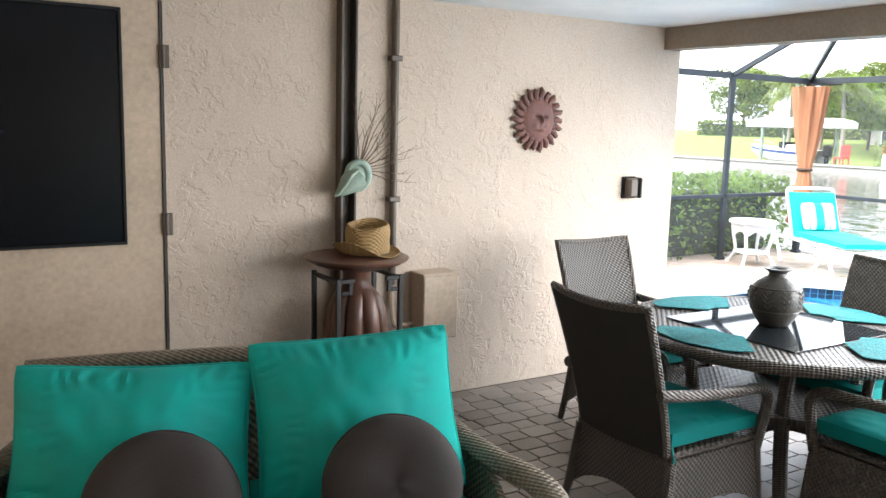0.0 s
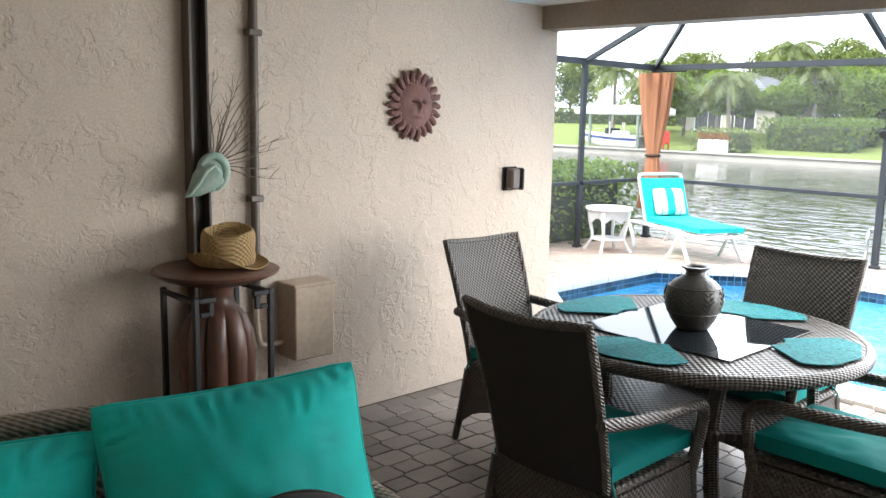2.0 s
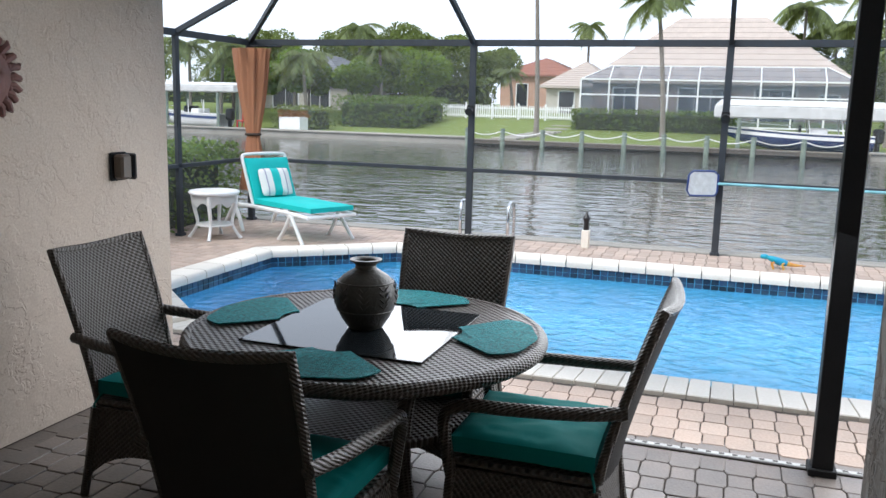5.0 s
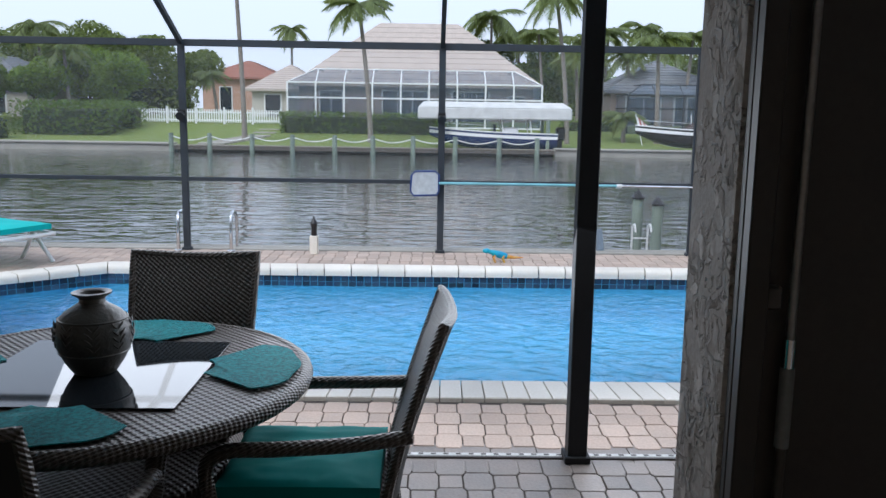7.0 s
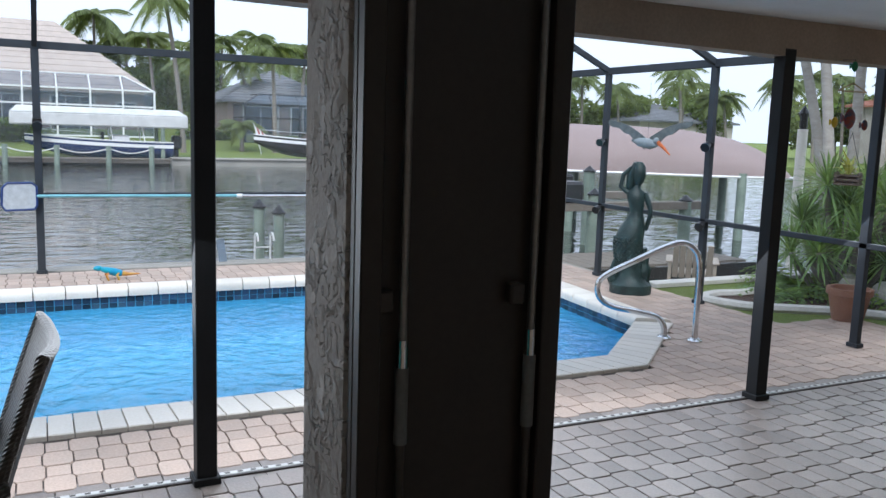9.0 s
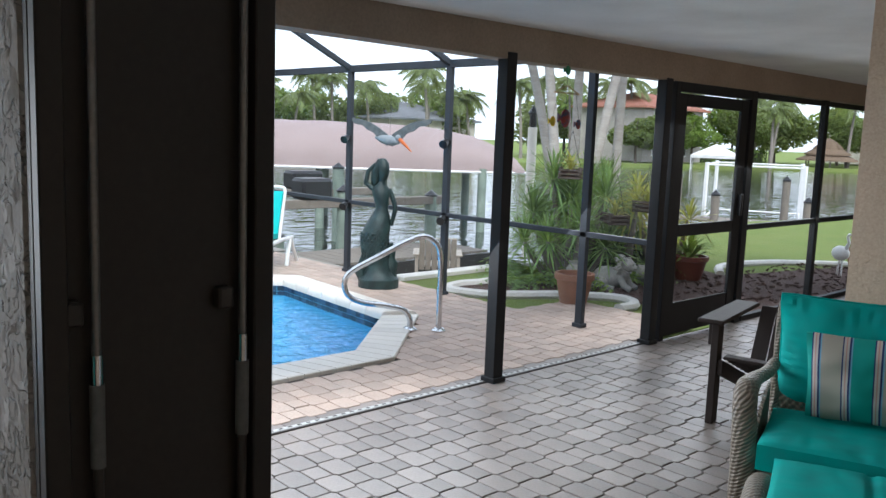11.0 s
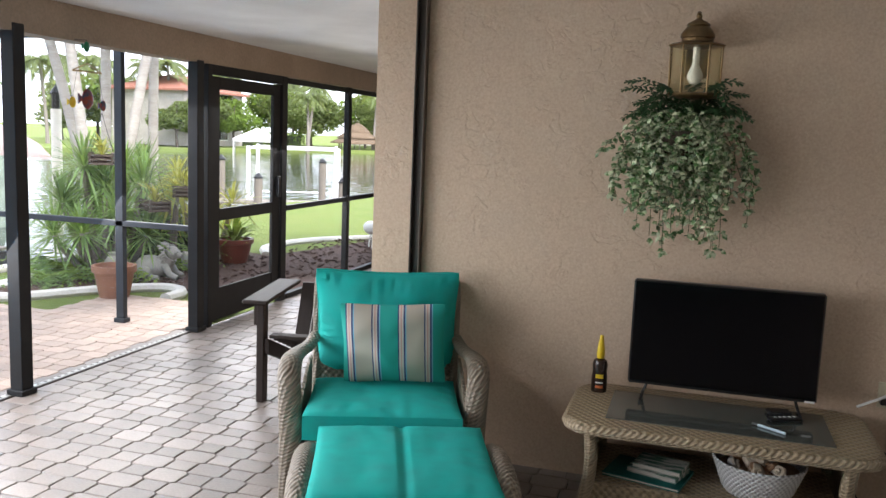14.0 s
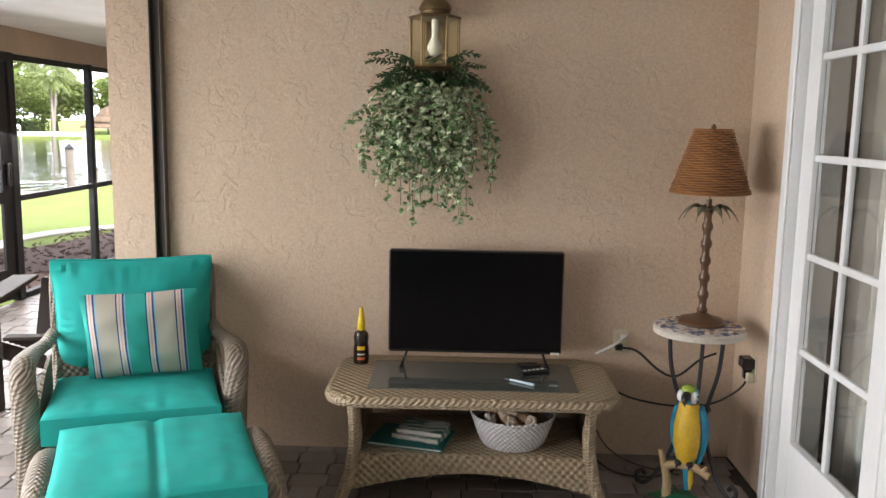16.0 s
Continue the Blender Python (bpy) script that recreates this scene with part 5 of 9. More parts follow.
PAPER = material("book_paper", (0.70, 0.68, 0.62), 0.8, scale=10, grain=300, bump=0.3, stretch=(1, 1, 20))
TEAL_BOOK = material("teal_book_cloth", (0.004, 0.17, 0.16), 0.6, scale=6, grain=200, bump=0.1)
COVER = material("marbled_book_cover", (0.62, 0.62, 0.58), 0.5, color2=(0.04, 0.16, 0.10), scale=11, grain=40, stretch=(1, 4, 1), contrast=0.15)
def book(x, y, z, w, d, h, turn, cover, label, name="book"):
    b = thing(name, (x, y, z), turn, label, "book", "books on the shelf")
    part("page_block", Geo().box(-w / 2 + 0.004, -d / 2 + 0.004, 0.003, w / 2 - 0.002, d / 2 - 0.004, h - 0.003), PAPER, b)
    part("cover", Geo().box(-w / 2, -d / 2, 0, w / 2, d / 2, 0.003).box(-w / 2, -d / 2, h - 0.003, w / 2, d / 2, h).box(-w / 2, -d / 2, 0.003, -w / 2 + 0.003, d / 2, h - 0.003), cover, b)
    return b
book(0.775, -2.42, 0.216, 0.33, 0.24, 0.014, -14, TEAL_BOOK, "large flat teal book on the wicker shelf")
book(0.735, -2.43, 0.2305, 0.22, 0.16, 0.022, -20, COVER, "marbled green and white paperback on a stack")
book(0.725, -2.435, 0.253, 0.205, 0.15, 0.02, -14, COVER, "marbled green and white paperback on top")

WHITE_WEAVE = weave("white_rope_weave", (0.76, 0.76, 0.75), (0.66, 0.67, 0.68), 0.011, rough=0.7, kind="round", ribs=46)
bk = thing("shell_basket", (0.335, -2.42, 0.216), 0, "white woven basket full of seashells on the shelf", "basket")
part("basket_wall", Geo().lathe([(0.13, 0.0), (0.145, 0.02), (0.175, 0.10), (0.188, 0.135), (0.182, 0.14), (0.168, 0.10), (0.14, 0.03), (0.0, 0.02)], 36), WHITE_WEAVE, bk)
SHELLS = [material("shell_cream", (0.70, 0.60, 0.47), 0.4, scale=20, grain=60), material("shell_tan", (0.48, 0.30, 0.18), 0.4, scale=20, grain=60), material("shell_white", (0.76, 0.72, 0.66), 0.4, scale=20, grain=60)]
rs = random.Random(8)
for k in range(17):
    a, r = rs.uniform(0, 6.28), rs.uniform(0, 0.125)
    s = rs.uniform(0.026, 0.04)
    g = Geo()
    pts = [(s * (0.15 + 0.75 * q / 14) * math.cos(q * 0.85), s * (0.15 + 0.75 * q / 14) * math.sin(q * 0.85), s * 1.1 * (1 - q / 14)) for q in range(15)]
    g.tube(pts, [s * (0.12 + 0.5 * q / 14) for q in range(15)], 8)
    shell = part("seashell", g, SHELLS[k % 3], bk, at=pose(r * math.cos(a), r * math.sin(a), 0.105 + 0.02 * rs.random() + 0.02 * (r < 0.07), rs.uniform(-60, 60), rs.uniform(-60, 60), rs.uniform(0, 360)))
part("shell_fill", Geo().lathe([(0.165, 0.095), (0.10, 0.108), (0.0, 0.115)], 24), SHELLS[1], bk)

rm = thing("remote_control", (0.24, -2.55, 0.4875), 25, "black remote control lying on the glass", "remote control")
part("body", Geo().box(-0.07, -0.022, 0, 0.07, 0.022, 0.016, 0.006), BLACK, rm)
for k in range(5):
    part("button", Geo().box(-0.05 + k * 0.022, -0.006, 0.0162, -0.04 + k * 0.022, 0.006, 0.019, 0.001), PLASTIC_WHITE, rm)
ph = thing("streaming_box", (0.255, -2.63, 0.4875), 10, "small glossy black media box on the glass", "media box")
part("body", Geo().box(-0.05, -0.035, 0, 0.05, 0.035, 0.02, 0.008), BLACK, ph)
pn = thing("pen", (0.31, -2.40, 0.4875), -35, "pale blue pen lying on the glass", "pen")
part("barrel", Geo().tube([(-0.07, 0, 0.006), (0.05, 0, 0.006)], 0.006, 8), material("pale_blue_plastic", (0.45, 0.58, 0.66), 0.4, scale=9), pn)
part("cap", Geo().tube([(0.05, 0, 0.006), (0.075, 0, 0.006)], 0.0065, 8), BLACK, pn)

ol = thing("outlet", (-0.20, SOUTH, 0.573), 0, "ivory wall outlet plate on stucco", "outlet")
IVORY = material("ivory_plastic", (0.68, 0.63, 0.46), 0.4, scale=8, grain=60, bump=0.02)
part("plate", Geo().box(-0.037, 0.0, -0.058, 0.037, 0.007, 0.058, 0.003), IVORY, ol)
for z in (-0.024, 0.024):
    part("socket", Geo().box(-0.018, 0.007, z - 0.016, 0.018, 0.010, z + 0.016, 0.003), IVORY, ol)
def cable(name, pts, r, mat, label, plug=None):
    t = thing(name, (0, 0, 0), 0, label, "cable", "power cables")
    part("wire", Geo().tube(arm_path(pts, 6), r, 6), mat, t)
    if plug:
        part("plug", Geo().box(*plug, 0.004), mat, t)
    return t
cable("power_cable", [(-0.19, -2.80, 0.55), (-0.26, -2.74, 0.55), (-0.36, -2.70, 0.47), (-0.45, -2.72, 0.44), (-0.55, -2.72, 0.52), (-0.62, -2.70, 0.56)], 0.006, BLACK, "black power cable hanging from the outlet", (-0.205, -2.829, 0.535, -0.17, -2.795, 0.565))
cable("white_cable", [(-0.215, -2.80, 0.60), (-0.17, -2.75, 0.585), (-0.10, -2.74, 0.55), (-0.07, -2.75, 0.53)], 0.006, PLASTIC_WHITE, "short white adapter cable in the outlet", (-0.225, -2.829, 0.59, -0.195, -2.8, 0.61))
cable("power_cable", [(-0.10, -2.70, 0.40), (-0.25, -2.74, 0.32), (-0.45, -2.70, 0.30), (-0.60, -2.66, 0.33), (-0.70, -2.60, 0.42), (-0.735, -2.575, 0.50)], 0.005, BLACK, "black power cable to the corner plug")
cable("floor_cable", [(-0.05, -2.70, 0.05), (-0.15, -2.60, 0.012), (-0.30, -2.55, 0.010), (-0.42, -2.60, 0.02), (-0.45, -2.68, 0.012), (-0.60, -2.72, 0.012)], 0.006, BLACK, "black cable lying on the paver floor")
cable("floor_cable", [(-0.04, -2.78, 0.30), (-0.12, -2.74, 0.10), (-0.25, -2.66, 0.03), (-0.45, -2.58, 0.012)], 0.004, BLACK, "thin black cable behind the table")
pl = thing("plug_adapter", (WEST, -2.565, 0.53), 0, "black multi-plug adapter in the corner outlet", "plug adapter")
part("plate", Geo().box(0.0, -0.035, -0.055, 0.007, 0.035, 0.055, 0.003), IVORY, pl)
part("adapter", Geo().box(0.007, -0.045, 0.0, 0.06, 0.03, 0.05, 0.006), BLACK, pl)
part("plug", Geo().box(0.008, -0.03, -0.05, 0.045, 0.0, -0.005, 0.005), BLACK, pl)
part("plug", Geo().box(0.008, 0.004, -0.06, 0.04, 0.034, -0.015, 0.005), IVORY, pl)

# lantern and hanging fern
BRASS = material("aged_brass", (0.30, 0.20, 0.09), 0.35, 0.85, color2=(0.10, 0.07, 0.04), scale=9, grain=60, bump=0.1)
LANTERN_PANE = glass_material("bevelled_amber_glass", (0.93, 0.92, 0.78), 0.08)
LX, LZ = 0.712, 1.945
ln = thing("wall_lantern", (LX, SOUTH, LZ), 0, "aged brass six-sided wall lantern with clear glass panes", "wall light")
part("wall_plate", Geo().box(-0.05, 0, -0.02, 0.05, 0.018, 0.20, 0.006), BRASS, ln)
part("bracket", Geo().tube(arm_path([(0, 0.018, 0.10), (0, 0.05, 0.20), (0, 0.10, 0.245), (0, 0.14, 0.235)], 4), 0.011, 8), BRASS, ln)
hex_at = pose(0, 0.14, 0)
part("base", Geo().lathe([(0.04, -0.122), (0.095, -0.116), (0.112, -0.106), (0.112, -0.096), (0.10, -0.094)], 6, hex_at), BRASS, ln)
part("top_plate", Geo().lathe([(0.10, 0.100), (0.114, 0.102), (0.118, 0.110), (0.10, 0.118), (0.066, 0.122)], 6, hex_at), BRASS, ln)
part("dome", Geo().lathe([(0.066, 0.122), (0.066, 0.136), (0.072, 0.140), (0.072, 0.152), (0.060, 0.172), (0.046, 0.188), (0.050, 0.192), (0.046, 0.200), (0.020, 0.214), (0.009, 0.222), (0.013, 0.232), (0.0, 0.243)], 24, hex_at), BRASS, ln)
for k in range(6):
    a, b = radians(60 * k), radians(60 * (k + 1))
    part("corner_bar", Geo().tube([(0.106 * math.cos(a), 0.14 + 0.106 * math.sin(a), -0.096), (0.108 * math.cos(a), 0.14 + 0.108 * math.sin(a), 0.102)], 0.0045, 6), BRASS, ln)
    q = [(0.103 * math.cos(w), 0.14 + 0.103 * math.sin(w), z) for w, z in ((a, -0.094), (b, -0.094), (b, 0.100), (a, 0.100))]
    inner = [(0.97 * x, 0.14 + 0.97 * (y - 0.14), z) for x, y, z in q]
    gp = part("pane", Geo().add(q + inner, [(0, 1, 2, 3), (7, 6, 5, 4), (0, 4, 5, 1), (1, 5, 6, 2), (2, 6, 7, 3), (3, 7, 4, 0)]), LANTERN_PANE, ln, smooth=False)
    gp.visible_shadow = False
part("bulb", Geo().lathe([(0.0, -0.062), (0.022, -0.052), (0.033, -0.03), (0.032, -0.012), (0.018, 0.018), (0.014, 0.028)], 20, hex_at), PLASTIC_WHITE, ln, "frosted white bulb hanging down")
part("socket", Geo().tube([(0, 0.14, 0.028), (0, 0.14, 0.100)], 0.015, 10), PLASTIC_WHITE, ln)

FERN = material("fern_leaf", (0.045, 0.115, 0.045), 0.55, color2=(0.035, 0.09, 0.03), scale=14, grain=80, bump=0.1, random_tint=0.35, island=True)
IVY = material("variegated_ivy_leaf", (0.50, 0.54, 0.36), 0.45, contrast=0.16, color2=(0.075, 0.17, 0.05), scale=42, grain=80, bump=0.1, random_tint=0.45, island=True)
STEM = material("plant_stem", (0.10, 0.12, 0.05), 0.7, scale=10)
def leaf_blade(g, p, d, up, L, W, bend=0.2):
    """One leaf: two quads folded on the midrib."""
    d, up = d.normalized(), up.normalized()
    s = d.cross(up).normalized()
    n = s.cross(d)
    m1, tip = p + d * L * 0.5 + n * L * 0.08, p + d * L - n * L * bend
    a, b = m1 + s * W / 2 - n * W * 0.12, m1 - s * W / 2 - n * W * 0.12
    g.add([p, a, m1, b, tip], [(0, 1, 2), (0, 2, 3), (1, 4, 2), (2, 4, 3)])
pt = thing("hanging_fern", (0.745, SOUTH, 1.655), 0, "artificial fern and trailing variegated ivy in wall basket", "plant")
part("wall_basket", Geo().lathe([(0.03, -0.16), (0.09, -0.10), (0.12, -0.01), (0.115, 0.03), (0.10, 0.03)], 20, pose(0, 0.125, 0)), material("dark_basket", (0.05, 0.035, 0.02), 0.8, scale=12, grain=60, bump=0.4), pt)
rp = random.Random(12)
ivy, stems = Geo(), Geo()
for k in range(118):
    a = rp.uniform(-0.2, math.pi + 0.2)
    if abs(a - 1.45) < 0.22 and rp.random() < 0.7:
        continue
    reach = rp.uniform(0.08, 0.30)
    drop = rp.uniform(0.14, 0.50) * (1.15 - 0.5 * reach / 0.3) + (0.14 if rp.random() < 0.14 else 0)
    base = Vector((rp.uniform(-0.07, 0.07), 0.12 + rp.uniform(-0.04, 0.05), rp.uniform(0.0, 0.06)))
    out = Vector((math.cos(a), math.sin(a) * 0.62, 0))
    sway = rp.uniform(-0.05, 0.05)
    pts, n = [], 12
    for s in range(n):
        t = s / (n - 1)
        q = base + out * reach * (1 - (1 - t) ** 2) + Vector((sway * t * t + rp.uniform(-0.010, 0.010), rp.uniform(-0.01, 0.01), 0.10 * math.sin(math.pi * min(1, t * 1.6)) * (1 - t) - drop * t ** 1.7))
        q.y = max(q.y, 0.012)
        pts.append(q)
    stems.tube(pts, 0.0016, 4)
    for s in range(1, n):
        for _ in range(3):
            d = Vector((rp.uniform(-1, 1), rp.uniform(-0.2, 1), rp.uniform(-0.9, 0.4)))
            leaf_blade(ivy, pts[s] + Vector((rp.uniform(-0.012, 0.012), 0, rp.uniform(-0.012, 0.012))), d, Vector((rp.uniform(-0.4, 0.4), 0.7, 0.6)), rp.uniform(0.026, 0.042), rp.uniform(0.019, 0.028))
part("ivy_stem", stems, STEM, pt, kind="stuff")
part("ivy_leaves", ivy, IVY, pt, "variegated green and cream leaves", kind="stuff")
for k in range(26):
    a = radians(-8 + 196 * k / 25 + rp.uniform(-6, 6))
    L = rp.uniform(0.24, 0.38)
    rise = (0.20, 0.34, 0.46)[k % 3]
    fr = Geo()
    pts = []
    for s in range(14):
        t = s / 13
        pts.append(Vector((math.cos(a) * L * 0.82 * t, 0.11 + 0.5 * math.sin(a) * L * t * 0.6, 0.05 + rise * L / 0.3 * (t - (0.60 + 0.25 * (k % 2)) * t * t) + rp.uniform(-0.003, 0.003))))
    fr.tube(pts, 0.002, 4)
    for s in range(2, 14):
        d = (pts[s] - pts[s - 1]).normalized()
        side = d.cross(Vector((0, 0.3, 1))).normalized()
        for sg in (-1, 1):
            leaf_blade(fr, pts[s], side * sg + d * 0.45, Vector((0, 0.2, 1)), 0.064 * math.sin(math.pi * (s + 1.5) / 16) + 0.012, 0.019, 0.15)
    part("frond", fr, FERN, pt)

# side table, lamp and parrot
st = thing("side_table", (-0.475, -2.50, 0), 0, "round shell-mosaic side table on scrolled iron legs", "table")
MOSAIC = material("shell_mosaic", (0.55, 0.50, 0.44), 0.5, color2=(0.08, 0.08, 0.16), scale=26, grain=50, bump=0.6, depth=0.006, contrast=0.12)
part("tabletop", Geo().lathe([(0.185, 0.70), (0.197, 0.705), (0.197, 0.728), (0.19, 0.735), (0.0, 0.735)], 36), material("pale_stone_rim", (0.60, 0.55, 0.47), 0.7, scale=9, grain=60, bump=0.3), st)
part("mosaic", Geo().lathe([(0.186, 0.7355), (0.18, 0.739), (0.0, 0.739)], 36), MOSAIC, st, "blue and cream shell mosaic")
rs = random.Random(3)
for k in range(26):
    a, r = rs.uniform(0, 6.28), rs.uniform(0.125, 0.185)
    part("mosaic_shell", Geo().ball((r * math.cos(a), r * math.sin(a), 0.742), 0.012, 8, 5, (1, 0.7, 0.5)), SHELLS[k % 3], st)
for k in range(3):
    a = radians(90 + 120 * k + 35)
    ca, sa = math.cos(a), math.sin(a)
    P = [(0.13, 0.70), (0.115, 0.55), (0.065, 0.36), (0.085, 0.20), (0.15, 0.07), (0.205, 0.018), (0.24, 0.03), (0.245, 0.062), (0.222, 0.075), (0.207, 0.055)]
    part("leg", Geo().tube(arm_path([(r * ca, r * sa, z) for r, z in P], 4), 0.0095, 8), IRON, st)
part("leg_ring", Geo().tube([(0.066 * math.cos(a * math.pi / 12), 0.066 * math.sin(a * math.pi / 12), 0.36) for a in range(25)], 0.006, 6, False), IRON, st)

lp = thing("palm_table_lamp", (-0.49, -2.53, 0.74), 0, "bamboo-turned table lamp with a woven rattan shade", "lamp")
WOOD_LAMP = material("dark_turned_wood", (0.13, 0.065, 0.03), 0.35, color2=(0.07, 0.035, 0.02), scale=10, grain=60, bump=0.1, stretch=(1, 1, 0.3))
RATTAN = material("rattan_shade", (0.36, 0.16, 0.055), 0.45, color2=(0.21, 0.085, 0.03), scale=9, grain=70, bump=0.25)
part("base", Geo().lathe([(0.10, 0.0), (0.102, 0.012), (0.09, 0.025), (0.05, 0.034), (0.02, 0.05)], 32), WOOD_LAMP, lp)
prof = [(0.02, 0.05)]
for k in range(6):
    z = 0.05 + k * 0.075
    prof += [(0.024, z + 0.012), (0.016, z + 0.03), (0.0165, z + 0.058), (0.023, z + 0.07)]
prof += [(0.014, 0.51), (0.012, 0.55)]
part("stem", Geo().lathe(prof, 20), WOOD_LAMP, lp)
PALM_METAL = material("painted_palm_leaf", (0.20, 0.20, 0.12), 0.6, color2=(0.13, 0.10, 0.06), scale=12, grain=60)
for k in range(7):
    a = 2 * math.pi * k / 7
    g = Geo().grid(lambda u, v, a=a: ((0.012 + 0.115 * v) * math.cos(a) - (u - 0.5) * 0.045 * math.sin(math.pi * min(1, v + 0.12)) * math.sin(a), (0.012 + 0.115 * v) * math.sin(a) + (u - 0.5) * 0.045 * math.sin(math.pi * min(1, v + 0.12)) * math.cos(a), 0.50 + 0.05 * math.sin(2.3 * v) - 0.075 * v * v - 0.02 * abs(u - 0.5)), 5, 9)
    part("palm_leaf", g, PALM_METAL, lp)
shade = part("shade", Geo().lathe([(0.158, 0.578), (0.160, 0.582), (0.073, 0.845), (0.071, 0.843), (0.156, 0.578)], 40), WOOD_LAMP, lp, "woven rattan cone shade")
# strands go over and under 32 upright ribs, row by row
strands = Geo()
for row in range(25):
    z = 0.589 + row * 0.0102
    r0 = 0.1745 - (z - 0.582) * 0.3536
    ring = []
    for k in range(129):
        a = 2 * math.pi * k / 128
        r = r0 + 0.0036 * math.sin(16 * a + math.pi * (row % 2)) + 0.0012 * math.sin(3 * a + row)
        ring.append((0.94 * r * math.cos(a), 0.94 * r * math.sin(a), z + 0.0012 * math.sin(5 * a + 1.7 * row)))
    strands.tube(ring, 0.0040, 5, False)
part("woven_strands", strands, RATTAN, shade)
for r, z in ((0.166, 0.58), (0.077, 0.845)):
    part("shade_rim", Geo().tube([(r * math.cos(a * math.pi / 20), r * math.sin(a * math.pi / 20), z) for a in range(41)], 0.006, 6, False), RATTAN, shade)
part("finial", Geo().lathe([(0.006, 0.845), (0.012, 0.855), (0.006, 0.868), (0.0, 0.872)], 12), BRASS, lp)
part("harp", Geo().tube([(0, 0, 0.55), (0, 0, 0.85)], 0.004, 6).box(-0.075, -0.004, 0.838, 0.075, 0.004, 0.844), BRASS, lp)

P_YEL = material("parrot_yellow", (0.72, 0.46, 0.03), 0.55, scale=16, grain=90, bump=0.4)
P_BLU = material("parrot_blue", (0.02, 0.20, 0.42), 0.5, color2=(0.01, 0.32, 0.45), scale=16, grain=90, bump=0.4)
P_GRN = material("leaf_green_paint", (0.01, 0.18, 0.08), 0.5, scale=10, grain=60)
P_TWIG = material("painted_branch", (0.42, 0.30, 0.16), 0.7, scale=10, grain=60, bump=0.3)
pr = thing("parrot_figurine", (-0.40, -2.31, 0), -30, "blue and yellow parrot figurine perched on a branch base", "figurine")
part("body", Geo().tube([(0.0, 0.0, 0.165), (0.0, 0.006, 0.21), (0.0, 0.016, 0.28), (0.0, 0.020, 0.35), (0.0, 0.014, 0.41), (0.0, 0.010, 0.45)], [0.018, 0.042, 0.056, 0.057, 0.048, 0.040], 18), P_YEL, pr, "yellow breast")
part("head", Geo().ball((0.0, 0.018, 0.487), 0.044, 16, 12, (0.92, 1.08, 1.0)), P_BLU, pr, "blue nape")
part("crest", Geo().ball((0.0, 0.030, 0.512), 0.032, 14, 8, (1.0, 1.0, 0.7)), material("parrot_green", (0.30, 0.42, 0.05), 0.5, scale=16, grain=90, bump=0.3), pr, "yellow-green crown")
for sx in (-1, 1):
    cheek = part("cheek", Geo().ball((sx * 0.027, 0.044, 0.487), 0.026, 12, 8, (0.7, 0.85, 1.0)), PLASTIC_WHITE, pr, "white face patch")
    part("eye", Geo().ball((sx * 0.043, 0.052, 0.497), 0.0055, 8, 6), BLACK, cheek)
    for q in range(3):
        part("face_stripe", Geo().tube([(sx * 0.0455, 0.032 + 0.004 * q, 0.487 - 0.008 * q), (sx * 0.040, 0.062 - 0.003 * q, 0.483 - 0.008 * q)], 0.0016, 5), BLACK, cheek)
    part("wing", Geo().tube(arm_path([(sx * 0.045, 0.0, 0.435), (sx * 0.060, -0.012, 0.37), (sx * 0.060, -0.024, 0.29), (sx * 0.045, -0.038, 0.21), (sx * 0.022, -0.05, 0.13)], 4), [0.016 + 0.020 * math.sin(math.pi * min(1, (k + 2) / 17)) for k in range(17)], 10, flat=0.55, up=(sx, 0, 0)), P_BLU, pr, "blue folded wing")
    part("foot", Geo().ball((sx * 0.024, 0.035, 0.192), 0.018, 8, 6, (1, 1.2, 0.8)).tube([(sx * 0.024, 0.04, 0.195), (sx * 0.026, 0.062, 0.178)], [0.009, 0.004], 6), BLACK, pr)
part("beak", Geo().tube(arm_path([(0.0, 0.055, 0.495), (0.0, 0.080, 0.490), (0.0, 0.090, 0.470), (0.0, 0.078, 0.452)], 3), [0.020, 0.020, 0.019, 0.017, 0.015, 0.012, 0.009, 0.006, 0.003, 0.002][:10], 10), BLACK, pr)
part("tail", Geo().tube([(0.0, -0.035, 0.20), (0.0, -0.045, 0.12), (0.004, -0.045, 0.045)], [0.028, 0.024, 0.010], 8), P_BLU, pr)
part("tail_tip", Geo().tube([(-0.012, -0.030, 0.15), (-0.014, -0.034, 0.09), (-0.012, -0.036, 0.05)], [0.014, 0.012, 0.004], 8), P_YEL, pr)
part("perch", Geo().tube(arm_path([(-0.105, 0.03, 0.155), (-0.04, 0.026, 0.180), (0.03, 0.026, 0.178), (0.085, 0.02, 0.160)], 4), 0.017, 10).tube(arm_path([(0.075, 0.02, 0.0), (0.072, 0.022, 0.09), (0.088, 0.02, 0.16), (0.105, 0.02, 0.225)], 4), [0.022 - 0.0008 * k for k in range(13)], 9).tube([(-0.07, 0.03, 0.165), (-0.095, 0.045, 0.20)], [0.012, 0.007], 7), P_TWIG, pr)
base = Geo()
for k in range(7):
    a = 2 * math.pi * k / 7
    leaf_blade(base, Vector((0.03 + 0.02 * math.cos(a), 0.02 + 0.02 * math.sin(a), 0.03)), Vector((math.cos(a), math.sin(a), -0.06)), Vector((0, 0, 1)), 0.12, 0.07, 0.15)
base.lathe([(0.07, 0.0), (0.06, 0.02), (0.03, 0.034)], 14, pose(0.03, 0.02, 0))
part("leaf_base", base, P_GRN, pr, "green leaf-shaped base")

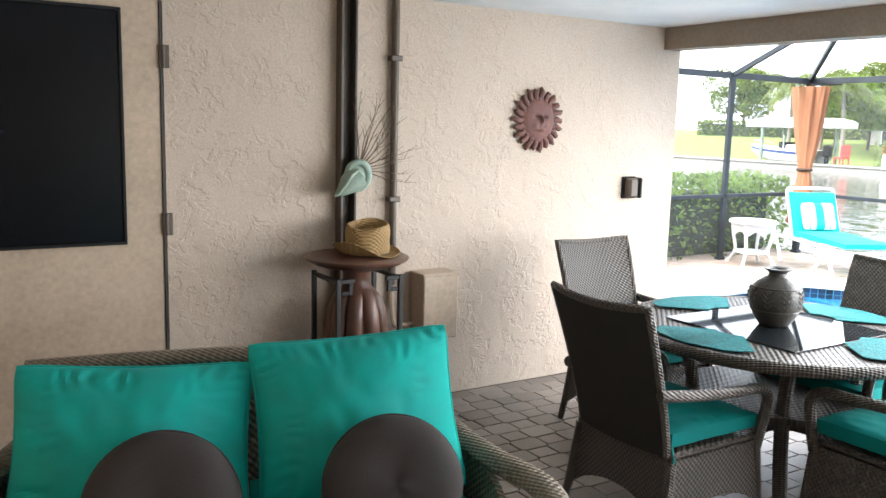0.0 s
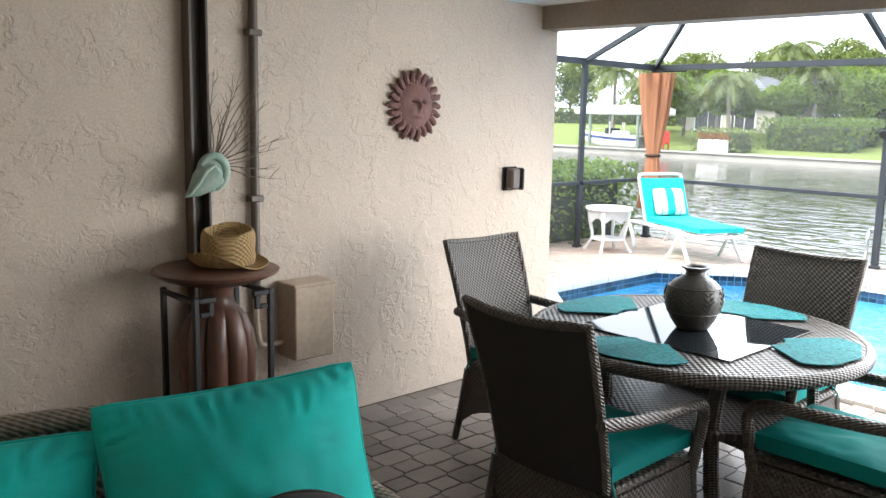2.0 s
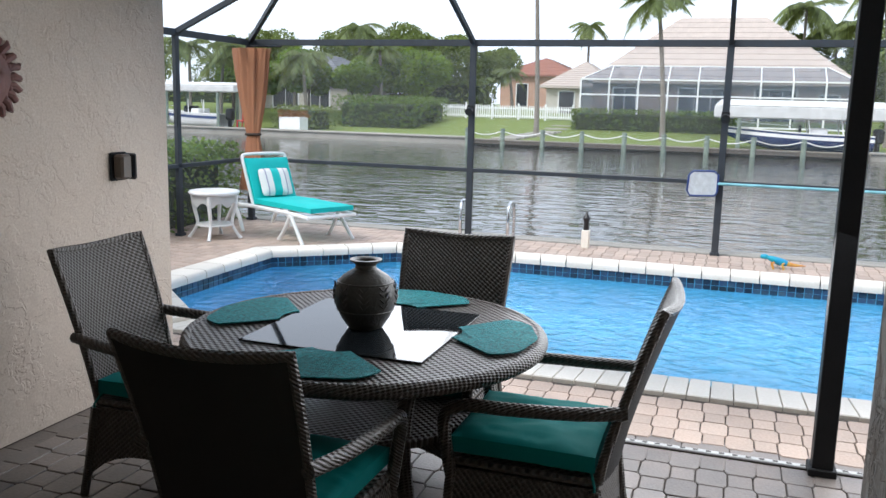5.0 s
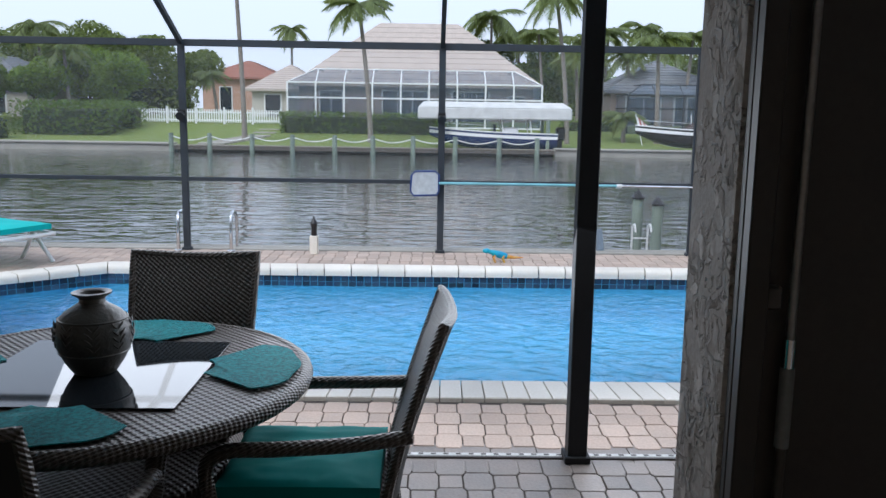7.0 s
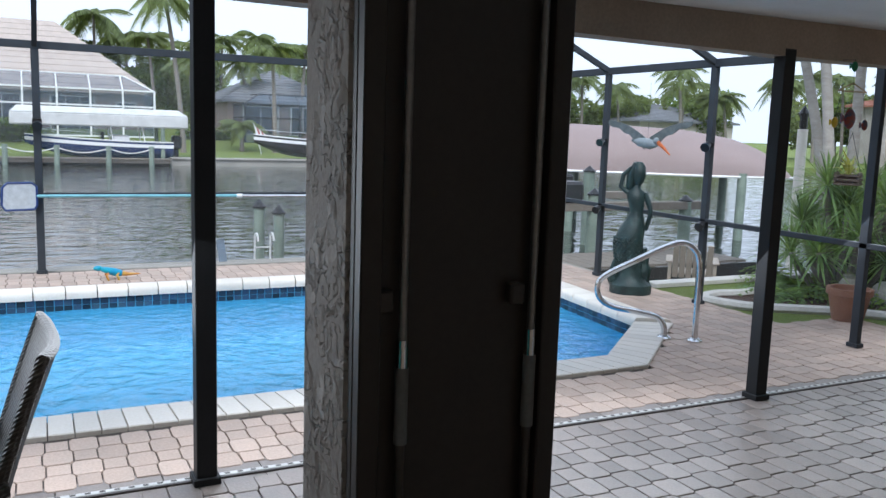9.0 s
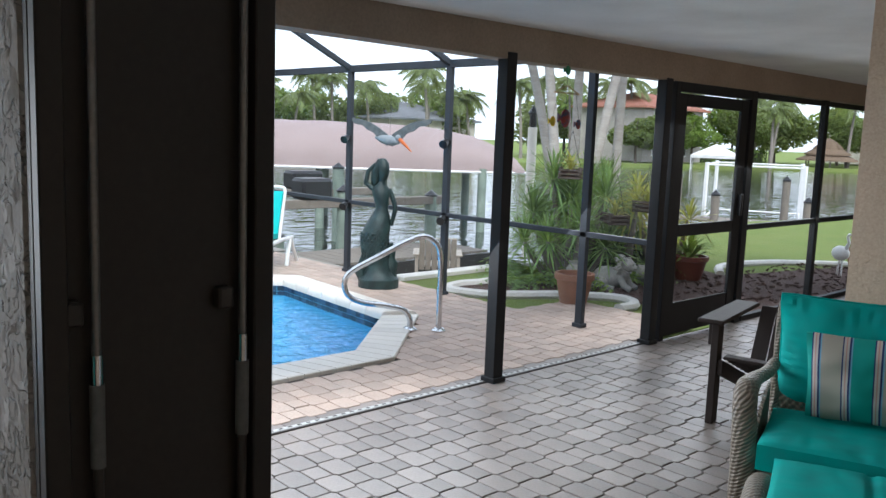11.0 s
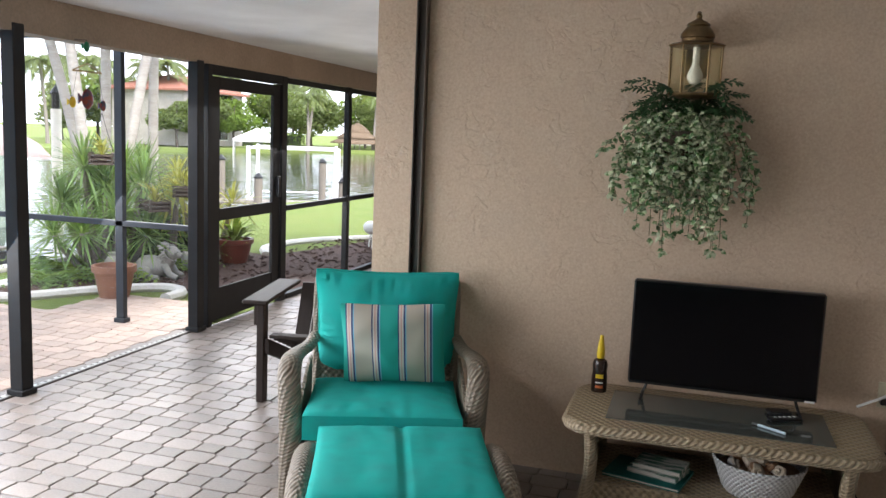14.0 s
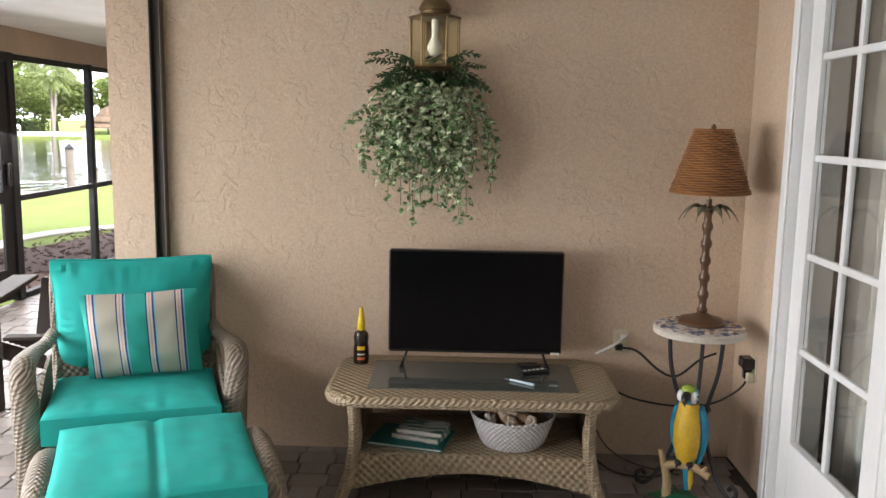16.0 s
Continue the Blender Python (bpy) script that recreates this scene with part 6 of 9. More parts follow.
# french doors in the west wall
fd = thing("french_door", (WEST, -2.385, 0), 0, "white french door with divided glass panes, closed", "door", kind="structure")
for y0, y1 in ((0.0, 0.085), (1.72, 1.805)):
    part("casing", Geo().box(-0.20, y0, 0, 0.014, y1, 2.42, 0.004), WHITE, fd)
    part("casing_bead", Geo().box(0.0142, y0 + (0.055 if y0 == 0 else 0.0), 0, 0.026, y1 - (0.0 if y0 == 0 else 0.055), 2.42, 0.005), WHITE, fd)
part("casing", Geo().box(-0.20, 0.085, 2.355, 0.014, 1.72, 2.42, 0.004), WHITE, fd)
DOOR_GLASS = glass_material("door_glass", (0.90, 0.93, 0.92))
for k in range(2):
    y0, y1 = (0.09, 0.90) if k == 0 else (0.905, 1.715)
    leaf = part("leaf", Geo().box(-0.07, y0, 0.015, -0.026, y0 + 0.11, 2.35, 0.003).box(-0.07, y1 - 0.11, 0.015, -0.026, y1, 2.35, 0.003)
                .box(-0.07, y0 + 0.11, 2.255, -0.026, y1 - 0.11, 2.35, 0.003).box(-0.07, y0 + 0.11, 0.015, -0.026, y1 - 0.11, 0.33, 0.003), WHITE, fd)
    ya, yb = y0 + 0.11, y1 - 0.11
    for c in range(1, 2):
        y = ya + (yb - ya) * c / 2
        part("muntin", Geo().box(-0.058, y - 0.014, 0.33, -0.034, y + 0.014, 2.255, 0.004), WHITE, leaf)
    for r in range(1, 5):
        z = 0.33 + 0.385 * r
        part("muntin", Geo().box(-0.0575, ya, z - 0.014, -0.0345, yb, z + 0.014, 0.004), WHITE, leaf)
    for c in range(2):
        for r in range(5):
            y, z = ya + (yb - ya) * c / 2, 0.33 + 0.385 * r
            gp = part("pane", Geo().box(-0.048, y + 0.012, z + 0.012, -0.044, y + (yb - ya) / 2 - 0.012, z + 0.385 - 0.012), DOOR_GLASS, leaf, smooth=False)
            gp.visible_shadow = False
# closed room box added behind the doors, its dimness put into the colour
ROOM = material("darkened_room_plaster", (0.22, 0.20, 0.18), 0.8, scale=2, grain=30)
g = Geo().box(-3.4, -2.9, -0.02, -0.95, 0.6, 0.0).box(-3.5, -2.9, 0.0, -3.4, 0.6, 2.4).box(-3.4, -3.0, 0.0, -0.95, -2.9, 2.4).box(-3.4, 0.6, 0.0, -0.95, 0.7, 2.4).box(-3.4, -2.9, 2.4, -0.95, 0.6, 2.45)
solid("room_shell", g, ROOM, "plain added room box behind the glass doors, painted dim", "room", kind="structure", smooth=False)
CURTAIN = material("pale_curtain", (0.48, 0.46, 0.42), 0.9, scale=4, grain=200, bump=0.1)
cu = thing("door_drape", (-1.05, -2.37, 0.02), 0, "pale vertical drape hanging behind the door", "curtain")
part("cloth", Geo().grid(lambda u, v: (0.02 * math.sin(u * 26), 0.42 * u, 2.3 * v), 60, 3), CURTAIN, cu)

# adirondack chair beyond the corner
AD_WOOD = material("dark_stained_boards", (0.03, 0.022, 0.019), 0.55, spec=0.25, color2=(0.02, 0.015, 0.013), scale=4, grain=60, bump=0.2, stretch=(6, 1, 1))
ad = thing("adirondack_chair", (2.86, -3.62, 0), 12, "dark brown slatted wooden adirondack chair", "chair")
for sx in (-1, 1):
    part("front_leg", Geo().box(sx * 0.30 - 0.022, 0.28, 0, sx * 0.30 + 0.022, 0.37, 0.60, 0.004), AD_WOOD, ad)
    part("rear_leg", Geo().add([(sx * 0.25, 0.36, 0.30), (sx * 0.25, 0.36, 0.39), (sx * 0.25, -0.45, 0.09), (sx * 0.25, -0.45, 0.0), (sx * 0.275, 0.36, 0.30), (sx * 0.275, 0.36, 0.39), (sx * 0.275, -0.45, 0.09), (sx * 0.275, -0.45, 0.0)], [(0, 1, 2, 3), (7, 6, 5, 4), (0, 4, 5, 1), (1, 5, 6, 2), (2, 6, 7, 3), (3, 7, 4, 0)]), AD_WOOD, ad)
    part("armrest", Geo().box(sx * 0.32 - 0.075, -0.36, 0.605, sx * 0.32 + 0.075, 0.42, 0.63, 0.006), AD_WOOD, ad)
    part("arm_bracket", Geo().box(sx * 0.33 - 0.012, 0.30, 0.47, sx * 0.33 + 0.012, 0.36, 0.60, 0.003), AD_WOOD, ad)
for k in range(6):
    y = 0.33 - k * 0.095
    part("seat_slat", Geo().box(-0.245, y - 0.04, 0.395 - k * 0.035, 0.245, y + 0.04, 0.415 - k * 0.035, 0.004), AD_WOOD, ad)
for k in range(5):
    x = -0.20 + k * 0.10
    h = 0.66 - 0.03 * abs(k - 2)
    part("back_slat", Geo().add([(x - 0.045, -0.20, 0.22), (x + 0.045, -0.20, 0.22), (x + 0.045, -0.42, h), (x - 0.045, -0.42, h), (x - 0.045, -0.225, 0.22), (x + 0.045, -0.225, 0.22), (x + 0.045, -0.445, h), (x - 0.045, -0.445, h)], [(0, 1, 2, 3), (7, 6, 5, 4), (0, 4, 5, 1), (1, 5, 6, 2), (2, 6, 7, 3), (3, 7, 4, 0)]), AD_WOOD, ad)

# ---- on the deck ----
AQUA = material("aqua_sling_fabric", (0.01, 0.48, 0.46), 0.75, color2=(0.01, 0.42, 0.41), scale=4, grain=300, bump=0.1)
def lounger(at, turn, pillow=False):
    t = thing("sun_lounger", at, turn, "white resin sun lounger with an aqua cushion, back raised", "sun lounger", "sun loungers")
    for sx in (-1, 1):
        part("side_rail", Geo().tube([(sx * 0.33, -0.95, 0.31), (sx * 0.33, -0.5, 0.33), (sx * 0.33, 0.3, 0.33), (sx * 0.33, 0.72, 0.31)], 0.024, 8), PLASTIC_WHITE, t)
        part("leg", Geo().tube(arm_path([(sx * 0.36, -0.88, 0.0), (sx * 0.35, -0.78, 0.12), (sx * 0.34, -0.62, 0.31)], 4), 0.022, 8).tube(arm_path([(sx * 0.34, -0.62, 0.31), (sx * 0.35, -0.50, 0.12), (sx * 0.36, -0.40, 0.0)], 4), 0.022, 8), PLASTIC_WHITE, t)
        part("leg", Geo().tube(arm_path([(sx * 0.36, 0.38, 0.0), (sx * 0.35, 0.46, 0.14), (sx * 0.34, 0.60, 0.32)], 4), 0.024, 8).tube(arm_path([(sx * 0.34, 0.60, 0.32), (sx * 0.35, 0.74, 0.14), (sx * 0.36, 0.84, 0.0)], 4), 0.024, 8), PLASTIC_WHITE, t)
        part("back_rail", Geo().tube([(sx * 0.31, 0.22, 0.34), (sx * 0.31, 0.455, 0.89)], 0.02, 8), PLASTIC_WHITE, t)
    part("back_top", Geo().tube(arm_path([(-0.31, 0.455, 0.89), (-0.27, 0.47, 0.935), (0, 0.475, 0.94), (0.27, 0.47, 0.935), (0.31, 0.455, 0.89)], 4), 0.02, 8), PLASTIC_WHITE, t)
    part("foot_bar", Geo().tube([(-0.33, -0.95, 0.31), (0.33, -0.95, 0.31)], 0.022, 8), PLASTIC_WHITE, t)
    part("seat_cushion", pillow_geo(0.60, 1.18, 0.09, 14, 0.3, seed=70, edge=0.6), AQUA, t, "aqua seat cushion", at=pose(0, -0.37, 0.345))
    part("back_cushion", pillow_geo(0.60, 0.58, 0.09, 14, 0.3, seed=71, edge=0.6), AQUA, t, "aqua back cushion", at=pose(0, 0.355, 0.60, 66.8))
    if pillow:
        part("pillow", pillow_geo(0.44, 0.36, 0.10, 14, 0.9, seed=72, edge=0.1), PILLOW_STRIPE, t, "white and aqua striped pillow", at=pose(0, 0.25, 0.59, 66.8))
    return t

PILLOW_STRIPE = bpy.data.materials.new("white_aqua_stripe")
PILLOW_STRIPE.use_nodes = True
pn_, pl_ = PILLOW_STRIPE.node_tree.nodes, PILLOW_STRIPE.node_tree.links
ptc, pse, pra = pn_.new("ShaderNodeTexCoord"), pn_.new("ShaderNodeSeparateXYZ"), pn_.new("ShaderNodeValToRGB")
pl_.new(ptc.outputs["Generated"], pse.inputs[0])
pl_.new(pse.outputs[0], pra.inputs[0])
pl_.new(pra.outputs[0], pn_["Principled BSDF"].inputs["Base Color"])
pn_["Principled BSDF"].inputs["Roughness"].default_value = 0.8
pra.color_ramp.interpolation = "CONSTANT"
pel = pra.color_ramp.elements
for i, (p, c) in enumerate(((0.0, (0.72, 0.72, 0.70, 1)), (0.16, (0.35, 0.33, 0.42, 1)), (0.2, (0.72, 0.72, 0.70, 1)), (0.36, (0.02, 0.46, 0.44, 1)), (0.62, (0.72, 0.72, 0.70, 1)), (0.78, (0.35, 0.33, 0.42, 1)), (0.82, (0.72, 0.72, 0.70, 1)))):
    e = pel[i] if i < 2 else pel.new(p)
    e.position, e.color = p, c
lounger((9.48, 6.22, 0), -27, True)
lounger((9.22, -3.67, 0), 222)

wt = thing("patio_side_table", (8.78, 6.75, 0), 0, "white resin wicker side table with curved legs and scalloped apron", "table")
part("tabletop", Geo().lathe([(0.27, 0.515), (0.285, 0.52), (0.29, 0.54), (0.28, 0.555), (0.0, 0.558)], 36), PLASTIC_WHITE, wt)
part("apron", panel(lambda u, v: (0.25 * math.cos(2 * math.pi * u), 0.25 * math.sin(2 * math.pi * u), 0.515 - (0.085 + 0.06 * math.cos(8 * math.pi * u + 1.4) ** 2) * (1 - v)), 49, 4, 0.006, (0, 0, 0.3)), PLASTIC_WHITE, wt)
part("shelf", Geo().lathe([(0.20, 0.15), (0.215, 0.155), (0.215, 0.17), (0.0, 0.175)], 28), PLASTIC_WHITE, wt)
for k in range(4):
    a = radians(20 + 90 * k)
    part("leg", Geo().tube(arm_path([(r * math.cos(a), r * math.sin(a), z) for r, z in ((0.30, 0.0), (0.25, 0.07), (0.20, 0.18), (0.235, 0.36), (0.25, 0.51))], 4), [0.024, 0.022, 0.020, 0.019, 0.018, 0.018, 0.018, 0.018, 0.019, 0.020, 0.021, 0.022, 0.023, 0.024, 0.025, 0.026, 0.026], 8), PLASTIC_WHITE, wt)

DRAPE = material("rust_orange_drape", (0.36, 0.16, 0.08), 0.8, color2=(0.25, 0.10, 0.05), scale=3, grain=260, bump=0.1, stretch=(3, 3, 0.3))
dp = thing("corner_drape", (10.18, 7.08, 0), 0, "rust orange outdoor drape tied at the cage corner", "curtain")
def drape(u, v):
    z = 0.42 + 1.83 * v
    w = 0.085 + 0.16 * max(0, (z - 1.15) / 1.1) ** 0.8 if z > 1.15 else 0.085 + 0.10 * ((1.15 - z) / 0.73)
    a = 2 * math.pi * u
    k = 1 + (0.13 * math.sin(9 * a + 2 * v) + 0.07 * math.sin(17 * a - 3 * v)) * min(1, 0.4 + abs(z - 1.15))
    return (-0.3 * 0 + w * 0.55 * k * math.cos(a), w * k * math.sin(a), z)
part("cloth", Geo().grid(drape, 96, 24, True), DRAPE, dp)
part("tie_back", Geo().tube([(0.06 * math.cos(a * math.pi / 12), 0.10 * math.sin(a * math.pi / 12), 1.15) for a in range(25)], 0.02, 6, False), material("dark_tie", (0.05, 0.03, 0.02), 0.8, scale=9), dp)
part("rod", Geo().tube([(0.02, -0.42, 2.275), (0.02, 0.08, 2.275)], 0.012, 8), BRONZE, dp)

for y in (4.2, 3.6):
    ld = thing("dock_ladder_rail", (10.2, y, 0), 0, "bright steel ladder handrail at the deck edge", "ladder rail", "dock ladder rails")
    part("tube", Geo().tube(arm_path([(0, 0, 0.01), (0.0, 0, 0.30), (0.05, 0, 0.42), (0.14, 0, 0.44), (0.26, 0, 0.40), (0.30, 0, 0.25), (0.30, 0, -0.7)], 5), 0.02, 10), CHROME, ld)
    part("base_flange", Geo().lathe([(0.05, 0.0), (0.05, 0.012), (0.03, 0.02)], 16), CHROME, ld)

lpst = thing("path_light", (10.1, 2.64, 0), 0, "small black lantern on a tan post", "lamp")
part("post", Geo().box(-0.045, -0.045, 0, 0.045, 0.045, 0.21, 0.006), COPING, lpst)
part("lantern", Geo().lathe([(0.03, 0.21), (0.035, 0.22), (0.03, 0.30), (0.042, 0.34), (0.05, 0.35), (0.02, 0.39), (0.008, 0.43), (0.0, 0.44)], 8), BLACK, lpst)

LIZ_B = material("lizard_blue", (0.02, 0.22, 0.50), 0.35, scale=14, color2=(0.02, 0.4, 0.45), grain=60)
LIZ_Y = material("lizard_yellow", (0.55, 0.45, 0.08), 0.35, scale=14, color2=(0.6, 0.12, 0.03), grain=60)
lz = thing("lizard_figurine", (9.74, 0.52, 0.0), 0, "painted blue and yellow lizard figurine on the deck", "figurine")
part("body", Geo().tube([(0, 0.17, 0.115), (0, 0.11, 0.10), (0, 0.03, 0.075), (0, -0.04, 0.06)], [0.018, 0.032, 0.042, 0.03], 10), LIZ_B, lz)
part("head", Geo().ball((0, 0.185, 0.12), 0.035, 10, 8, (0.8, 1.3, 0.8)), LIZ_B, lz)
part("tail", Geo().tube([(0, -0.03, 0.06), (0.02, -0.12, 0.045), (0.0, -0.22, 0.05)], [0.028, 0.016, 0.004], 8), LIZ_Y, lz, "yellow tail")
for sx in (-1, 1):
    for y in (0.09, -0.01):
        part("leg", Geo().tube([(sx * 0.02, y, 0.07), (sx * 0.05, y + 0.02, 0.05), (sx * 0.05, y, 0.0)], 0.012, 6), LIZ_Y, lz)

nt = thing("pool_skimmer", (10.2, 0, 0), 0, "blue-framed pool skimmer net on a long pole", "pool net")
hoop = [(0, y, z) for y, z in ((1.26, 0.68), (1.52, 0.67), (1.555, 0.72), (1.545, 0.90), (1.50, 0.945), (1.28, 0.95), (1.235, 0.91), (1.235, 0.72), (1.26, 0.68))]
part("hoop", Geo().tube(hoop, 0.012, 8, False), material("navy_plastic", (0.02, 0.05, 0.20), 0.4, scale=9), nt)
part("net", Geo().add([(0.004, y, z) for _, y, z in hoop[:-1]] + [(-0.004, y, z) for _, y, z in hoop[:-1]], [tuple(range(8)), tuple(reversed(range(8, 16)))]), material("pale_mesh", (0.55, 0.58, 0.60), 0.8, scale=20, grain=200, bump=0.4), nt, "pale fine mesh")
part("pole", Geo().tube([(0, 1.235, 0.815), (0, -0.8, 0.81)], 0.016, 8), material("aqua_pole", (0.25, 0.55, 0.62), 0.3, 0.4, scale=6), nt)
part("pole_end", Geo().tube([(0, -0.84, 0.81), (0, -2.9, 0.80)], 0.013, 8), CHROME, nt)
part("pole_joint", Geo().tube([(0, -0.79, 0.81), (0, -0.85, 0.81)], 0.022, 8), PLASTIC_WHITE, nt)
for y in (1.13, -1.62):
    part("hook", Geo().tube([(0.045, y, 0.86), (0.0, y, 0.85), (0.0, y, 0.79), (-0.025, y, 0.80)], 0.006, 6), IRON, nt)

gr = thing("pool_grab_rail", (5.705, -3.45, 0), 47, "bright steel figure-four grab rail beside the pool", "grab rail")
part("tube", Geo().tube(arm_path([(0, 0, 0.01), (0, 0, 0.30), (0, 0, 0.58), (0.03, 0, 0.72), (0.13, 0, 0.79), (0.26, 0, 0.755), (0.50, 0, 0.62), (0.72, 0, 0.49), (0.79, 0, 0.40), (0.77, 0, 0.29), (0.66, 0, 0.225), (0.45, 0, 0.20), (0.30, 0, 0.17), (0.245, 0, 0.10), (0.24, 0, 0.01)], 6), 0.024, 12), CHROME, gr)
for s in (0.0, 0.24):
    part("flange", Geo().lathe([(0.06, 0.0), (0.06, 0.012), (0.035, 0.03)], 20, pose(s, 0, 0)), CHROME, gr)

# bronze-green statue
VERDI = material("verdigris_bronze", (0.010, 0.018, 0.019), 0.38, spec=0.4, color2=(0.032, 0.062, 0.060), scale=9, grain=60, bump=0.7, depth=0.01)
g = Geo()
secs = [(0.0, 0.0, 0.215, 0.20), (0.0, 0.09, 0.21, 0.20), (0.0, 0.125, 0.17, 0.16), (-0.01, 0.20, 0.125, 0.13), (-0.03, 0.32, 0.125, 0.13), (-0.05, 0.44, 0.145, 0.14), (-0.045, 0.56, 0.15, 0.14), (-0.02, 0.66, 0.135, 0.125), (0.005, 0.76, 0.098, 0.09), (0.015, 0.84, 0.066, 0.062), (0.01, 0.92, 0.078, 0.07), (0.0, 0.99, 0.09, 0.075), (-0.005, 1.05, 0.09, 0.055), (0.0, 1.085, 0.045, 0.04), (0.01, 1.12, 0.034, 0.034), (0.02, 1.16, 0.05, 0.056), (0.025, 1.23, 0.064, 0.072), (0.02, 1.31, 0.06, 0.064), (0.01, 1.36, 0.03, 0.03)]
v = []
for cx, z, rx, ry in secs:
    for k in range(24):
        a = 2 * math.pi * k / 24
        w = 1 + 0.06 * noise.noise(Vector((math.cos(a) * 2, math.sin(a) * 2, z * 6)))
        v.append((cx + rx * w * math.cos(a), ry * w * math.sin(a), z))
g.add(v, [(i * 24 + k, i * 24 + (k + 1) % 24, (i + 1) * 24 + (k + 1) % 24, (i + 1) * 24 + k) for i in range(len(secs) - 1) for k in range(24)] + [tuple(reversed(range(24))), tuple(range((len(secs) - 1) * 24, len(secs) * 24))])
g.tube(arm_path([(0.085, 0.0, 1.04), (0.135, -0.01, 0.93), (0.155, -0.02, 0.84), (0.135, -0.01, 0.74), (0.12, 0.0, 0.66)], 3), [0.03 - 0.0008 * k for k in range(13)], 9)
g.tube([(-0.085, 0.0, 1.04), (-0.16, 0.01, 1.10), (-0.14, 0.01, 1.22), (-0.06, 0.0, 1.30)], [0.028, 0.026, 0.023, 0.022], 8)
g.tube([(0.0, 0.0, 1.34), (-0.055, 0.02, 1.22), (-0.06, 0.04, 1.10), (-0.035, 0.06, 0.95)], [0.045, 0.055, 0.05, 0.015], 10)
g.ball((0.04, 0.065, 0.97), 0.034, 8, 6).ball((-0.03, 0.065, 0.97), 0.034, 8, 6)
g.tube(arm_path([(0.10, 0.03, 0.06), (0.12, 0.05, 0.20), (0.11, 0.05, 0.34), (0.10, 0.04, 0.47)], 3), [0.095 - 0.005 * k + 0.012 * math.sin(2.1 * k) for k in range(10)], 10)
g.tube([(-0.12, 0.05, 0.06), (-0.20, 0.02, 0.16), (-0.17, 0.0, 0.34)], [0.09, 0.06, 0.02], 8)
for row in range(11):
    for k in range(18):
        a = 2 * math.pi * (k + 0.5 * (row % 2)) / 18
        z = 0.24 + row * 0.033
        r = 0.108 + 0.034 * math.sin(math.pi * (z - 0.18) / 0.62)
        g.ball((-0.04 + 0.012 * math.sin(9 * z) + r * math.cos(a), r * 0.95 * math.sin(a), z), 0.017, 6, 4, (1, 1, 1.1))
solid("statue", g, VERDI, "dark verdigris bronze mermaid statue on the pool deck", "statue", at=pose(7.58, -4.30, 0, 0, 0, 230))

# hanging bird and fish mobile
BIRD_W = material("bird_pale_paint", (0.30, 0.34, 0.36), 0.6, scale=10, grain=60)
BIRD_D = material("bird_dark_paint", (0.07, 0.085, 0.09), 0.6, scale=14, color2=(0.15, 0.17, 0.17), grain=60)
bd = thing("hanging_pelican", (7.6, -4.42, 1.56), 0, "painted wooden pelican hanging with wings spread", "hanging decoration")
bd.scale = (0.8, 0.8, 0.8)
part("body", Geo().tube([(0.30, 0, 0.02), (0.15, 0, 0.0), (-0.05, 0, -0.02), (-0.18, 0, -0.03)], [0.02, 0.06, 0.07, 0.03], 10), BIRD_W, bd)
part("head", Geo().ball((-0.17, 0, 0.02), 0.045, 10, 8), BIRD_W, bd)
part("beak", Geo().tube([(-0.19, 0, 0.01), (-0.32, 0, -0.07), (-0.44, 0, -0.15)], [0.026, 0.02, 0.005], 8), ORANGE, bd, "orange beak")
for sg in (-1, 1):
    def wing(u, v, sg=sg):
        s = v
        return (sg * (0.05 + 0.66 * s) + 0.0, 0.22 * s * sg * 0.4, 0.03 + 0.23 * s + 0.05 * math.sin(math.pi * s) - (u - 0.2) * 0.16 * (1 - 0.65 * s) + 0.012 * math.sin(20 * s) * u)
    part("wing", panel(wing, 6, 14, 0.012, (0, 1, 0)), BIRD_D, bd)
part("cord", Geo().tube([(0, 0, 0.05), (0.15, -0.12, EAVE - 1.56)], 0.002, 4), IRON, bd)

fm = thing("fish_mobile", (4.30, -3.23, 1.93), 0, "painted wooden fish mobile hanging from the beam", "mobile")
part("hanger", Geo().tube([(0, -0.13, 0), (0, 0.13, 0)], 0.005, 6).tube([(0, -0.13, 0), (0, 0, 0.05)], 0.004, 6).tube([(0, 0.13, 0), (0, 0, 0.05)], 0.004, 6), P_TWIG, fm)
part("cord", Geo().tube([(0, 0, 0.05), (0, 0, 0.19), (0.09, 0.0, 0.195)], 0.002, 4), IRON, fm)
FISH_R = material("fish_red_stripes", (0.22, 0.03, 0.02), 0.4, color2=(0.02, 0.05, 0.10), scale=30, grain=60, contrast=0.2)
for y, z, s, m in ((0.0, -0.165, 0.062, FISH_R), (0.13, -0.19, 0.034, YELLOW), (-0.14, -0.20, 0.034, FISH_R), (0.0, 0.150, 0.032, P_GRN)):
    f = part("fish", Geo().ball((0, y, z), s, 12, 8, (0.3, 0.8, 1.0)).add([(0, y + 0.6 * s, z), (0.006, y + 1.3 * s, z + 0.5 * s), (0.006, y + 1.3 * s, z - 0.5 * s), (-0.006, y + 1.3 * s, z + 0.5 * s), (-0.006, y + 1.3 * s, z - 0.5 * s)], [(0, 1, 2), (0, 4, 3), (1, 3, 4, 2)]), m, fm)
    part("thread", Geo().tube([(0, y * 0.7, -0.002), (0, y, z + s)], 0.0015, 4), IRON, f)
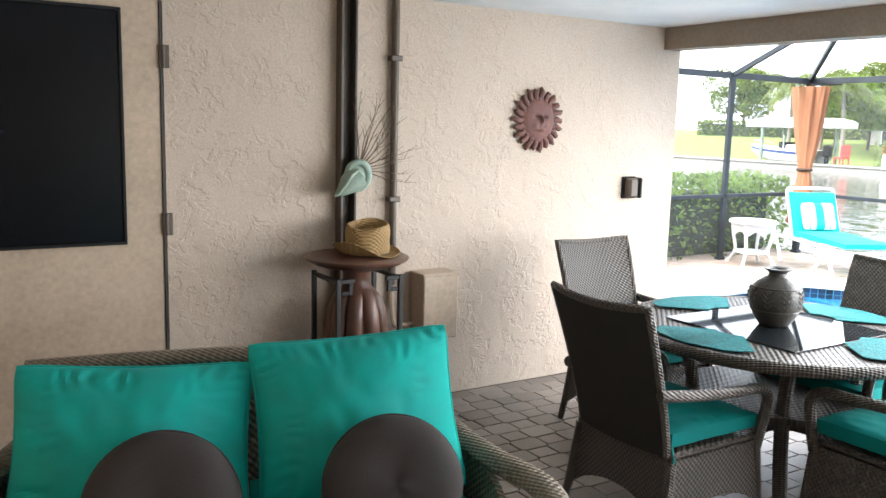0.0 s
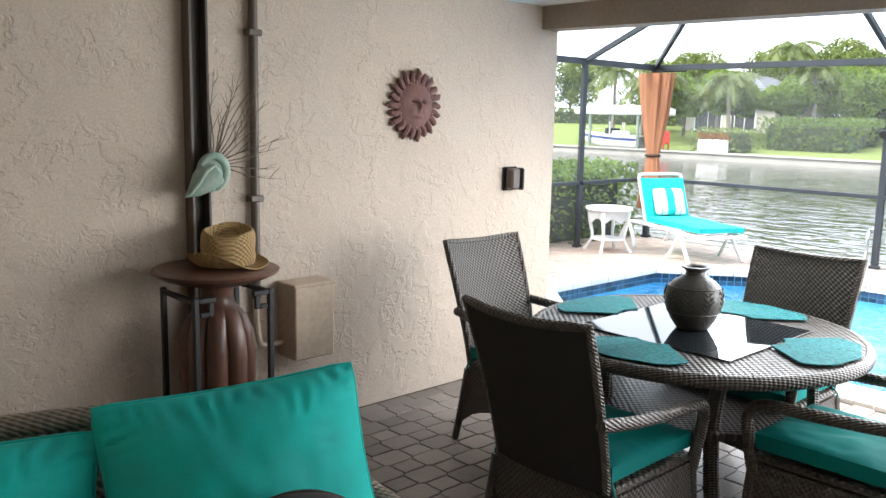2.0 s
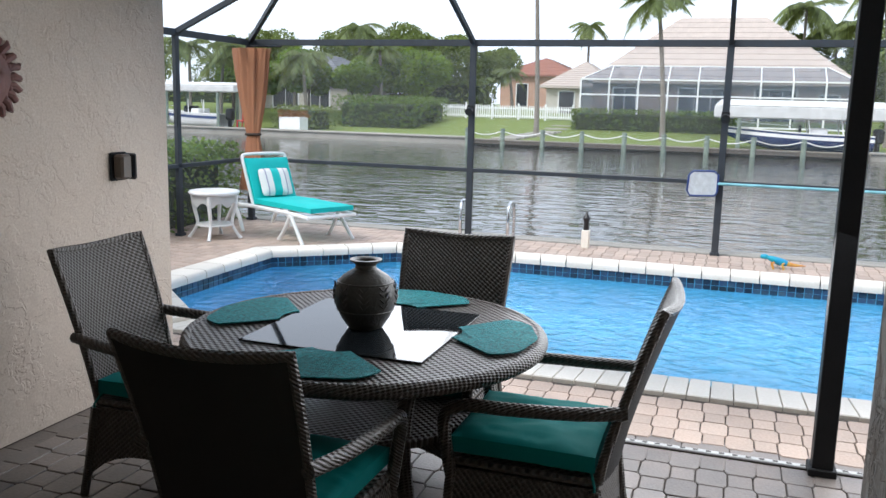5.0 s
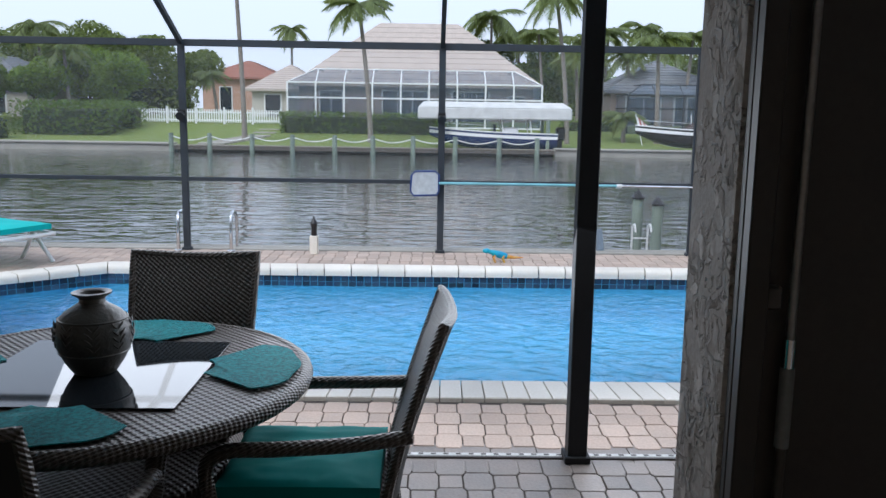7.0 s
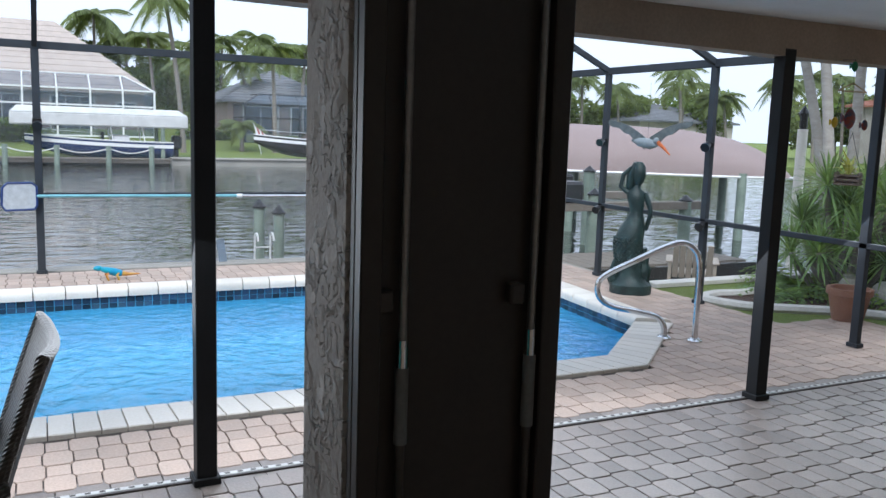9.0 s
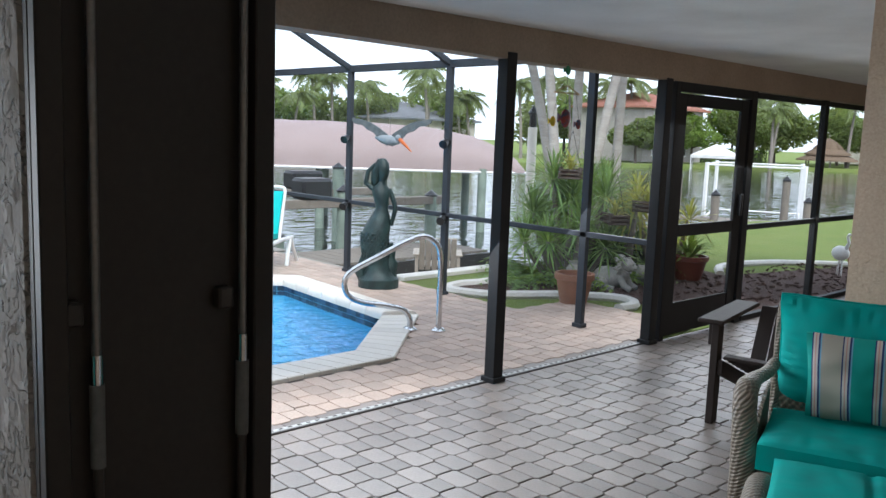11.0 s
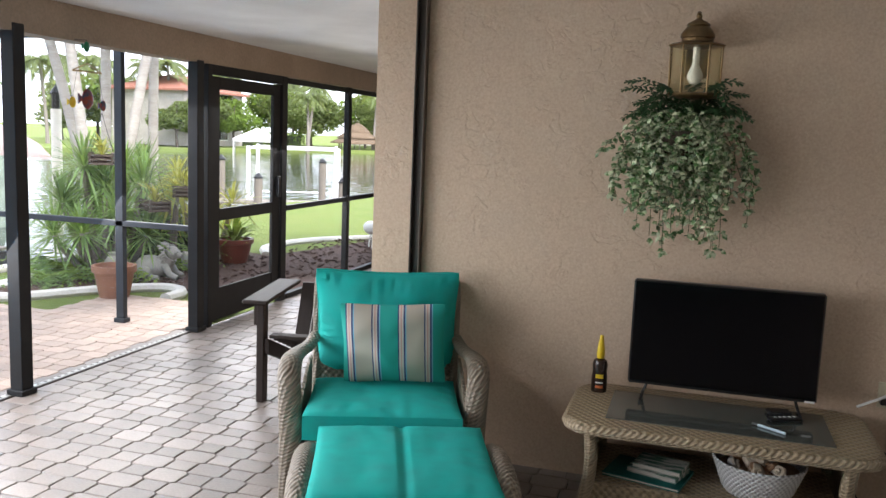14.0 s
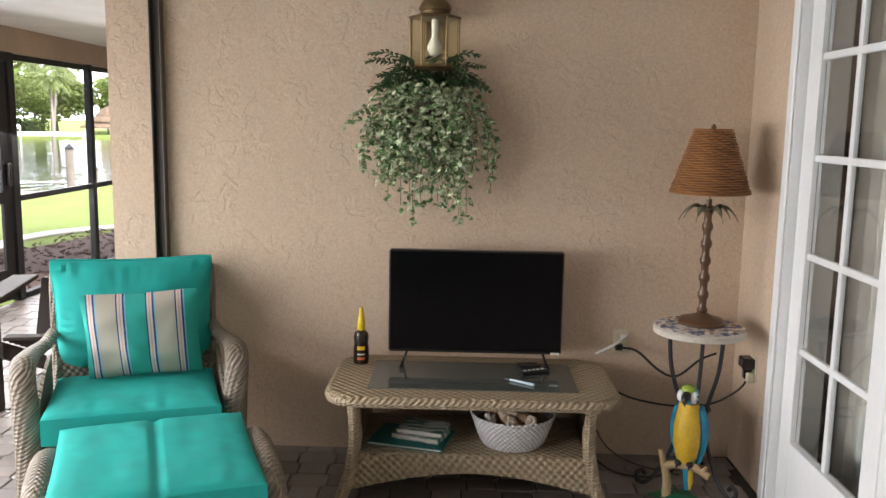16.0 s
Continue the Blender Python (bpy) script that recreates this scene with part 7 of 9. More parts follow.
for x, y in ((8.49, CY0 + 0.03), (6.84, CY0 + 0.03)):
    for z in (1.56, 0.80):
        sc = thing("cage_spotlight", (x, y, z), 0, "small black spotlight fixed to a cage post", "spotlight", "cage spotlights")
        part("head", Geo().tube([(0.0, 0.05, 0.0), (-0.03, 0.12, -0.03)], [0.03, 0.045], 10), BLACK, sc)
        part("bracket", Geo().box(-0.02, -0.01, -0.02, 0.06, 0.05, 0.02, 0.004), BLACK, sc)
for y in (4.12, 1.21):
    sc = thing("cage_spotlight", (CX - 0.03, y, 1.55), 90, "small black spotlight fixed to a cage post", "spotlight", "cage spotlights")
    part("head", Geo().tube([(0.0, 0.03, 0.0), (0.0, 0.10, -0.03)], [0.035, 0.05], 10), BLACK, sc)
    part("bracket", Geo().box(-0.045, -0.01, -0.05, 0.045, 0.03, 0.05, 0.004), BLACK, sc)

# ---- plants ----
def leaf_mat(name, c, tint=0.45):
    """Thin leaves: light falls through as well as off them."""
    m = material(name, c, 0.55, color2=tuple(q * 0.65 for q in c), scale=0.8, grain=20, bump=0.05, random_tint=tint, island=True, spec=0.3)
    n, l = m.node_tree.nodes, m.node_tree.links
    tr, mx = n.new("ShaderNodeBsdfTranslucent"), n.new("ShaderNodeMixShader")
    mx.inputs[0].default_value = 0.42
    gain = n.new("ShaderNodeMix")
    gain.data_type, gain.blend_type = "RGBA", "MULTIPLY"
    gain.inputs[0].default_value = 1.0
    gain.inputs[7].default_value = (1.9, 1.7, 0.9, 1)
    l.new(n["Principled BSDF"].inputs["Base Color"].links[0].from_socket, gain.inputs[6])
    l.new(gain.outputs[2], tr.inputs[0])
    l.new(n["Principled BSDF"].outputs[0], mx.inputs[1])
    l.new(tr.outputs[0], mx.inputs[2])
    l.new(mx.outputs[0], n["Material Output"].inputs[0])
    return m
LEAF_A = leaf_mat("broad_leaves", (0.15, 0.20, 0.075))
LEAF_B = leaf_mat("hedge_leaves", (0.12, 0.19, 0.055))
LEAF_C = leaf_mat("palm_fronds", (0.19, 0.24, 0.10))
LEAF_D = leaf_mat("bright_leaves", (0.17, 0.26, 0.06))
LEAF_G = leaf_mat("garden_palm_leaves", (0.17, 0.27, 0.11))
LEAF_Y = leaf_mat("yellow_green_leaves", (0.29, 0.31, 0.10))
BARK_P = material("pale_palm_bark", (0.46, 0.43, 0.39), 0.85, color2=(0.34, 0.31, 0.28), scale=3, grain=14, bump=0.5, stretch=(1, 1, 5))
BARK = material("palm_bark", (0.26, 0.23, 0.20), 0.85, color2=(0.17, 0.15, 0.13), scale=3, grain=14, bump=0.5, stretch=(1, 1, 5))
BARK_D = material("tree_bark", (0.09, 0.07, 0.055), 0.85, scale=3, grain=20, bump=0.5)


def scatter(g, pts, rnd, size):
    """Small crossed leaf clumps at points."""
    for p in pts:
        s = size * rnd.uniform(0.6, 1.3)
        d = Vector((rnd.uniform(-1, 1), rnd.uniform(-1, 1), rnd.uniform(-0.8, 0.8)))
        if d.length < 0.1:
            d = Vector((1, 0, 0))
        u = d.normalized()
        w = u.orthogonal().normalized()
        w = (Matrix.Rotation(rnd.uniform(0, 6.28), 3, u) @ w) * s * 0.55
        u = u * s
        p = Vector(p)
        g.add([p - u * 0.5, p + w * 0.5, p + u * 0.5, p - w * 0.5], [(0, 1, 2, 3)])


def tree(x, y, z, h, r, seed, mat=None, name="tree", label="broadleaf tree with a dense uneven green crown", n=9000, leaf=0.30):
    rnd = random.Random(seed)
    t = thing(name, (x, y, z), 0, label, "tree", "trees on the banks")
    tr_ = Geo().tube([(0, 0, -0.3), (0.1, 0, h * 0.25), (0.0, 0.1, h * 0.5), (0, 0, h * 0.8)], [0.03 * h, 0.022 * h, 0.016 * h, 0.006 * h], 8)
    blobs = []
    for k in range(9):
        a, q = rnd.uniform(0, 6.28), rnd.uniform(0.25, 0.75)
        c = Vector((math.cos(a) * r * q, math.sin(a) * r * q, h * rnd.uniform(0.42, 0.86)))
        blobs.append((c, r * rnd.uniform(0.35, 0.55)))
        tr_.tube([(0, 0, h * 0.3), tuple(c * 0.6 + Vector((0, 0, h * 0.1))), tuple(c)], [0.010 * h, 0.006 * h, 0.002 * h], 5)
    part("trunk", tr_, BARK_D, t)
    crown = Geo()
    pts = []
    for k in range(n):
        c, q = blobs[rnd.randrange(9)]
        d = Vector((rnd.gauss(0, 1), rnd.gauss(0, 1), rnd.gauss(0, 1))).normalized()
        pts.append(c + Vector((d.x, d.y, d.z * 0.8)) * q * rnd.uniform(0.55, 1.05) ** 0.6)
    scatter(crown, pts, rnd, leaf)
    part("crown", crown, mat or LEAF_A, t, kind="stuff")
    return t


def palm(x, y, z, h, r, seed, lean=(0, 0), trunk=0.15, n=18, mat=None, droop=1.0, group="palms on the banks"):
    rnd = random.Random(seed)
    t = thing("palm_tree", (x, y, z), 0, "tall palm with a slender grey trunk and drooping fronds", "palm tree", group)
    lx, ly = lean
    pts = [Vector((lx * (s / 10) ** 1.5, ly * (s / 10) ** 1.5, h * s / 10 - (0.3 if s == 0 else 0))) for s in range(11)]
    part("trunk", Geo().tube(pts, [trunk * (1.25 if s == 0 else 1 - 0.035 * s) for s in range(11)], 10), BARK_P if group == "garden palms" else BARK, t)
    top = pts[-1]
    crown = Geo()
    for k in range(n):
        a = 2 * math.pi * k / n * 1.0 + rnd.uniform(-0.2, 0.2)
        lift = rnd.uniform(-0.3, 1.0)
        L = r * rnd.uniform(0.85, 1.1)
        o = Vector((math.cos(a), math.sin(a), 0))
        sp = []
        for s in range(12):
            q = s / 11
            sp.append(top + o * L * (q - 0.18 * q * q) + Vector((0, 0, L * (0.55 * lift * q - droop * (0.45 + 0.25 * (1 - lift)) * q * q))))
        crown.tube(sp, [0.03 * r / 2, *([0.012 * r / 2] * 11)], 3, False)
        side = o.cross(Vector((0, 0, 1)))
        for s in range(1, 12):
            dd = (sp[s] - sp[s - 1]).normalized()
            for e in range(4):
                base = sp[s - 1].lerp(sp[s], e / 4)
                q = (s - 1 + e / 4) / 11
                ll = L * 0.30 * math.sin(math.pi * min(0.97, q * 0.9 + 0.12))
                for sg in (-1, 1):
                    tip = base + side * sg * ll * 0.75 + dd * ll * 0.55 + Vector((0, 0, -ll * rnd.uniform(0.25, 0.7) * droop))
                    wv = dd * (0.030 * r / 2 + 0.012)
                    crown.add([base - wv, base + wv, tip], [(0, 1, 2)])
    part("crown", crown, mat or LEAF_C, t, kind="stuff")
    return t


# near-black green paints the shade between the leaves onto a filler box
HEDGE_SHADE = material("hedge_inner_shade", (0.035, 0.050, 0.020), 0.9, scale=5, grain=50, bump=0.8, depth=0.03)


def hedge(x0, y0, z0, x1, y1, z1, seed, mat=None, leaf=0.22, density=26, name="hedge", label="clipped green hedge with small leaves"):
    rnd = random.Random(seed)
    t = thing(name, (0, 0, 0), 0, label, "hedge", "hedges")
    m = min(0.18 * (z1 - z0), 0.25 * (x1 - x0))
    part("core", Geo().box(x0 + m, y0 + m, z0, x1 - m, y1 - m, z1 - m, m * 0.5), HEDGE_SHADE, t, "dark filler box for the shade between leaves")
    pts = []
    area = (x1 - x0) * (y1 - y0) + 2 * (z1 - z0) * (x1 - x0 + y1 - y0)
    for k in range(int(area * density)):
        p = [rnd.uniform(x0, x1), rnd.uniform(y0, y1), rnd.uniform(z0, z1)]
        s = rnd.random()
        j = rnd.uniform(-m, m * 0.25)
        if s < 0.3:
            p[2] = z1 + j
        elif s < 0.72:
            p[0] = x0 - j if rnd.random() < 0.75 else x1 + j
        else:
            p[1] = (y0 - j) if rnd.random() < 0.5 else y1 + j
        pts.append(p)
    g = Geo()
    scatter(g, pts, rnd, leaf)
    part("leaves", g, mat or LEAF_B, t, kind="stuff")
    return t


hedge(6.0, 7.35, -0.05, 10.35, 8.3, 1.02, 1, LEAF_B, 0.085, 480, label="leafy green hedge beyond the pool screen")
hedge(52, 20.6, -0.3, 56, 26.5, 1.9, 2, LEAF_B, 0.2, 40)
hedge(55.2, 20.0, 0.0, 57.2, 21.8, 1.9, 3, LEAF_B, 0.2, 40)
hedge(54.5, 0.8, 0.0, 56.2, 10.9, 1.45, 4, LEAF_B, 0.2, 40)
hedge(46.5, 24.8, -0.3, 49, 28.0, 1.2, 5, LEAF_A)
hedge(57, -11.0, 0.3, 58.5, -7.5, 1.2, 6)
hedge(68, 24, 0.8, 70, 60, 2.6, 7, LEAF_A, 0.4, 10)
hedge(67, 19.8, 0.8, 69, 27, 3.6, 8, LEAF_A, 0.4, 14)
hedge(68, -40, 0.8, 70, -18, 3.2, 9, LEAF_A, 0.4, 10)

k = 20
for x, y, h, r in ((70, 33, 6.5, 3.6), (72, 28.5, 7.2, 3.8), (69, 24.5, 6.3, 3.2), (74, 22.0, 6.0, 3.0), (66, 38, 6.2, 3.4), (72, 44, 6.6, 3.8), (78, 50, 6.5, 4.2), (70, 56, 6.5, 3.8), (82, 36, 7.2, 4.0), (78, -3.0, 7.5, 3.4), (76, -10.5, 7.0, 3.6), (84, 9.0, 6.0, 3.0), (72, -22, 6.0, 3.4)):
    tree(x, y, 0.9, h, r, k)
    k += 1
for x, y, z, h, r, ln_ in ((49, 11.9, -0.1, 10.5, 2.3, (0.3, 0.5)), (49, 4.75, -0.1, 7.6, 2.6, (0.2, 0.7)), (50.5, -6.7, -0.1, 8.6, 2.6, (0.2, 0.9)), (75, -3.8, 1.3, 8.6, 3.6, (0, 0)), (78, -6.8, 1.3, 7.4, 3.4, (0, 0.5)), (85, 15.0, 1.4, 8.0, 2.6, (0, 0)), (60, 28.0, 0.9, 6.2, 2.6, (0, 0.3)), (70, 18.7, 1.2, 3.2, 2.0, (0, 0.4)), (52, -12.4, -0.1, 6.3, 2.4, (0, 0.2)), (60, -16.4, 0.9, 6.2, 2.6, (0.2, -0.4)), (53, -10.6, 0.0, 1.6, 1.9, (0, 0)), (52, 33.5, -0.1, 5.2, 2.6, (0.1, 0.4)), (55, 31, 0.2, 3.6, 2.2, (0, 0)), (56, 40.5, 0.3, 5.2, 2.8, (0, 0)), (62, -13.0, 0.9, 5.0, 2.4, (0, 0.3))):
    palm(x, y, z, h, r, k, ln_)
    k += 1

for x, y, h, r in ((64, 26.5, 5.6, 2.8), (62, 23.8, 5.0, 2.4), (55, 33.6, 3.8, 1.9), (56, 30.4, 4.2, 2.0), (58, 38, 5.0, 2.6), (57.5, 27.6, 4.4, 2.1)):
    tree(x, y, 0.8, h, r, k, LEAF_D)
    k += 1
for x, y, z, h, r, ln_ in ((53, 29.0, 0.0, 4.6, 2.6, (0, 0.3)), (54, 36.5, 0.0, 4.4, 2.6, (0, -0.3)), (58, 25.5, 0.5, 5.0, 2.4, (0, 0.2)), (72, -8.0, 1.2, 7.0, 2.8, (0, 0.5)), (74, -13.5, 1.2, 7.4, 3.0, (0.2, -0.3)), (71, -19.0, 1.2, 6.6, 2.8, (0, 0.4)), (67.5, -10.2, 1.0, 5.2, 2.5, (0.2, 0.3)), (79, -17.5, 1.3, 8.2, 3.0, (0, -0.5)), (58, -9.2, 0.6, 5.8, 2.4, (0, 0.3))):
    palm(x, y, z, h, r, k, ln_)
    k += 1
for x, y, h, r in ((82, -14, 6.0, 3.2), (80, -21, 6.0, 3.4), (77, -8.5, 5.4, 2.8)):
    tree(x, y, 1.0, h, r, k, LEAF_D)
    k += 1

# ---- houses across the canal ----
ROOF_TAN = material("tan_roof_tile", (0.50, 0.43, 0.38), 0.8, color2=(0.42, 0.36, 0.32), scale=2, grain=12, bump=0.6, depth=0.05)
ROOF_RED = material("red_roof_tile", (0.34, 0.15, 0.10), 0.8, color2=(0.26, 0.11, 0.08), scale=2, grain=12, bump=0.6, depth=0.05)
ROOF_GREY = material("grey_roof_shingle", (0.20, 0.21, 0.23), 0.8, scale=2, grain=12, bump=0.5, depth=0.05)
WALL_PEACH = material("peach_render", (0.58, 0.36, 0.27), 0.8, scale=1, grain=14)
WALL_TAUPE = material("taupe_render", (0.34, 0.27, 0.24), 0.8, scale=1, grain=14)
WALL_GREIGE = material("greige_render", (0.40, 0.37, 0.34), 0.8, scale=1, grain=14)
WALL_CREAM = material("cream_render", (0.60, 0.56, 0.50), 0.8, scale=1, grain=14)
HOUSE_GLASS = material("dark_house_window", (0.02, 0.025, 0.03), 0.1, scale=2, grain=5, bump=0.0)


def hip_roof(x0, y0, x1, y1, z0, z1, over=0.5):
    x0, y0, x1, y1 = x0 - over, y0 - over, x1 + over, y1 + over
    d = min(x1 - x0, y1 - y0) / 2
    if x1 - x0 < y1 - y0:
        r = [((x0 + x1) / 2, y0 + d, z1), ((x0 + x1) / 2, y1 - d, z1)]
    else:
        r = [(x0 + d, (y0 + y1) / 2, z1), (x1 - d, (y0 + y1) / 2, z1)]
    g = Geo()
    e = [(x0, y0, z0), (x1, y0, z0), (x1, y1, z0), (x0, y1, z0)]
    # courses step down the slopes
    n, lift = 12, 0.045
    tops = [r[0], r[0], r[1], r[1]] if x1 - x0 < y1 - y0 else [r[0], r[1], r[1], r[0]]
    v = [(p[0], p[1], z0 - 0.15) for p in e]
    for k in range(n):
        v += [tuple(Vector(p).lerp(Vector(q), k / n) + Vector((0, 0, lift))) for p, q in zip(e, tops)]
        v += [tuple(Vector(p).lerp(Vector(q), (k + 1) / n)) for p, q in zip(e, tops)]
    f = [(3, 2, 1, 0)]
    for k in range(2 * n):
        for i in range(4):
            j = (i + 1) % 4
            f.append((k * 4 + i, k * 4 + j, k * 4 + 4 + j, k * 4 + 4 + i))
    g.add(v, f)
    return g


def house(x0, y0, x1, y1, z0, zw, zr, wall, roof, openings, label):
    """Openings on the canal side: (y, z, width, height)."""
    t = thing("house", (0, 0, 0), 0, label, "house", "houses across the canal")
    part("wall", Geo().box(x0, y0, z0, x1, y1, zw), wall, t, smooth=False)
    part("roof", hip_roof(x0, y0, x1, y1, zw, zr), roof, t, smooth=False)
    for y, z, w, h in openings:
        fr = part("window", Geo().box(x0 - 0.06, y - w / 2 - 0.08, z - 0.08, x0 - 0.001, y + w / 2 + 0.08, z + h + 0.08, 0.01), WHITE, t)
        nn = max(1, round(w / 1.0))
        for k in range(nn):
            a, b = y - w / 2 + w * k / nn + 0.03, y - w / 2 + w * (k + 1) / nn - 0.03
            part("pane", Geo().box(x0 - 0.075, a, z, x0 - 0.061, b, z + h), HOUSE_GLASS, fr, smooth=False)
    return t


house(62, -6.2, 73, 10.8, 0.6, 3.45, 8.3, WALL_TAUPE, ROOF_TAN, ((8.5, 0.95, 1.6, 2.0), (3.2, 0.9, 3.2, 2.1), (-1.5, 0.9, 2.6, 2.1), (-4.8, 1.5, 1.2, 1.2)), "taupe single-storey house with a tan tile hip roof")
house(66, 9.9, 74, 15.0, 0.8, 3.1, 5.1, WALL_CREAM, ROOF_TAN, ((13.4, 1.0, 1.2, 1.7),), "cream house wing with a tan tile roof")
house(82, 15.6, 92, 23.0, 1.0, 4.5, 6.3, WALL_PEACH, ROOF_RED, ((20.8, 1.4, 1.1, 2.2), (17.5, 2.6, 1.0, 1.0)), "peach house with a red tile hip roof")
house(60, 29.2, 70, 36.5, 0.7, 3.0, 5.2, WALL_CREAM, ROOF_GREY, ((34.5, 1.0, 2.2, 1.7), (31.5, 1.0, 1.6, 1.7)), "cream house with a grey shingle hip roof")
house(60, -19.5, 70, -11.2, 0.6, 3.2, 5.6, WALL_TAUPE, ROOF_GREY, ((-13.5, 0.9, 2.4, 1.9), (-17.0, 0.9, 2.6, 1.9)), "taupe house with a grey shingle hip roof")

# white pool cages of the houses
def far_cage(x0, y0, x1, y1, z0, ze, zt, n, inset, mat, label):
    t = thing("pool_cage", (0, 0, 0), 0, label, "pool cage", "pool cages across the canal")
    w = 0.055
    for k in range(n + 1):
        y = y0 + (y1 - y0) * k / n
        part("post", Geo().box(x0 - w, y - w, z0, x0 + w, y + w, ze), mat, t)
        yt = min(max(y, y0 + inset), y1 - inset)
        part("rafter", Geo().tube([(x0, y, ze), (x0 + inset, yt, zt), (x1, yt, zt)], w * 0.8, 4), mat, t)
    for z in (z0 + 0.05, z0 + (ze - z0) * 0.66, ze):
        part("beam", Geo().box(x0 - w * 0.9, y0, z - w * 0.9, x0 + w * 0.9, y1, z + w * 0.9), mat, t)
        for y in (y0, y1):
            part("beam", Geo().box(x0 + w, y - w * 0.9, z - w * 0.9, x1, y + w * 0.9, z + w * 0.9), mat, t)
    sc = Geo().add([(x0, y0, z0), (x0, y1, z0), (x0, y1, ze), (x0, y0, ze), (x0 + inset, y0 + inset, zt), (x0 + inset, y1 - inset, zt), (x1, y0, z0), (x1, y0, ze), (x1, y1, z0), (x1, y1, ze)], [(0, 1, 2, 3), (3, 2, 5, 4), (0, 3, 7, 6), (1, 8, 9, 2)])
    part("screen", sc, FAR_SCREEN, t, "dark fine mesh", False).visible_shadow = False
    part("beam", Geo().box(x0 + inset - w, y0 + inset, zt - w * 0.7, x0 + inset + w, y1 - inset, zt + w * 0.7), mat, t)
    return t
far_cage(57, -6.0, 62, 10.8, 0.5, 3.4, 4.35, 9, 1.7, WHITE, "white framed pool screen cage before the house")
far_cage(56.5, -19.0, 60, -11.6, 0.3, 2.9, 3.6, 4, 1.2, BRONZE_GREY, "dark framed pool screen cage before the house")

fn = thing("picket_fence", (58, 11.4, 0.62), 0, "white picket fence across the far lawn", "fence")
for k in range(60):
    part("picket", Geo().box(-0.015, k * 0.16 - 0.04, 0.05, 0.015, k * 0.16 + 0.04, 0.92), WHITE, fn, smooth=False)
for k in range(6):
    part("post", Geo().box(-0.08, k * 1.9 - 0.07, -0.1, -0.016, k * 1.9 + 0.07, 1.08, 0.02), WHITE, fn)
for z in (0.2, 0.72):
    part("fence_rail", Geo().box(0.016, -0.1, z - 0.05, 0.06, 9.6, z + 0.05), WHITE, fn, smooth=False)

# seawalls, dock and boats
sw = Geo().box(43.5, 14.3, -3, 43.88, 90, -0.22, 0.03).box(43.5, -34, -3, 43.88, -5.0, -0.25, 0.03).box(43.4, 14.3, -0.215, 44.2, 90, -0.12, 0.02).box(43.4, -34, -0.245, 44.2, -5.0, -0.15, 0.02)
solid("seawall_far", sw, CONCRETE, "weathered concrete seawall of the far bank", "seawall", kind="structure", smooth=False)
sw = Geo().box(10.43, -4.9, -3, 10.62, 60, -0.03, 0.02).box(10.4, -4.95, -0.028, 10.7, 60, 0.0, 0.01).box(7.96, -4.9, -3, 10.42, -4.73, -0.03, 0.02)
solid("seawall_near", sw, CONCRETE, "concrete seawall below the pool deck", "seawall", kind="structure", smooth=False)
sw = Geo().prism([(8.08, -4.92), (7.88, -4.92), (7.88, -7.2), (8.08, -8.25), (9.15, -11.05), (9.35, -11.0), (8.28, -8.2), (8.08, -7.2)], -0.045, 0.0, 0.008)
sw.prism([(8.10, -4.92), (7.955, -4.92), (7.955, -7.2), (8.155, -8.2), (9.205, -11.0), (9.38, -11.0), (8.30, -8.2), (8.10, -7.2)], -3.0, -0.046)
solid("seawall_garden", sw, KERB_WHITE, "pale concrete seawall cap beside the garden strip", "seawall", kind="structure", smooth=False)
dk = thing("dock", (0, 0, 0), 0, "weathered wooden dock along the far bank with rope posts", "dock")
part("frame", Geo().box(42.9, -4.9, -0.42, 43.9, 14.2, -0.26), DOCK_WOOD, dk, smooth=False)
for k in range(48):
    part("plank", Geo().box(42.8, -4.9 + k * 0.398, -0.255, 43.9, -4.9 + k * 0.398 + 0.37, -0.21), DOCK_WOOD, dk, smooth=False)
# solid dark box in place of the shadow below the planks
part("shadow_skirt", Geo().box(43.3, -4.9, -3.0, 43.85, 14.2, -0.43), DOCK_SHADE, dk, smooth=False)
POST_GREEN = material("green_treated_wood", (0.26, 0.32, 0.26), 0.8, color2=(0.14, 0.18, 0.15), scale=3, grain=30, bump=0.3)
ys = [14.2, 12.3, 10.2, 8.2, 6.1, 4.2, 2.2, 0.1, -2.1, -4.0]
for y in ys:
    p = part("dock_post", Geo().tube([(42.85, y, -3), (42.85, y, 0.38)], 0.12, 10), POST_GREEN, dk)
for a, b in zip(ys[:-1], ys[1:]):
    part("rope", Geo().tube([(42.85, a + (b - a) * s / 6, 0.26 - 0.22 * math.sin(math.pi * s / 6)) for s in range(7)], 0.025, 5), PLASTIC_WHITE, dk)

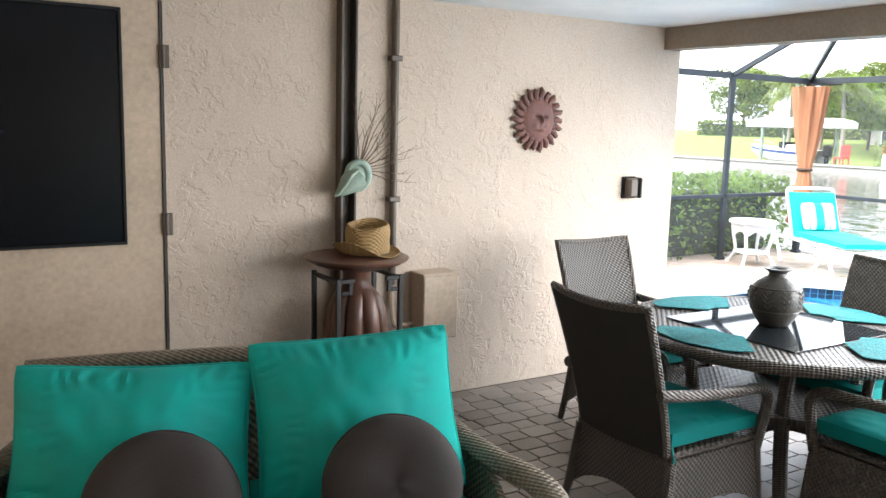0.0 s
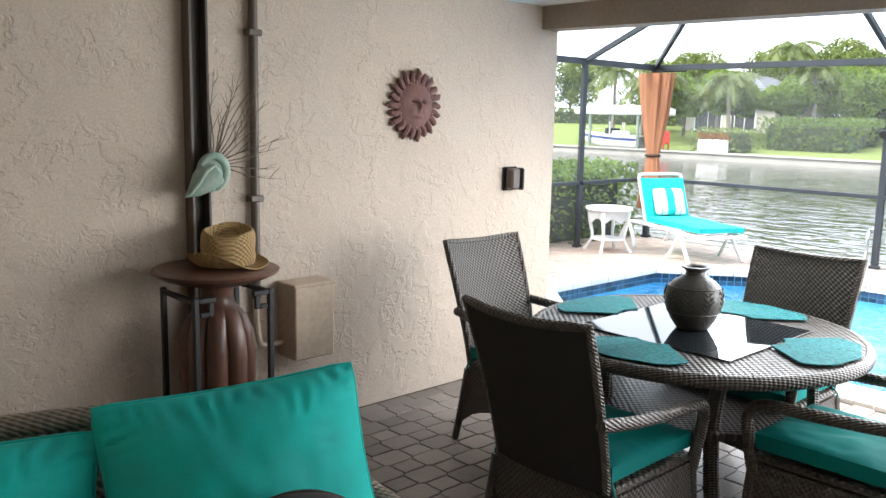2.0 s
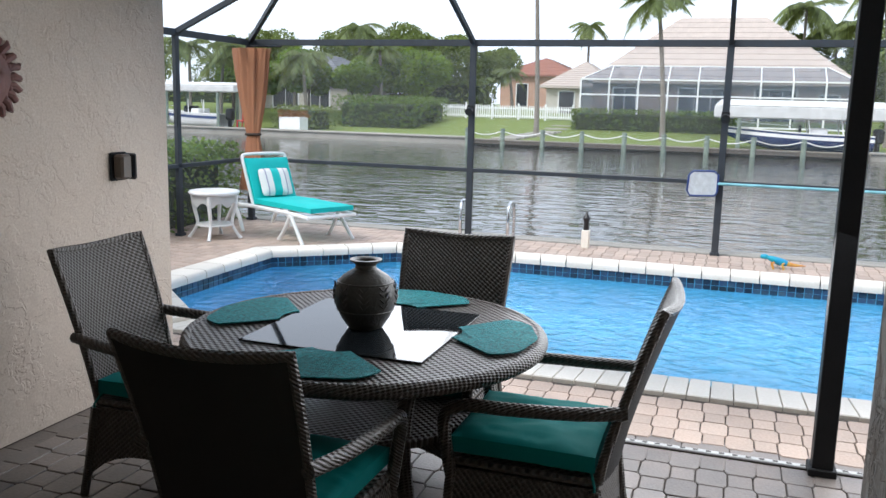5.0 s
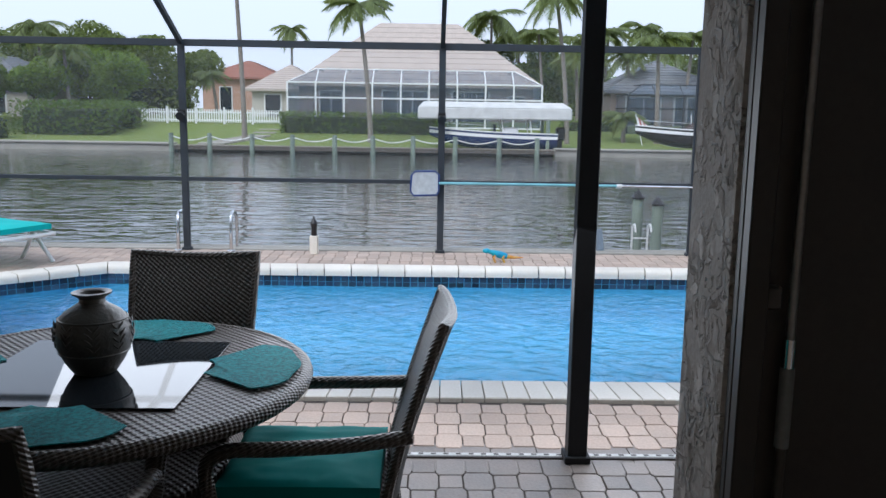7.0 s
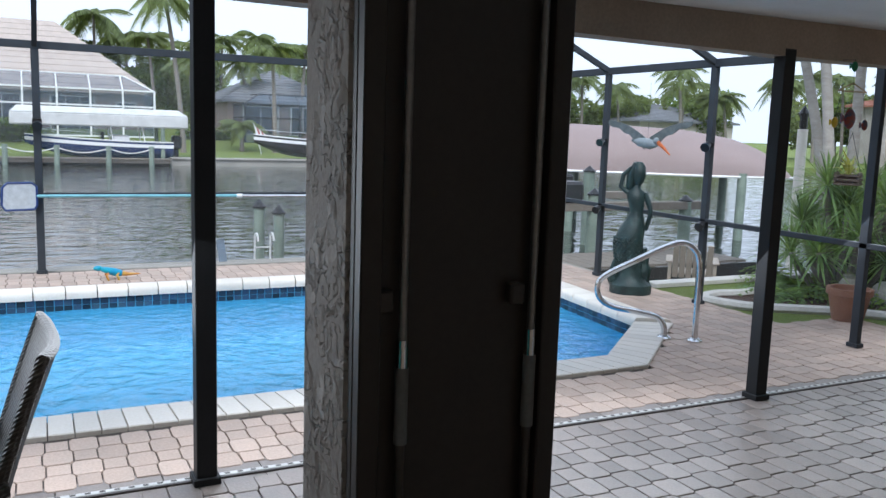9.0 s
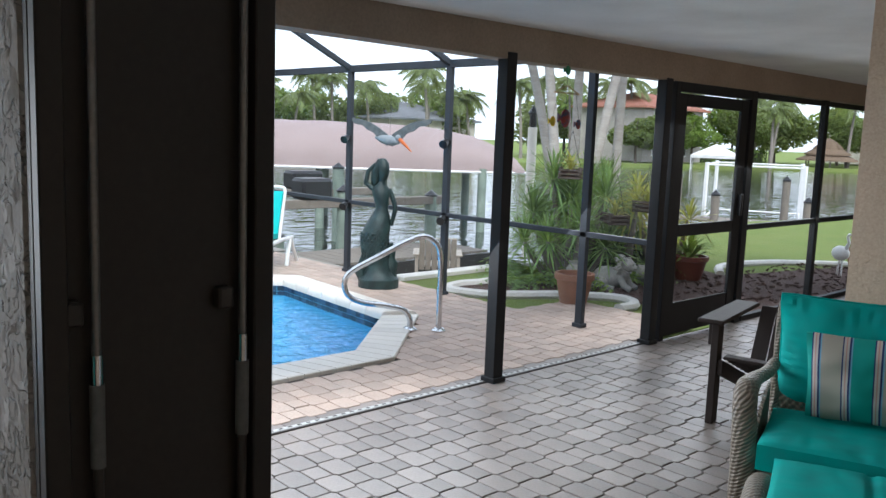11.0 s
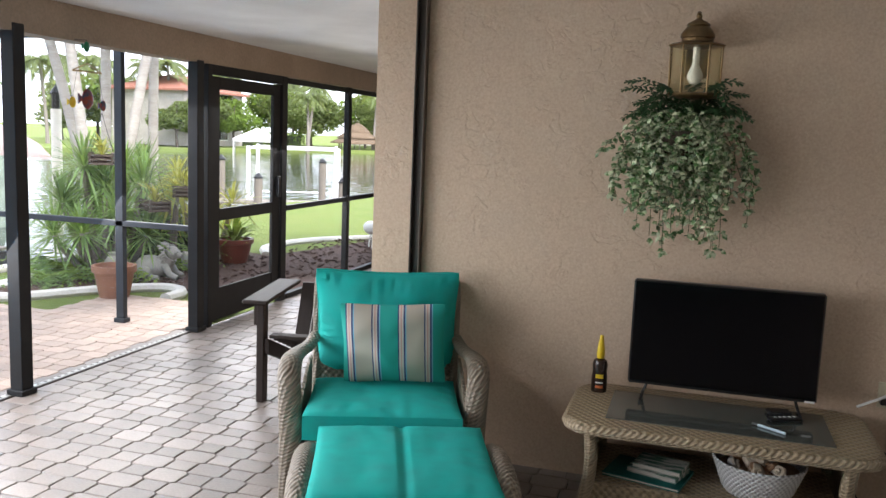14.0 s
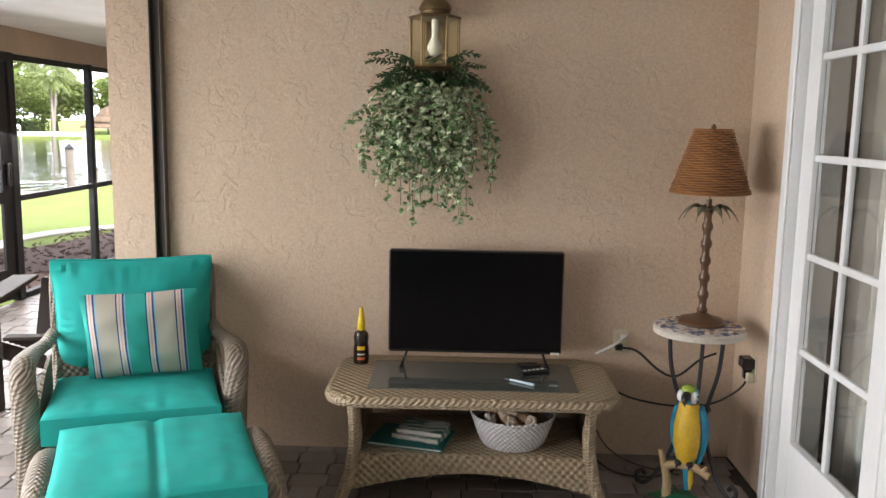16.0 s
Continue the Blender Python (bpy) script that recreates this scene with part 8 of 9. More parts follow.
def hull(L, W, H, z0):
    g = Geo()
    def fn_(u, v):
        s = u
        half = W / 2 * (1 - max(0, (s - 0.45) / 0.55) ** 2.2)
        a = v * math.pi
        yy = half * math.cos(a)
        rise = 0.85 * H * max(0.0, (s - 0.45) / 0.55) ** 2.2
        low = z0 + rise
        top = z0 + H + 0.30 * H * s * s
        zz = low + (top - low) * (1 - abs(math.sin(a)) ** 0.7)
        return (yy, s * L, zz)
    g.grid(fn_, 16, 13)
    return g
def motor_boat(at, turn, L, W, body, trim, label):
    t = thing("motor_boat", at, turn, label, "boat", "boats at the docks")
    part("hull", hull(L, W, 0.9, 0), body, t)
    part("deck", Geo().grid(lambda u, v: ((2 * v - 1) * W / 2 * 0.98 * (1 - max(0, (u - 0.45) / 0.55) ** 2.2), u * L, 0.9 + 0.27 * u * u), 16, 5), PLASTIC_WHITE, t)
    part("stripe", Geo().grid(lambda u, v: (-(W / 2 + 0.012) * (1 - max(0, (u - 0.45) / 0.55) ** 2.2), u * L, 0.62 + 0.16 * v + 0.27 * u * u), 16, 2), trim, t)
    part("windshield", Geo().box(-W * 0.36, L * 0.48, 0.95, W * 0.36, L * 0.5, 1.35, 0.01), HOUSE_GLASS, t)
    part("rub_rail", Geo().tube([(-(W / 2 + 0.005) * (1 - max(0, (k / 15 - 0.45) / 0.55) ** 2.2), L * k / 15, 0.9 + 0.27 * (k / 15) ** 2) for k in range(16)], 0.035, 6), PLASTIC_WHITE, t)
    part("bow_rail", Geo().tube([(-(W / 2 - 0.1) * (1 - max(0, (k / 15 - 0.45) / 0.55) ** 2.2), L * k / 15, 1.25 + 0.2 * (k / 15) ** 2) for k in range(8, 15)], 0.02, 5), CHROME, t)
    for sy in (0.2, 0.42):
        part("tower_leg", Geo().tube([(-W * 0.4, L * sy, 0.9), (-W * 0.34, L * (sy + 0.02), 1.75)], 0.03, 6).tube([(W * 0.4, L * sy, 0.9), (W * 0.34, L * (sy + 0.02), 1.75)], 0.03, 6), PLASTIC_WHITE, t)
    part("console", Geo().box(-W * 0.3, L * 0.3, 0.9, W * 0.3, L * 0.42, 1.2, 0.06), PLASTIC_WHITE, t)
    part("outboard_motor", Geo().box(-0.22, -0.55, 0.55, 0.22, -0.05, 1.25, 0.1).box(-0.08, -0.4, -0.2, 0.08, -0.15, 0.55, 0.03), BLACK, t)
    return t
NAVY = material("navy_gelcoat", (0.03, 0.055, 0.17), 0.2, scale=3, grain=30, bump=0.0)
motor_boat((45.2, -5.2, -0.35), 0, 6.6, 2.3, NAVY, PLASTIC_WHITE, "navy and white motor boat on a dockside lift")
motor_boat((45.0, -15.0, -0.1), 0, 5.6, 2.3, BLACK, PLASTIC_WHITE, "dark motor boat on a dockside lift")
motor_boat((45.0, 30.2, -0.3), 0, 5.0, 2.0, PLASTIC_WHITE, NAVY, "white motor boat on a dockside lift")
def lift_canopy(x0, x1, y0, y1, z0, z1, mat, label):
    t = thing("boat_lift_canopy", (0, 0, 0), 0, label, "boat canopy", "boat lift canopies")
    part("cover", Geo().box(x0, y0, z0, x1, y1, z0 + (z1 - z0) * 0.65, 0.06).add([(x0 + 0.02, y0 + 0.02, z0 + (z1 - z0) * 0.66), (x1 - 0.02, y0 + 0.02, z0 + (z1 - z0) * 0.66), (x1 - 0.02, y1 - 0.02, z0 + (z1 - z0) * 0.66), (x0 + 0.02, y1 - 0.02, z0 + (z1 - z0) * 0.66), (x0 + (x1 - x0) / 2, y0 + 0.3, z1), (x0 + (x1 - x0) / 2, y1 - 0.3, z1)], [(0, 1, 4), (1, 2, 5, 4), (2, 3, 5), (3, 0, 4, 5)]), mat, t, smooth=False)
    for x in (x0 + 0.15, x1 - 0.15):
        for y in (y0 + 1.2, y1 - 1.2):
            part("post", Geo().tube([(x, y, -3), (x, y, z0)], 0.1, 8), POST_GREEN, t)
    for x in (x0 + 0.1, x1 - 0.1):
        part("cradle_beam", Geo().box(x - 0.08, y0 + 1.0, -0.55, x + 0.08, y1 - 1.0, -0.35), CONCRETE, t, smooth=False)
    return t
CANVAS = material("white_canvas", (0.70, 0.70, 0.68), 0.8, scale=2, grain=60)
lift_canopy(44.0, 46.6, -5.9, 2.0, 1.25, 2.15, CANVAS, "white canvas boat lift canopy over the dock")
lift_canopy(44.0, 46.4, 29.0, 35.0, 1.9, 2.5, CANVAS, "pale canvas boat lift canopy over the dock")
pb = thing("planter_box", (45.0, 25.6, -0.22), 0, "white planter box with red flowers on the far bank", "planter")
part("box", Geo().box(-0.5, -0.7, 0, 0.5, 0.7, 0.8, 0.03), WHITE, pb)
gp = Geo()
scatter(gp, [(random.Random(i).uniform(-0.6, 0.6), random.Random(i + 500).uniform(-0.8, 0.8), 0.8 + random.Random(i + 900).uniform(0, 0.35)) for i in range(240)], random.Random(2), 0.22)
part("flowers", gp, leaf_mat("red_flowering_leaves", (0.20, 0.10, 0.04)), pb, kind="stuff")
stp = thing("garden_steps", (0, 0, 0), 0, "pale stone path up the far lawn", "path", kind="structure")
for k in range(9):
    part("step", Geo().box(44.6 + k * 1.4, 12.0 - k * 0.12, -0.26 + 0.02 * k + max(0, k - 6) * 0.13, 45.8 + k * 1.4, 13.4 - k * 0.12, -0.16 + 0.03 * k + max(0, k - 6) * 0.13, 0.02), CONCRETE, stp, smooth=False)
cr = thing("red_dock_chair", (44.4, 28.6, -0.12), 90, "red plastic chair on the far dock", "chair")
REDP = material("red_plastic", (0.50, 0.03, 0.02), 0.5, scale=5)
part("seat", Geo().box(-0.3, -0.3, 0.35, 0.3, 0.3, 0.42, 0.02), REDP, cr)
part("backrest", Geo().box(-0.3, -0.36, 0.42, 0.3, -0.3, 1.1, 0.02), REDP, cr)
for sx in (-1, 1):
    for sy in (-1, 1):
        part("leg", Geo().box(sx * 0.27 - 0.03, sy * 0.27 - 0.03, 0, sx * 0.27 + 0.03, sy * 0.27 + 0.03, 0.35), REDP, cr)

# ---- yard and dock beyond the south screen ----
MULCH = material("bark_mulch", (0.10, 0.055, 0.04), 0.95, color2=(0.06, 0.035, 0.03), scale=14, grain=70, bump=1.0, depth=0.03)
g = Geo().prism([(4.6, -11.6), (5.4, -11.2), (6.0, -8.7), (7.4, -9.2), (8.05, -8.4), (7.6, -6.6), (7.25, -5.5), (7.25, -5.1), (7.1, -4.97), (6.74, -5.1), (6.55, -5.32), (6.26, -5.78), (5.87, -6.1), (5.5, -6.2), (4.6, -6.3)], -0.06, -0.025)
solid("mulch_bed", g, MULCH, "dark red-brown bark mulch garden bed", "garden bed", kind="structure", smooth=False)
chips, rc = Geo(), random.Random(31)
for k in range(1500):
    x, y = rc.uniform(4.65, 8.6), rc.uniform(-11.2, -5.2)
    if (x < 6.0 and y < -6.3) or (6.0 <= x < 7.4 and -8.6 < y < -5.9):
        chips.box(-0.03, -0.01, -0.004, 0.03, 0.01, 0.008, 0, pose(x, y, -0.018, rc.uniform(-30, 30), rc.uniform(-30, 30), rc.uniform(0, 180)))
solid("mulch_chips", chips, MULCH, "loose bark chips on the garden bed", "mulch", kind="stuff", smooth=False)
cb = thing("garden_edging", (0, 0, 0), 0, "white curved concrete garden edging", "edging", kind="structure")
path_ = arm_path([(7.55, -6.5, -0.02), (7.25, -5.6, -0.02), (7.29, -5.2, -0.02), (7.12, -4.90, -0.02), (6.74, -5.02, -0.02), (6.53, -5.26, -0.02), (6.24, -5.72, -0.02), (5.88, -6.06, -0.02), (5.64, -6.10, -0.02), (5.47, -5.92, -0.02), (5.46, -5.66, -0.02)], 6)
part("kerb", Geo().tube(path_, 0.065, 8, flat=0.8), KERB_WHITE, cb)
part("kerb", Geo().tube(arm_path([(6.05, -8.7, -0.02), (6.4, -9.4, -0.02), (6.2, -10.4, -0.02), (5.5, -11.3, -0.02)], 6), 0.06, 8, flat=0.8), KERB_WHITE, cb)


def sword_leaf(g, p, d, L, w, sag):
    """A long narrow leaf, folded on its midrib, that arches over towards its tip."""
    side = d.cross(Vector((0, 0, 1)))
    side = side.normalized() if side.length > 0.05 else Vector((1, 0, 0))
    nrm = side.cross(d).normalized()
    rows = []
    for t, k in ((0.0, 0.45), (0.35, 1.0), (0.72, 0.75)):
        c = p + d * L * t - Vector((0, 0, sag * L * t * t))
        rows += [c - side * w * k + nrm * w * 0.35 * k, c, c + side * w * k + nrm * w * 0.35 * k]
    rows.append(p + d * L * 0.98 - Vector((0, 0, sag * L)))
    g.add(rows, [(0, 1, 4, 3), (1, 2, 5, 4), (3, 4, 7, 6), (4, 5, 8, 7), (6, 7, 9), (7, 8, 9)])


def rosette_shrub(x, y, z, heads, r, seed, mat, label, per=96, w=0.012, sag=0.22):
    """Stems that each end in a star of sword leaves; heads are (dx, dy, height)."""
    rnd = random.Random(seed)
    t = thing("palm_shrub", (x, y, z), 0, label, "shrub", "garden shrubs")
    for hx, hy, hz in heads:
        part("stem", Geo().tube([(hx * 0.3, hy * 0.3, -0.05), (hx * 0.75, hy * 0.75, hz * 0.55), (hx, hy, hz)], [0.045, 0.035, 0.03], 7), BARK, t)
        g = Geo()
        for k in range(per):
            a, e = k * 2.39996 + rnd.uniform(-0.2, 0.2), -0.55 + 2.0 * (k + rnd.random()) / per
            d = Vector((math.cos(a) * math.cos(e), math.sin(a) * math.cos(e), math.sin(e)))
            sword_leaf(g, Vector((hx, hy, hz)) + d * 0.03, d, r * rnd.uniform(0.75, 1.1), w * rnd.uniform(0.8, 1.2), sag * rnd.uniform(0.6, 1.5))
        part("leaf_rosette", g, mat, t, kind="stuff")
    return t


def fern_clump(x, y, z, r, n, seed, mat, label):
    """Arching fronds with paired leaflets."""
    rnd = random.Random(seed)
    t = thing("garden_fern", (x, y, z), 0, label, "fern", "garden ferns")
    g = Geo()
    for k in range(n):
        a, lift = rnd.uniform(0, 6.28), rnd.uniform(0.35, 1.2)
        L = r * rnd.uniform(0.7, 1.15)
        o = Vector((math.cos(a), math.sin(a), 0))
        side = o.cross(Vector((0, 0, 1)))
        sp = [o * (0.05 + L * q / 9) + Vector((0, 0, L * (lift * q / 9 - (0.35 + 0.5 * lift) * (q / 9) ** 2))) for q in range(10)]
        for q in range(1, 10):
            dd = (sp[q] - sp[q - 1]).normalized()
            ll = 0.16 * r * (1.15 - q / 10) + 0.02
            for sg in (-1, 1):
                b = sp[q]
                tip = b + side * sg * ll + dd * ll * 0.4 - Vector((0, 0, ll * 0.25))
                g.add([b - dd * 0.018, b + dd * 0.018, tip], [(0, 1, 2)])
    part("fronds", g, mat, t, kind="stuff")
    return t


rosette_shrub(6.92, -6.65, -0.05, ((0, 0, 0.95), (-0.38, 0.25, 0.70), (0.42, 0.18, 0.78), (0.1, -0.45, 1.15), (-0.28, -0.3, 1.0), (0.5, -0.35, 0.95), (-0.1, 0.5, 0.5), (0.3, 0.45, 0.45), (-0.5, -0.05, 0.45), (0.15, 0.15, 1.2)), 0.52, 41, LEAF_G, "many-headed spiky green palm shrub in the garden bed")
rosette_shrub(7.35, -7.3, -0.05, ((0, 0, 0.9), (0.35, 0.3, 0.6), (-0.3, -0.2, 1.1), (0.4, -0.3, 0.8), (-0.2, 0.35, 0.5)), 0.52, 42, LEAF_G, "spiky green palm shrub behind another in the bed")
rosette_shrub(6.55, -8.1, -0.05, ((0, 0, 0.55), (0.25, 0.2, 0.8), (-0.2, -0.25, 0.7)), 0.5, 44, LEAF_Y, "yellow-green strappy shrub beside the screen door", 46, 0.016, 0.4)
rosette_shrub(6.75, -7.6, -0.05, ((0, 0, 0.7), (0.1, -0.3, 1.05), (-0.2, 0.15, 0.95)), 0.45, 43, LEAF_Y, "yellow-green strappy shrub among the palm trunks", 46, 0.016, 0.4)
fern_clump(6.55, -6.25, -0.05, 0.55, 46, 61, LEAF_D, "low bright green fern at the foot of a shrub")
fern_clump(7.05, -6.0, -0.05, 0.6, 46, 62, LEAF_G, "low green fern beside the garden kerb")
fern_clump(7.4, -6.6, -0.05, 0.6, 40, 63, LEAF_D, "low bright green fern by the palm shrubs")
fern_clump(6.45, -7.0, -0.05, 0.5, 40, 64, LEAF_D, "bright fern behind the stone lion")
fern_clump(6.5, -7.55, -0.05, 0.5, 36, 65, LEAF_G, "green fern beside tan garden rocks")
hedge(6.7, -8.4, -0.05, 7.7, -7.1, 0.55, 45, LEAF_G, 0.10, 200, "shrub_mass", "dense mixed green shrubs in the garden bed")
for bx_, by_, tx, ty, h, sd in ((7.3, -7.35, -0.5, -0.75, 4.6, 51), (7.7, -7.4, 0.5, 0.35, 5.0, 52), (7.9, -7.9, 0.2, -0.3, 5.2, 53), (7.5, -8.3, -0.3, 0.3, 5.0, 54), (8.2, -8.0, 0.9, 0.9, 5.2, 55)):
    palm(bx_, by_, -0.05, h, 2.0, sd, (tx, ty), 0.075, 16, group="garden palms")

CLAY = material("terracotta_pot", (0.32, 0.155, 0.095), 0.8, color2=(0.24, 0.12, 0.075), scale=6, grain=60, bump=0.2)
REDPOT = material("glazed_red_pot", (0.20, 0.05, 0.035), 0.35, scale=6, grain=60)
def pot(x, y, r, h, mat, label, plant=None):
    t = thing("plant_pot", (x, y, -0.03), 0, label, "pot", "garden pots")
    part("pot", Geo().lathe([(r * 0.68, 0), (r * 0.95, h * 0.8), (r * 1.06, h * 0.82), (r * 1.06, h), (r * 0.9, h), (r * 0.85, h * 0.85), (0, h * 0.84)], 28), mat, t)
    if plant:
        rnd = random.Random(plant)
        g = Geo()
        for k in range(40):
            a, e = rnd.uniform(0, 6.28), rnd.uniform(0.2, 1.4)
            d = Vector((math.cos(a) * math.cos(e), math.sin(a) * math.cos(e), math.sin(e)))
            leaf_blade(g, Vector((0, 0, h * 0.84)), d, Vector((0, 0, 1)), rnd.uniform(0.25, 0.5), 0.06, 0.25)
        part("plant", g, LEAF_D, t, kind="stuff")
    return t
pot(5.87, -5.45, 0.19, 0.33, CLAY, "terracotta flower pot on the garden edge")
pot(6.1, -8.0, 0.22, 0.30, REDPOT, "dark red glazed pot with a strappy plant", 7)
pot(5.2, -11.0, 0.2, 0.3, CLAY, "terracotta pot beside the heron statue", 9)
STONE = material("grey_garden_stone", (0.40, 0.39, 0.36), 0.85, color2=(0.28, 0.28, 0.26), scale=8, grain=50, bump=0.5)
g = Geo()
g.tube(arm_path([(0, -0.24, 0.10), (0, -0.16, 0.17), (0, -0.02, 0.17), (0, 0.10, 0.20), (0, 0.17, 0.30)], 4), [0.09 + 0.055 * math.sin(math.pi * min(1, (k + 3) / 16)) for k in range(17)], 16)
g.ball((0, 0.20, 0.36), 0.095, 16, 12, (0.95, 1.0, 1.0)).ball((0, 0.285, 0.335), 0.052, 12, 8, (1.0, 1.0, 0.85)).ball((0, 0.325, 0.35), 0.02, 8, 6, (1.3, 0.7, 0.7))
for sx in (-1, 1):
    g.ball((sx * 0.075, 0.17, 0.445), 0.028, 8, 6).ball((sx * 0.035, 0.285, 0.385), 0.014, 8, 6)
    g.tube([(sx * 0.085, 0.12, 0.20), (sx * 0.095, 0.20, 0.08), (sx * 0.095, 0.30, 0.035)], [0.055, 0.045, 0.04], 10)
    g.ball((sx * 0.12, -0.14, 0.10), 0.10, 12, 8, (0.65, 1.1, 0.95))
    g.tube([(sx * 0.14, -0.06, 0.035), (sx * 0.14, 0.06, 0.03)], [0.045, 0.035], 8)
rl = random.Random(6)
for k in range(64):
    a, e = rl.uniform(0, 6.28), rl.uniform(0, 1)
    r = 0.10 + 0.05 * e
    p = Vector((r * math.cos(a), 0.175 - 0.10 * e, 0.345 + r * math.sin(a)))
    g.tube([p, p + Vector((0.03 * math.cos(a), -0.035, 0.03 * math.sin(a) - 0.012))], [0.026, 0.008], 6)
g.tube(arm_path([(0.02, -0.26, 0.08), (0.12, -0.30, 0.05), (0.20, -0.22, 0.04)], 4), 0.018, 8)
solid("lion_statue", g, STONE, "grey stone lion statue lying in the garden bed", "statue", at=pose(6.2, -6.6, -0.03, 0, 0, 100) @ Matrix.Scale(0.8, 4))
for x, y, r, lab in ((6.5, -6.15, 0.10, "rough grey garden stone"), (6.2, -7.3, 0.16, "rough tan garden rock"), (5.75, -6.75, 0.09, "small pale garden stone")):
    g = Geo().ball((0, 0, r * 0.7), r, 12, 8, (1.1, 0.9, 0.75))
    g.v = [tuple(Vector(p) * (1 + 0.25 * noise.noise(Vector(p) * 9))) for p in g.v]
    solid("garden_rock", g, STONE, lab + " on the mulch", "rock", "garden rocks", at=pose(x, y, -0.04))
g = Geo().lathe([(0.09, 0), (0.12, 0.08), (0.12, 0.20), (0.08, 0.26), (0.09, 0.29)], 16)
solid("garden_urn", g, STONE, "small grey stone urn in the garden bed", "urn", at=pose(6.55, -6.35, -0.03))
g = Geo().tube([(0, 0, 0.0), (0.02, 0, 0.22)], 0.012, 6).tube([(0.05, 0.02, 0.0), (0.05, 0.02, 0.22)], 0.012, 6).ball((0.03, 0.0, 0.31), 0.11, 12, 8, (1.2, 0.7, 0.9)).tube([(0.10, 0, 0.36), (0.15, 0, 0.46), (0.12, 0, 0.54), (0.15, 0, 0.57)], [0.03, 0.02, 0.018, 0.022], 8).tube([(0.15, 0, 0.57), (0.26, 0, 0.55)], [0.016, 0.003], 6)
solid("heron_statue", g, PLASTIC_WHITE, "white heron garden statue on the mulch", "statue", at=pose(5.15, -10.1, -0.03, 0, 0, 160))

dk2 = thing("near_dock", (0, 0, 0), 0, "weathered dock and boat lift below the seawall", "dock")
for k in range(20):
    part("plank", Geo().box(10.7, -9.2 + k * 0.21, -0.36, 12.0, -9.2 + k * 0.21 + 0.195, -0.32), DOCK_WOOD, dk2, smooth=False)
for x, y, h in ((11.3, -1.32, 0.56), (11.1, -1.52, 0.50), (12.2, -5.4, 0.35), (12.2, -7.2, 0.62), (12.2, -9.2, 0.5), (14.5, -6.2, 0.9), (14.3, -8.6, 0.9), (16.5, -11.5, 0.9), (10.9, -5.1, 0.1)):
    pr_ = 0.068 if y > -2 else 0.11
    p = part("piling", Geo().tube([(x, y, -3), (x, y, h)], pr_, 12), POST_GREEN, dk2)
    part("piling_cap", Geo().lathe([(pr_ + 0.02, h), (pr_ + 0.02, h + 0.02), (0.0, h + 0.12)], 12, pose(x, y, 0)), BLACK, p)
part("lift_beam", Geo().box(12.1, -9.6, 0.36, 12.3, -5.0, 0.5, 0.01), DOCK_WOOD, dk2)
part("lift_beam", Geo().box(14.3, -9.6, 0.36, 14.5, -5.6, 0.5, 0.01), DOCK_WOOD, dk2)
part("lift_motor", Geo().box(12.05, -6.9, 0.5, 12.45, -6.3, 0.85, 0.05), BLACK, dk2)
part("lift_motor", Geo().box(14.2, -8.2, 0.5, 14.6, -7.5, 0.85, 0.05), BLACK, dk2)
# board below the dock, coloured as the shade there
part("bulkhead", Geo().box(10.65, -9.4, -3, 10.72, -4.9, -0.37), DOCK_SHADE, dk2)
sl_ = thing("swim_ladder", (10.78, -1.15, 0), 0, "white tube swim ladder at the seawall edge", "ladder")
for y in (0.0, -0.19):
    part("rail", Geo().tube(arm_path([(0.05, y, -1.0), (0.05, y, 0.14), (0.02, y, 0.27), (-0.06, y, 0.30), (-0.12, y, 0.22)], 5), 0.013, 8), PLASTIC_WHITE, sl_)
for z in (-0.35, -0.1, 0.12):
    part("rung", Geo().tube([(0.05, 0, z), (0.05, -0.19, z)], 0.011, 6), PLASTIC_WHITE, sl_)
bs = thing("depth_board", (10.6, -0.72, 0), 0, "slanted blue-grey board standing at the seawall", "board")
part("board", Geo().box(-0.01, -0.045, -0.05, 0.01, 0.045, 0.26, 0.004, pose(0, 0, 0, -8)), material("blue_grey_board", (0.20, 0.27, 0.36), 0.6, scale=8), bs)
fl = thing("garden_flag", (49.0, -10.9, -0.1), 0, "small red and white striped flag on a slanted pole", "flag")
part("pole", Geo().tube([(0, 0.1, 0), (0, 0.55, 1.75)], 0.025, 6), PLASTIC_WHITE, fl)
for k in range(6):
    part("stripe", Geo().grid(lambda u, v, k=k: (0.04 * math.sin(5 * u), 0.53 - 0.10 * u - 0.13 * (k + v) - 0.18 * u, 1.65 - 0.95 * u - 0.10 * (k + v) * (1 - u)), 8, 2), (PLASTIC_WHITE, material("faded_red_cloth", (0.45, 0.12, 0.12), 0.8, scale=5))[k % 2], fl)
for k in range(13):
    part("plank", Geo().box(8.35, -8.2 + k * 0.21, -0.44, 9.75, -8.2 + k * 0.21 + 0.195, -0.40), DOCK_WOOD, dk2, smooth=False)
for x, y in ((9.7, -5.7), (9.7, -8.1), (8.5, -5.7)):
    part("dock_leg", Geo().tube([(x, y, -3), (x, y, -0.445)], 0.07, 8), DOCK_WOOD, dk2)
BEIGE_RESIN = material("beige_resin", (0.40, 0.35, 0.29), 0.6, color2=(0.33, 0.29, 0.24), scale=5, grain=60, bump=0.05)
dc = thing("dock_chair", (9.05, -6.5, -0.40), 228, "beige slatted deck chair on the lower dock", "chair")
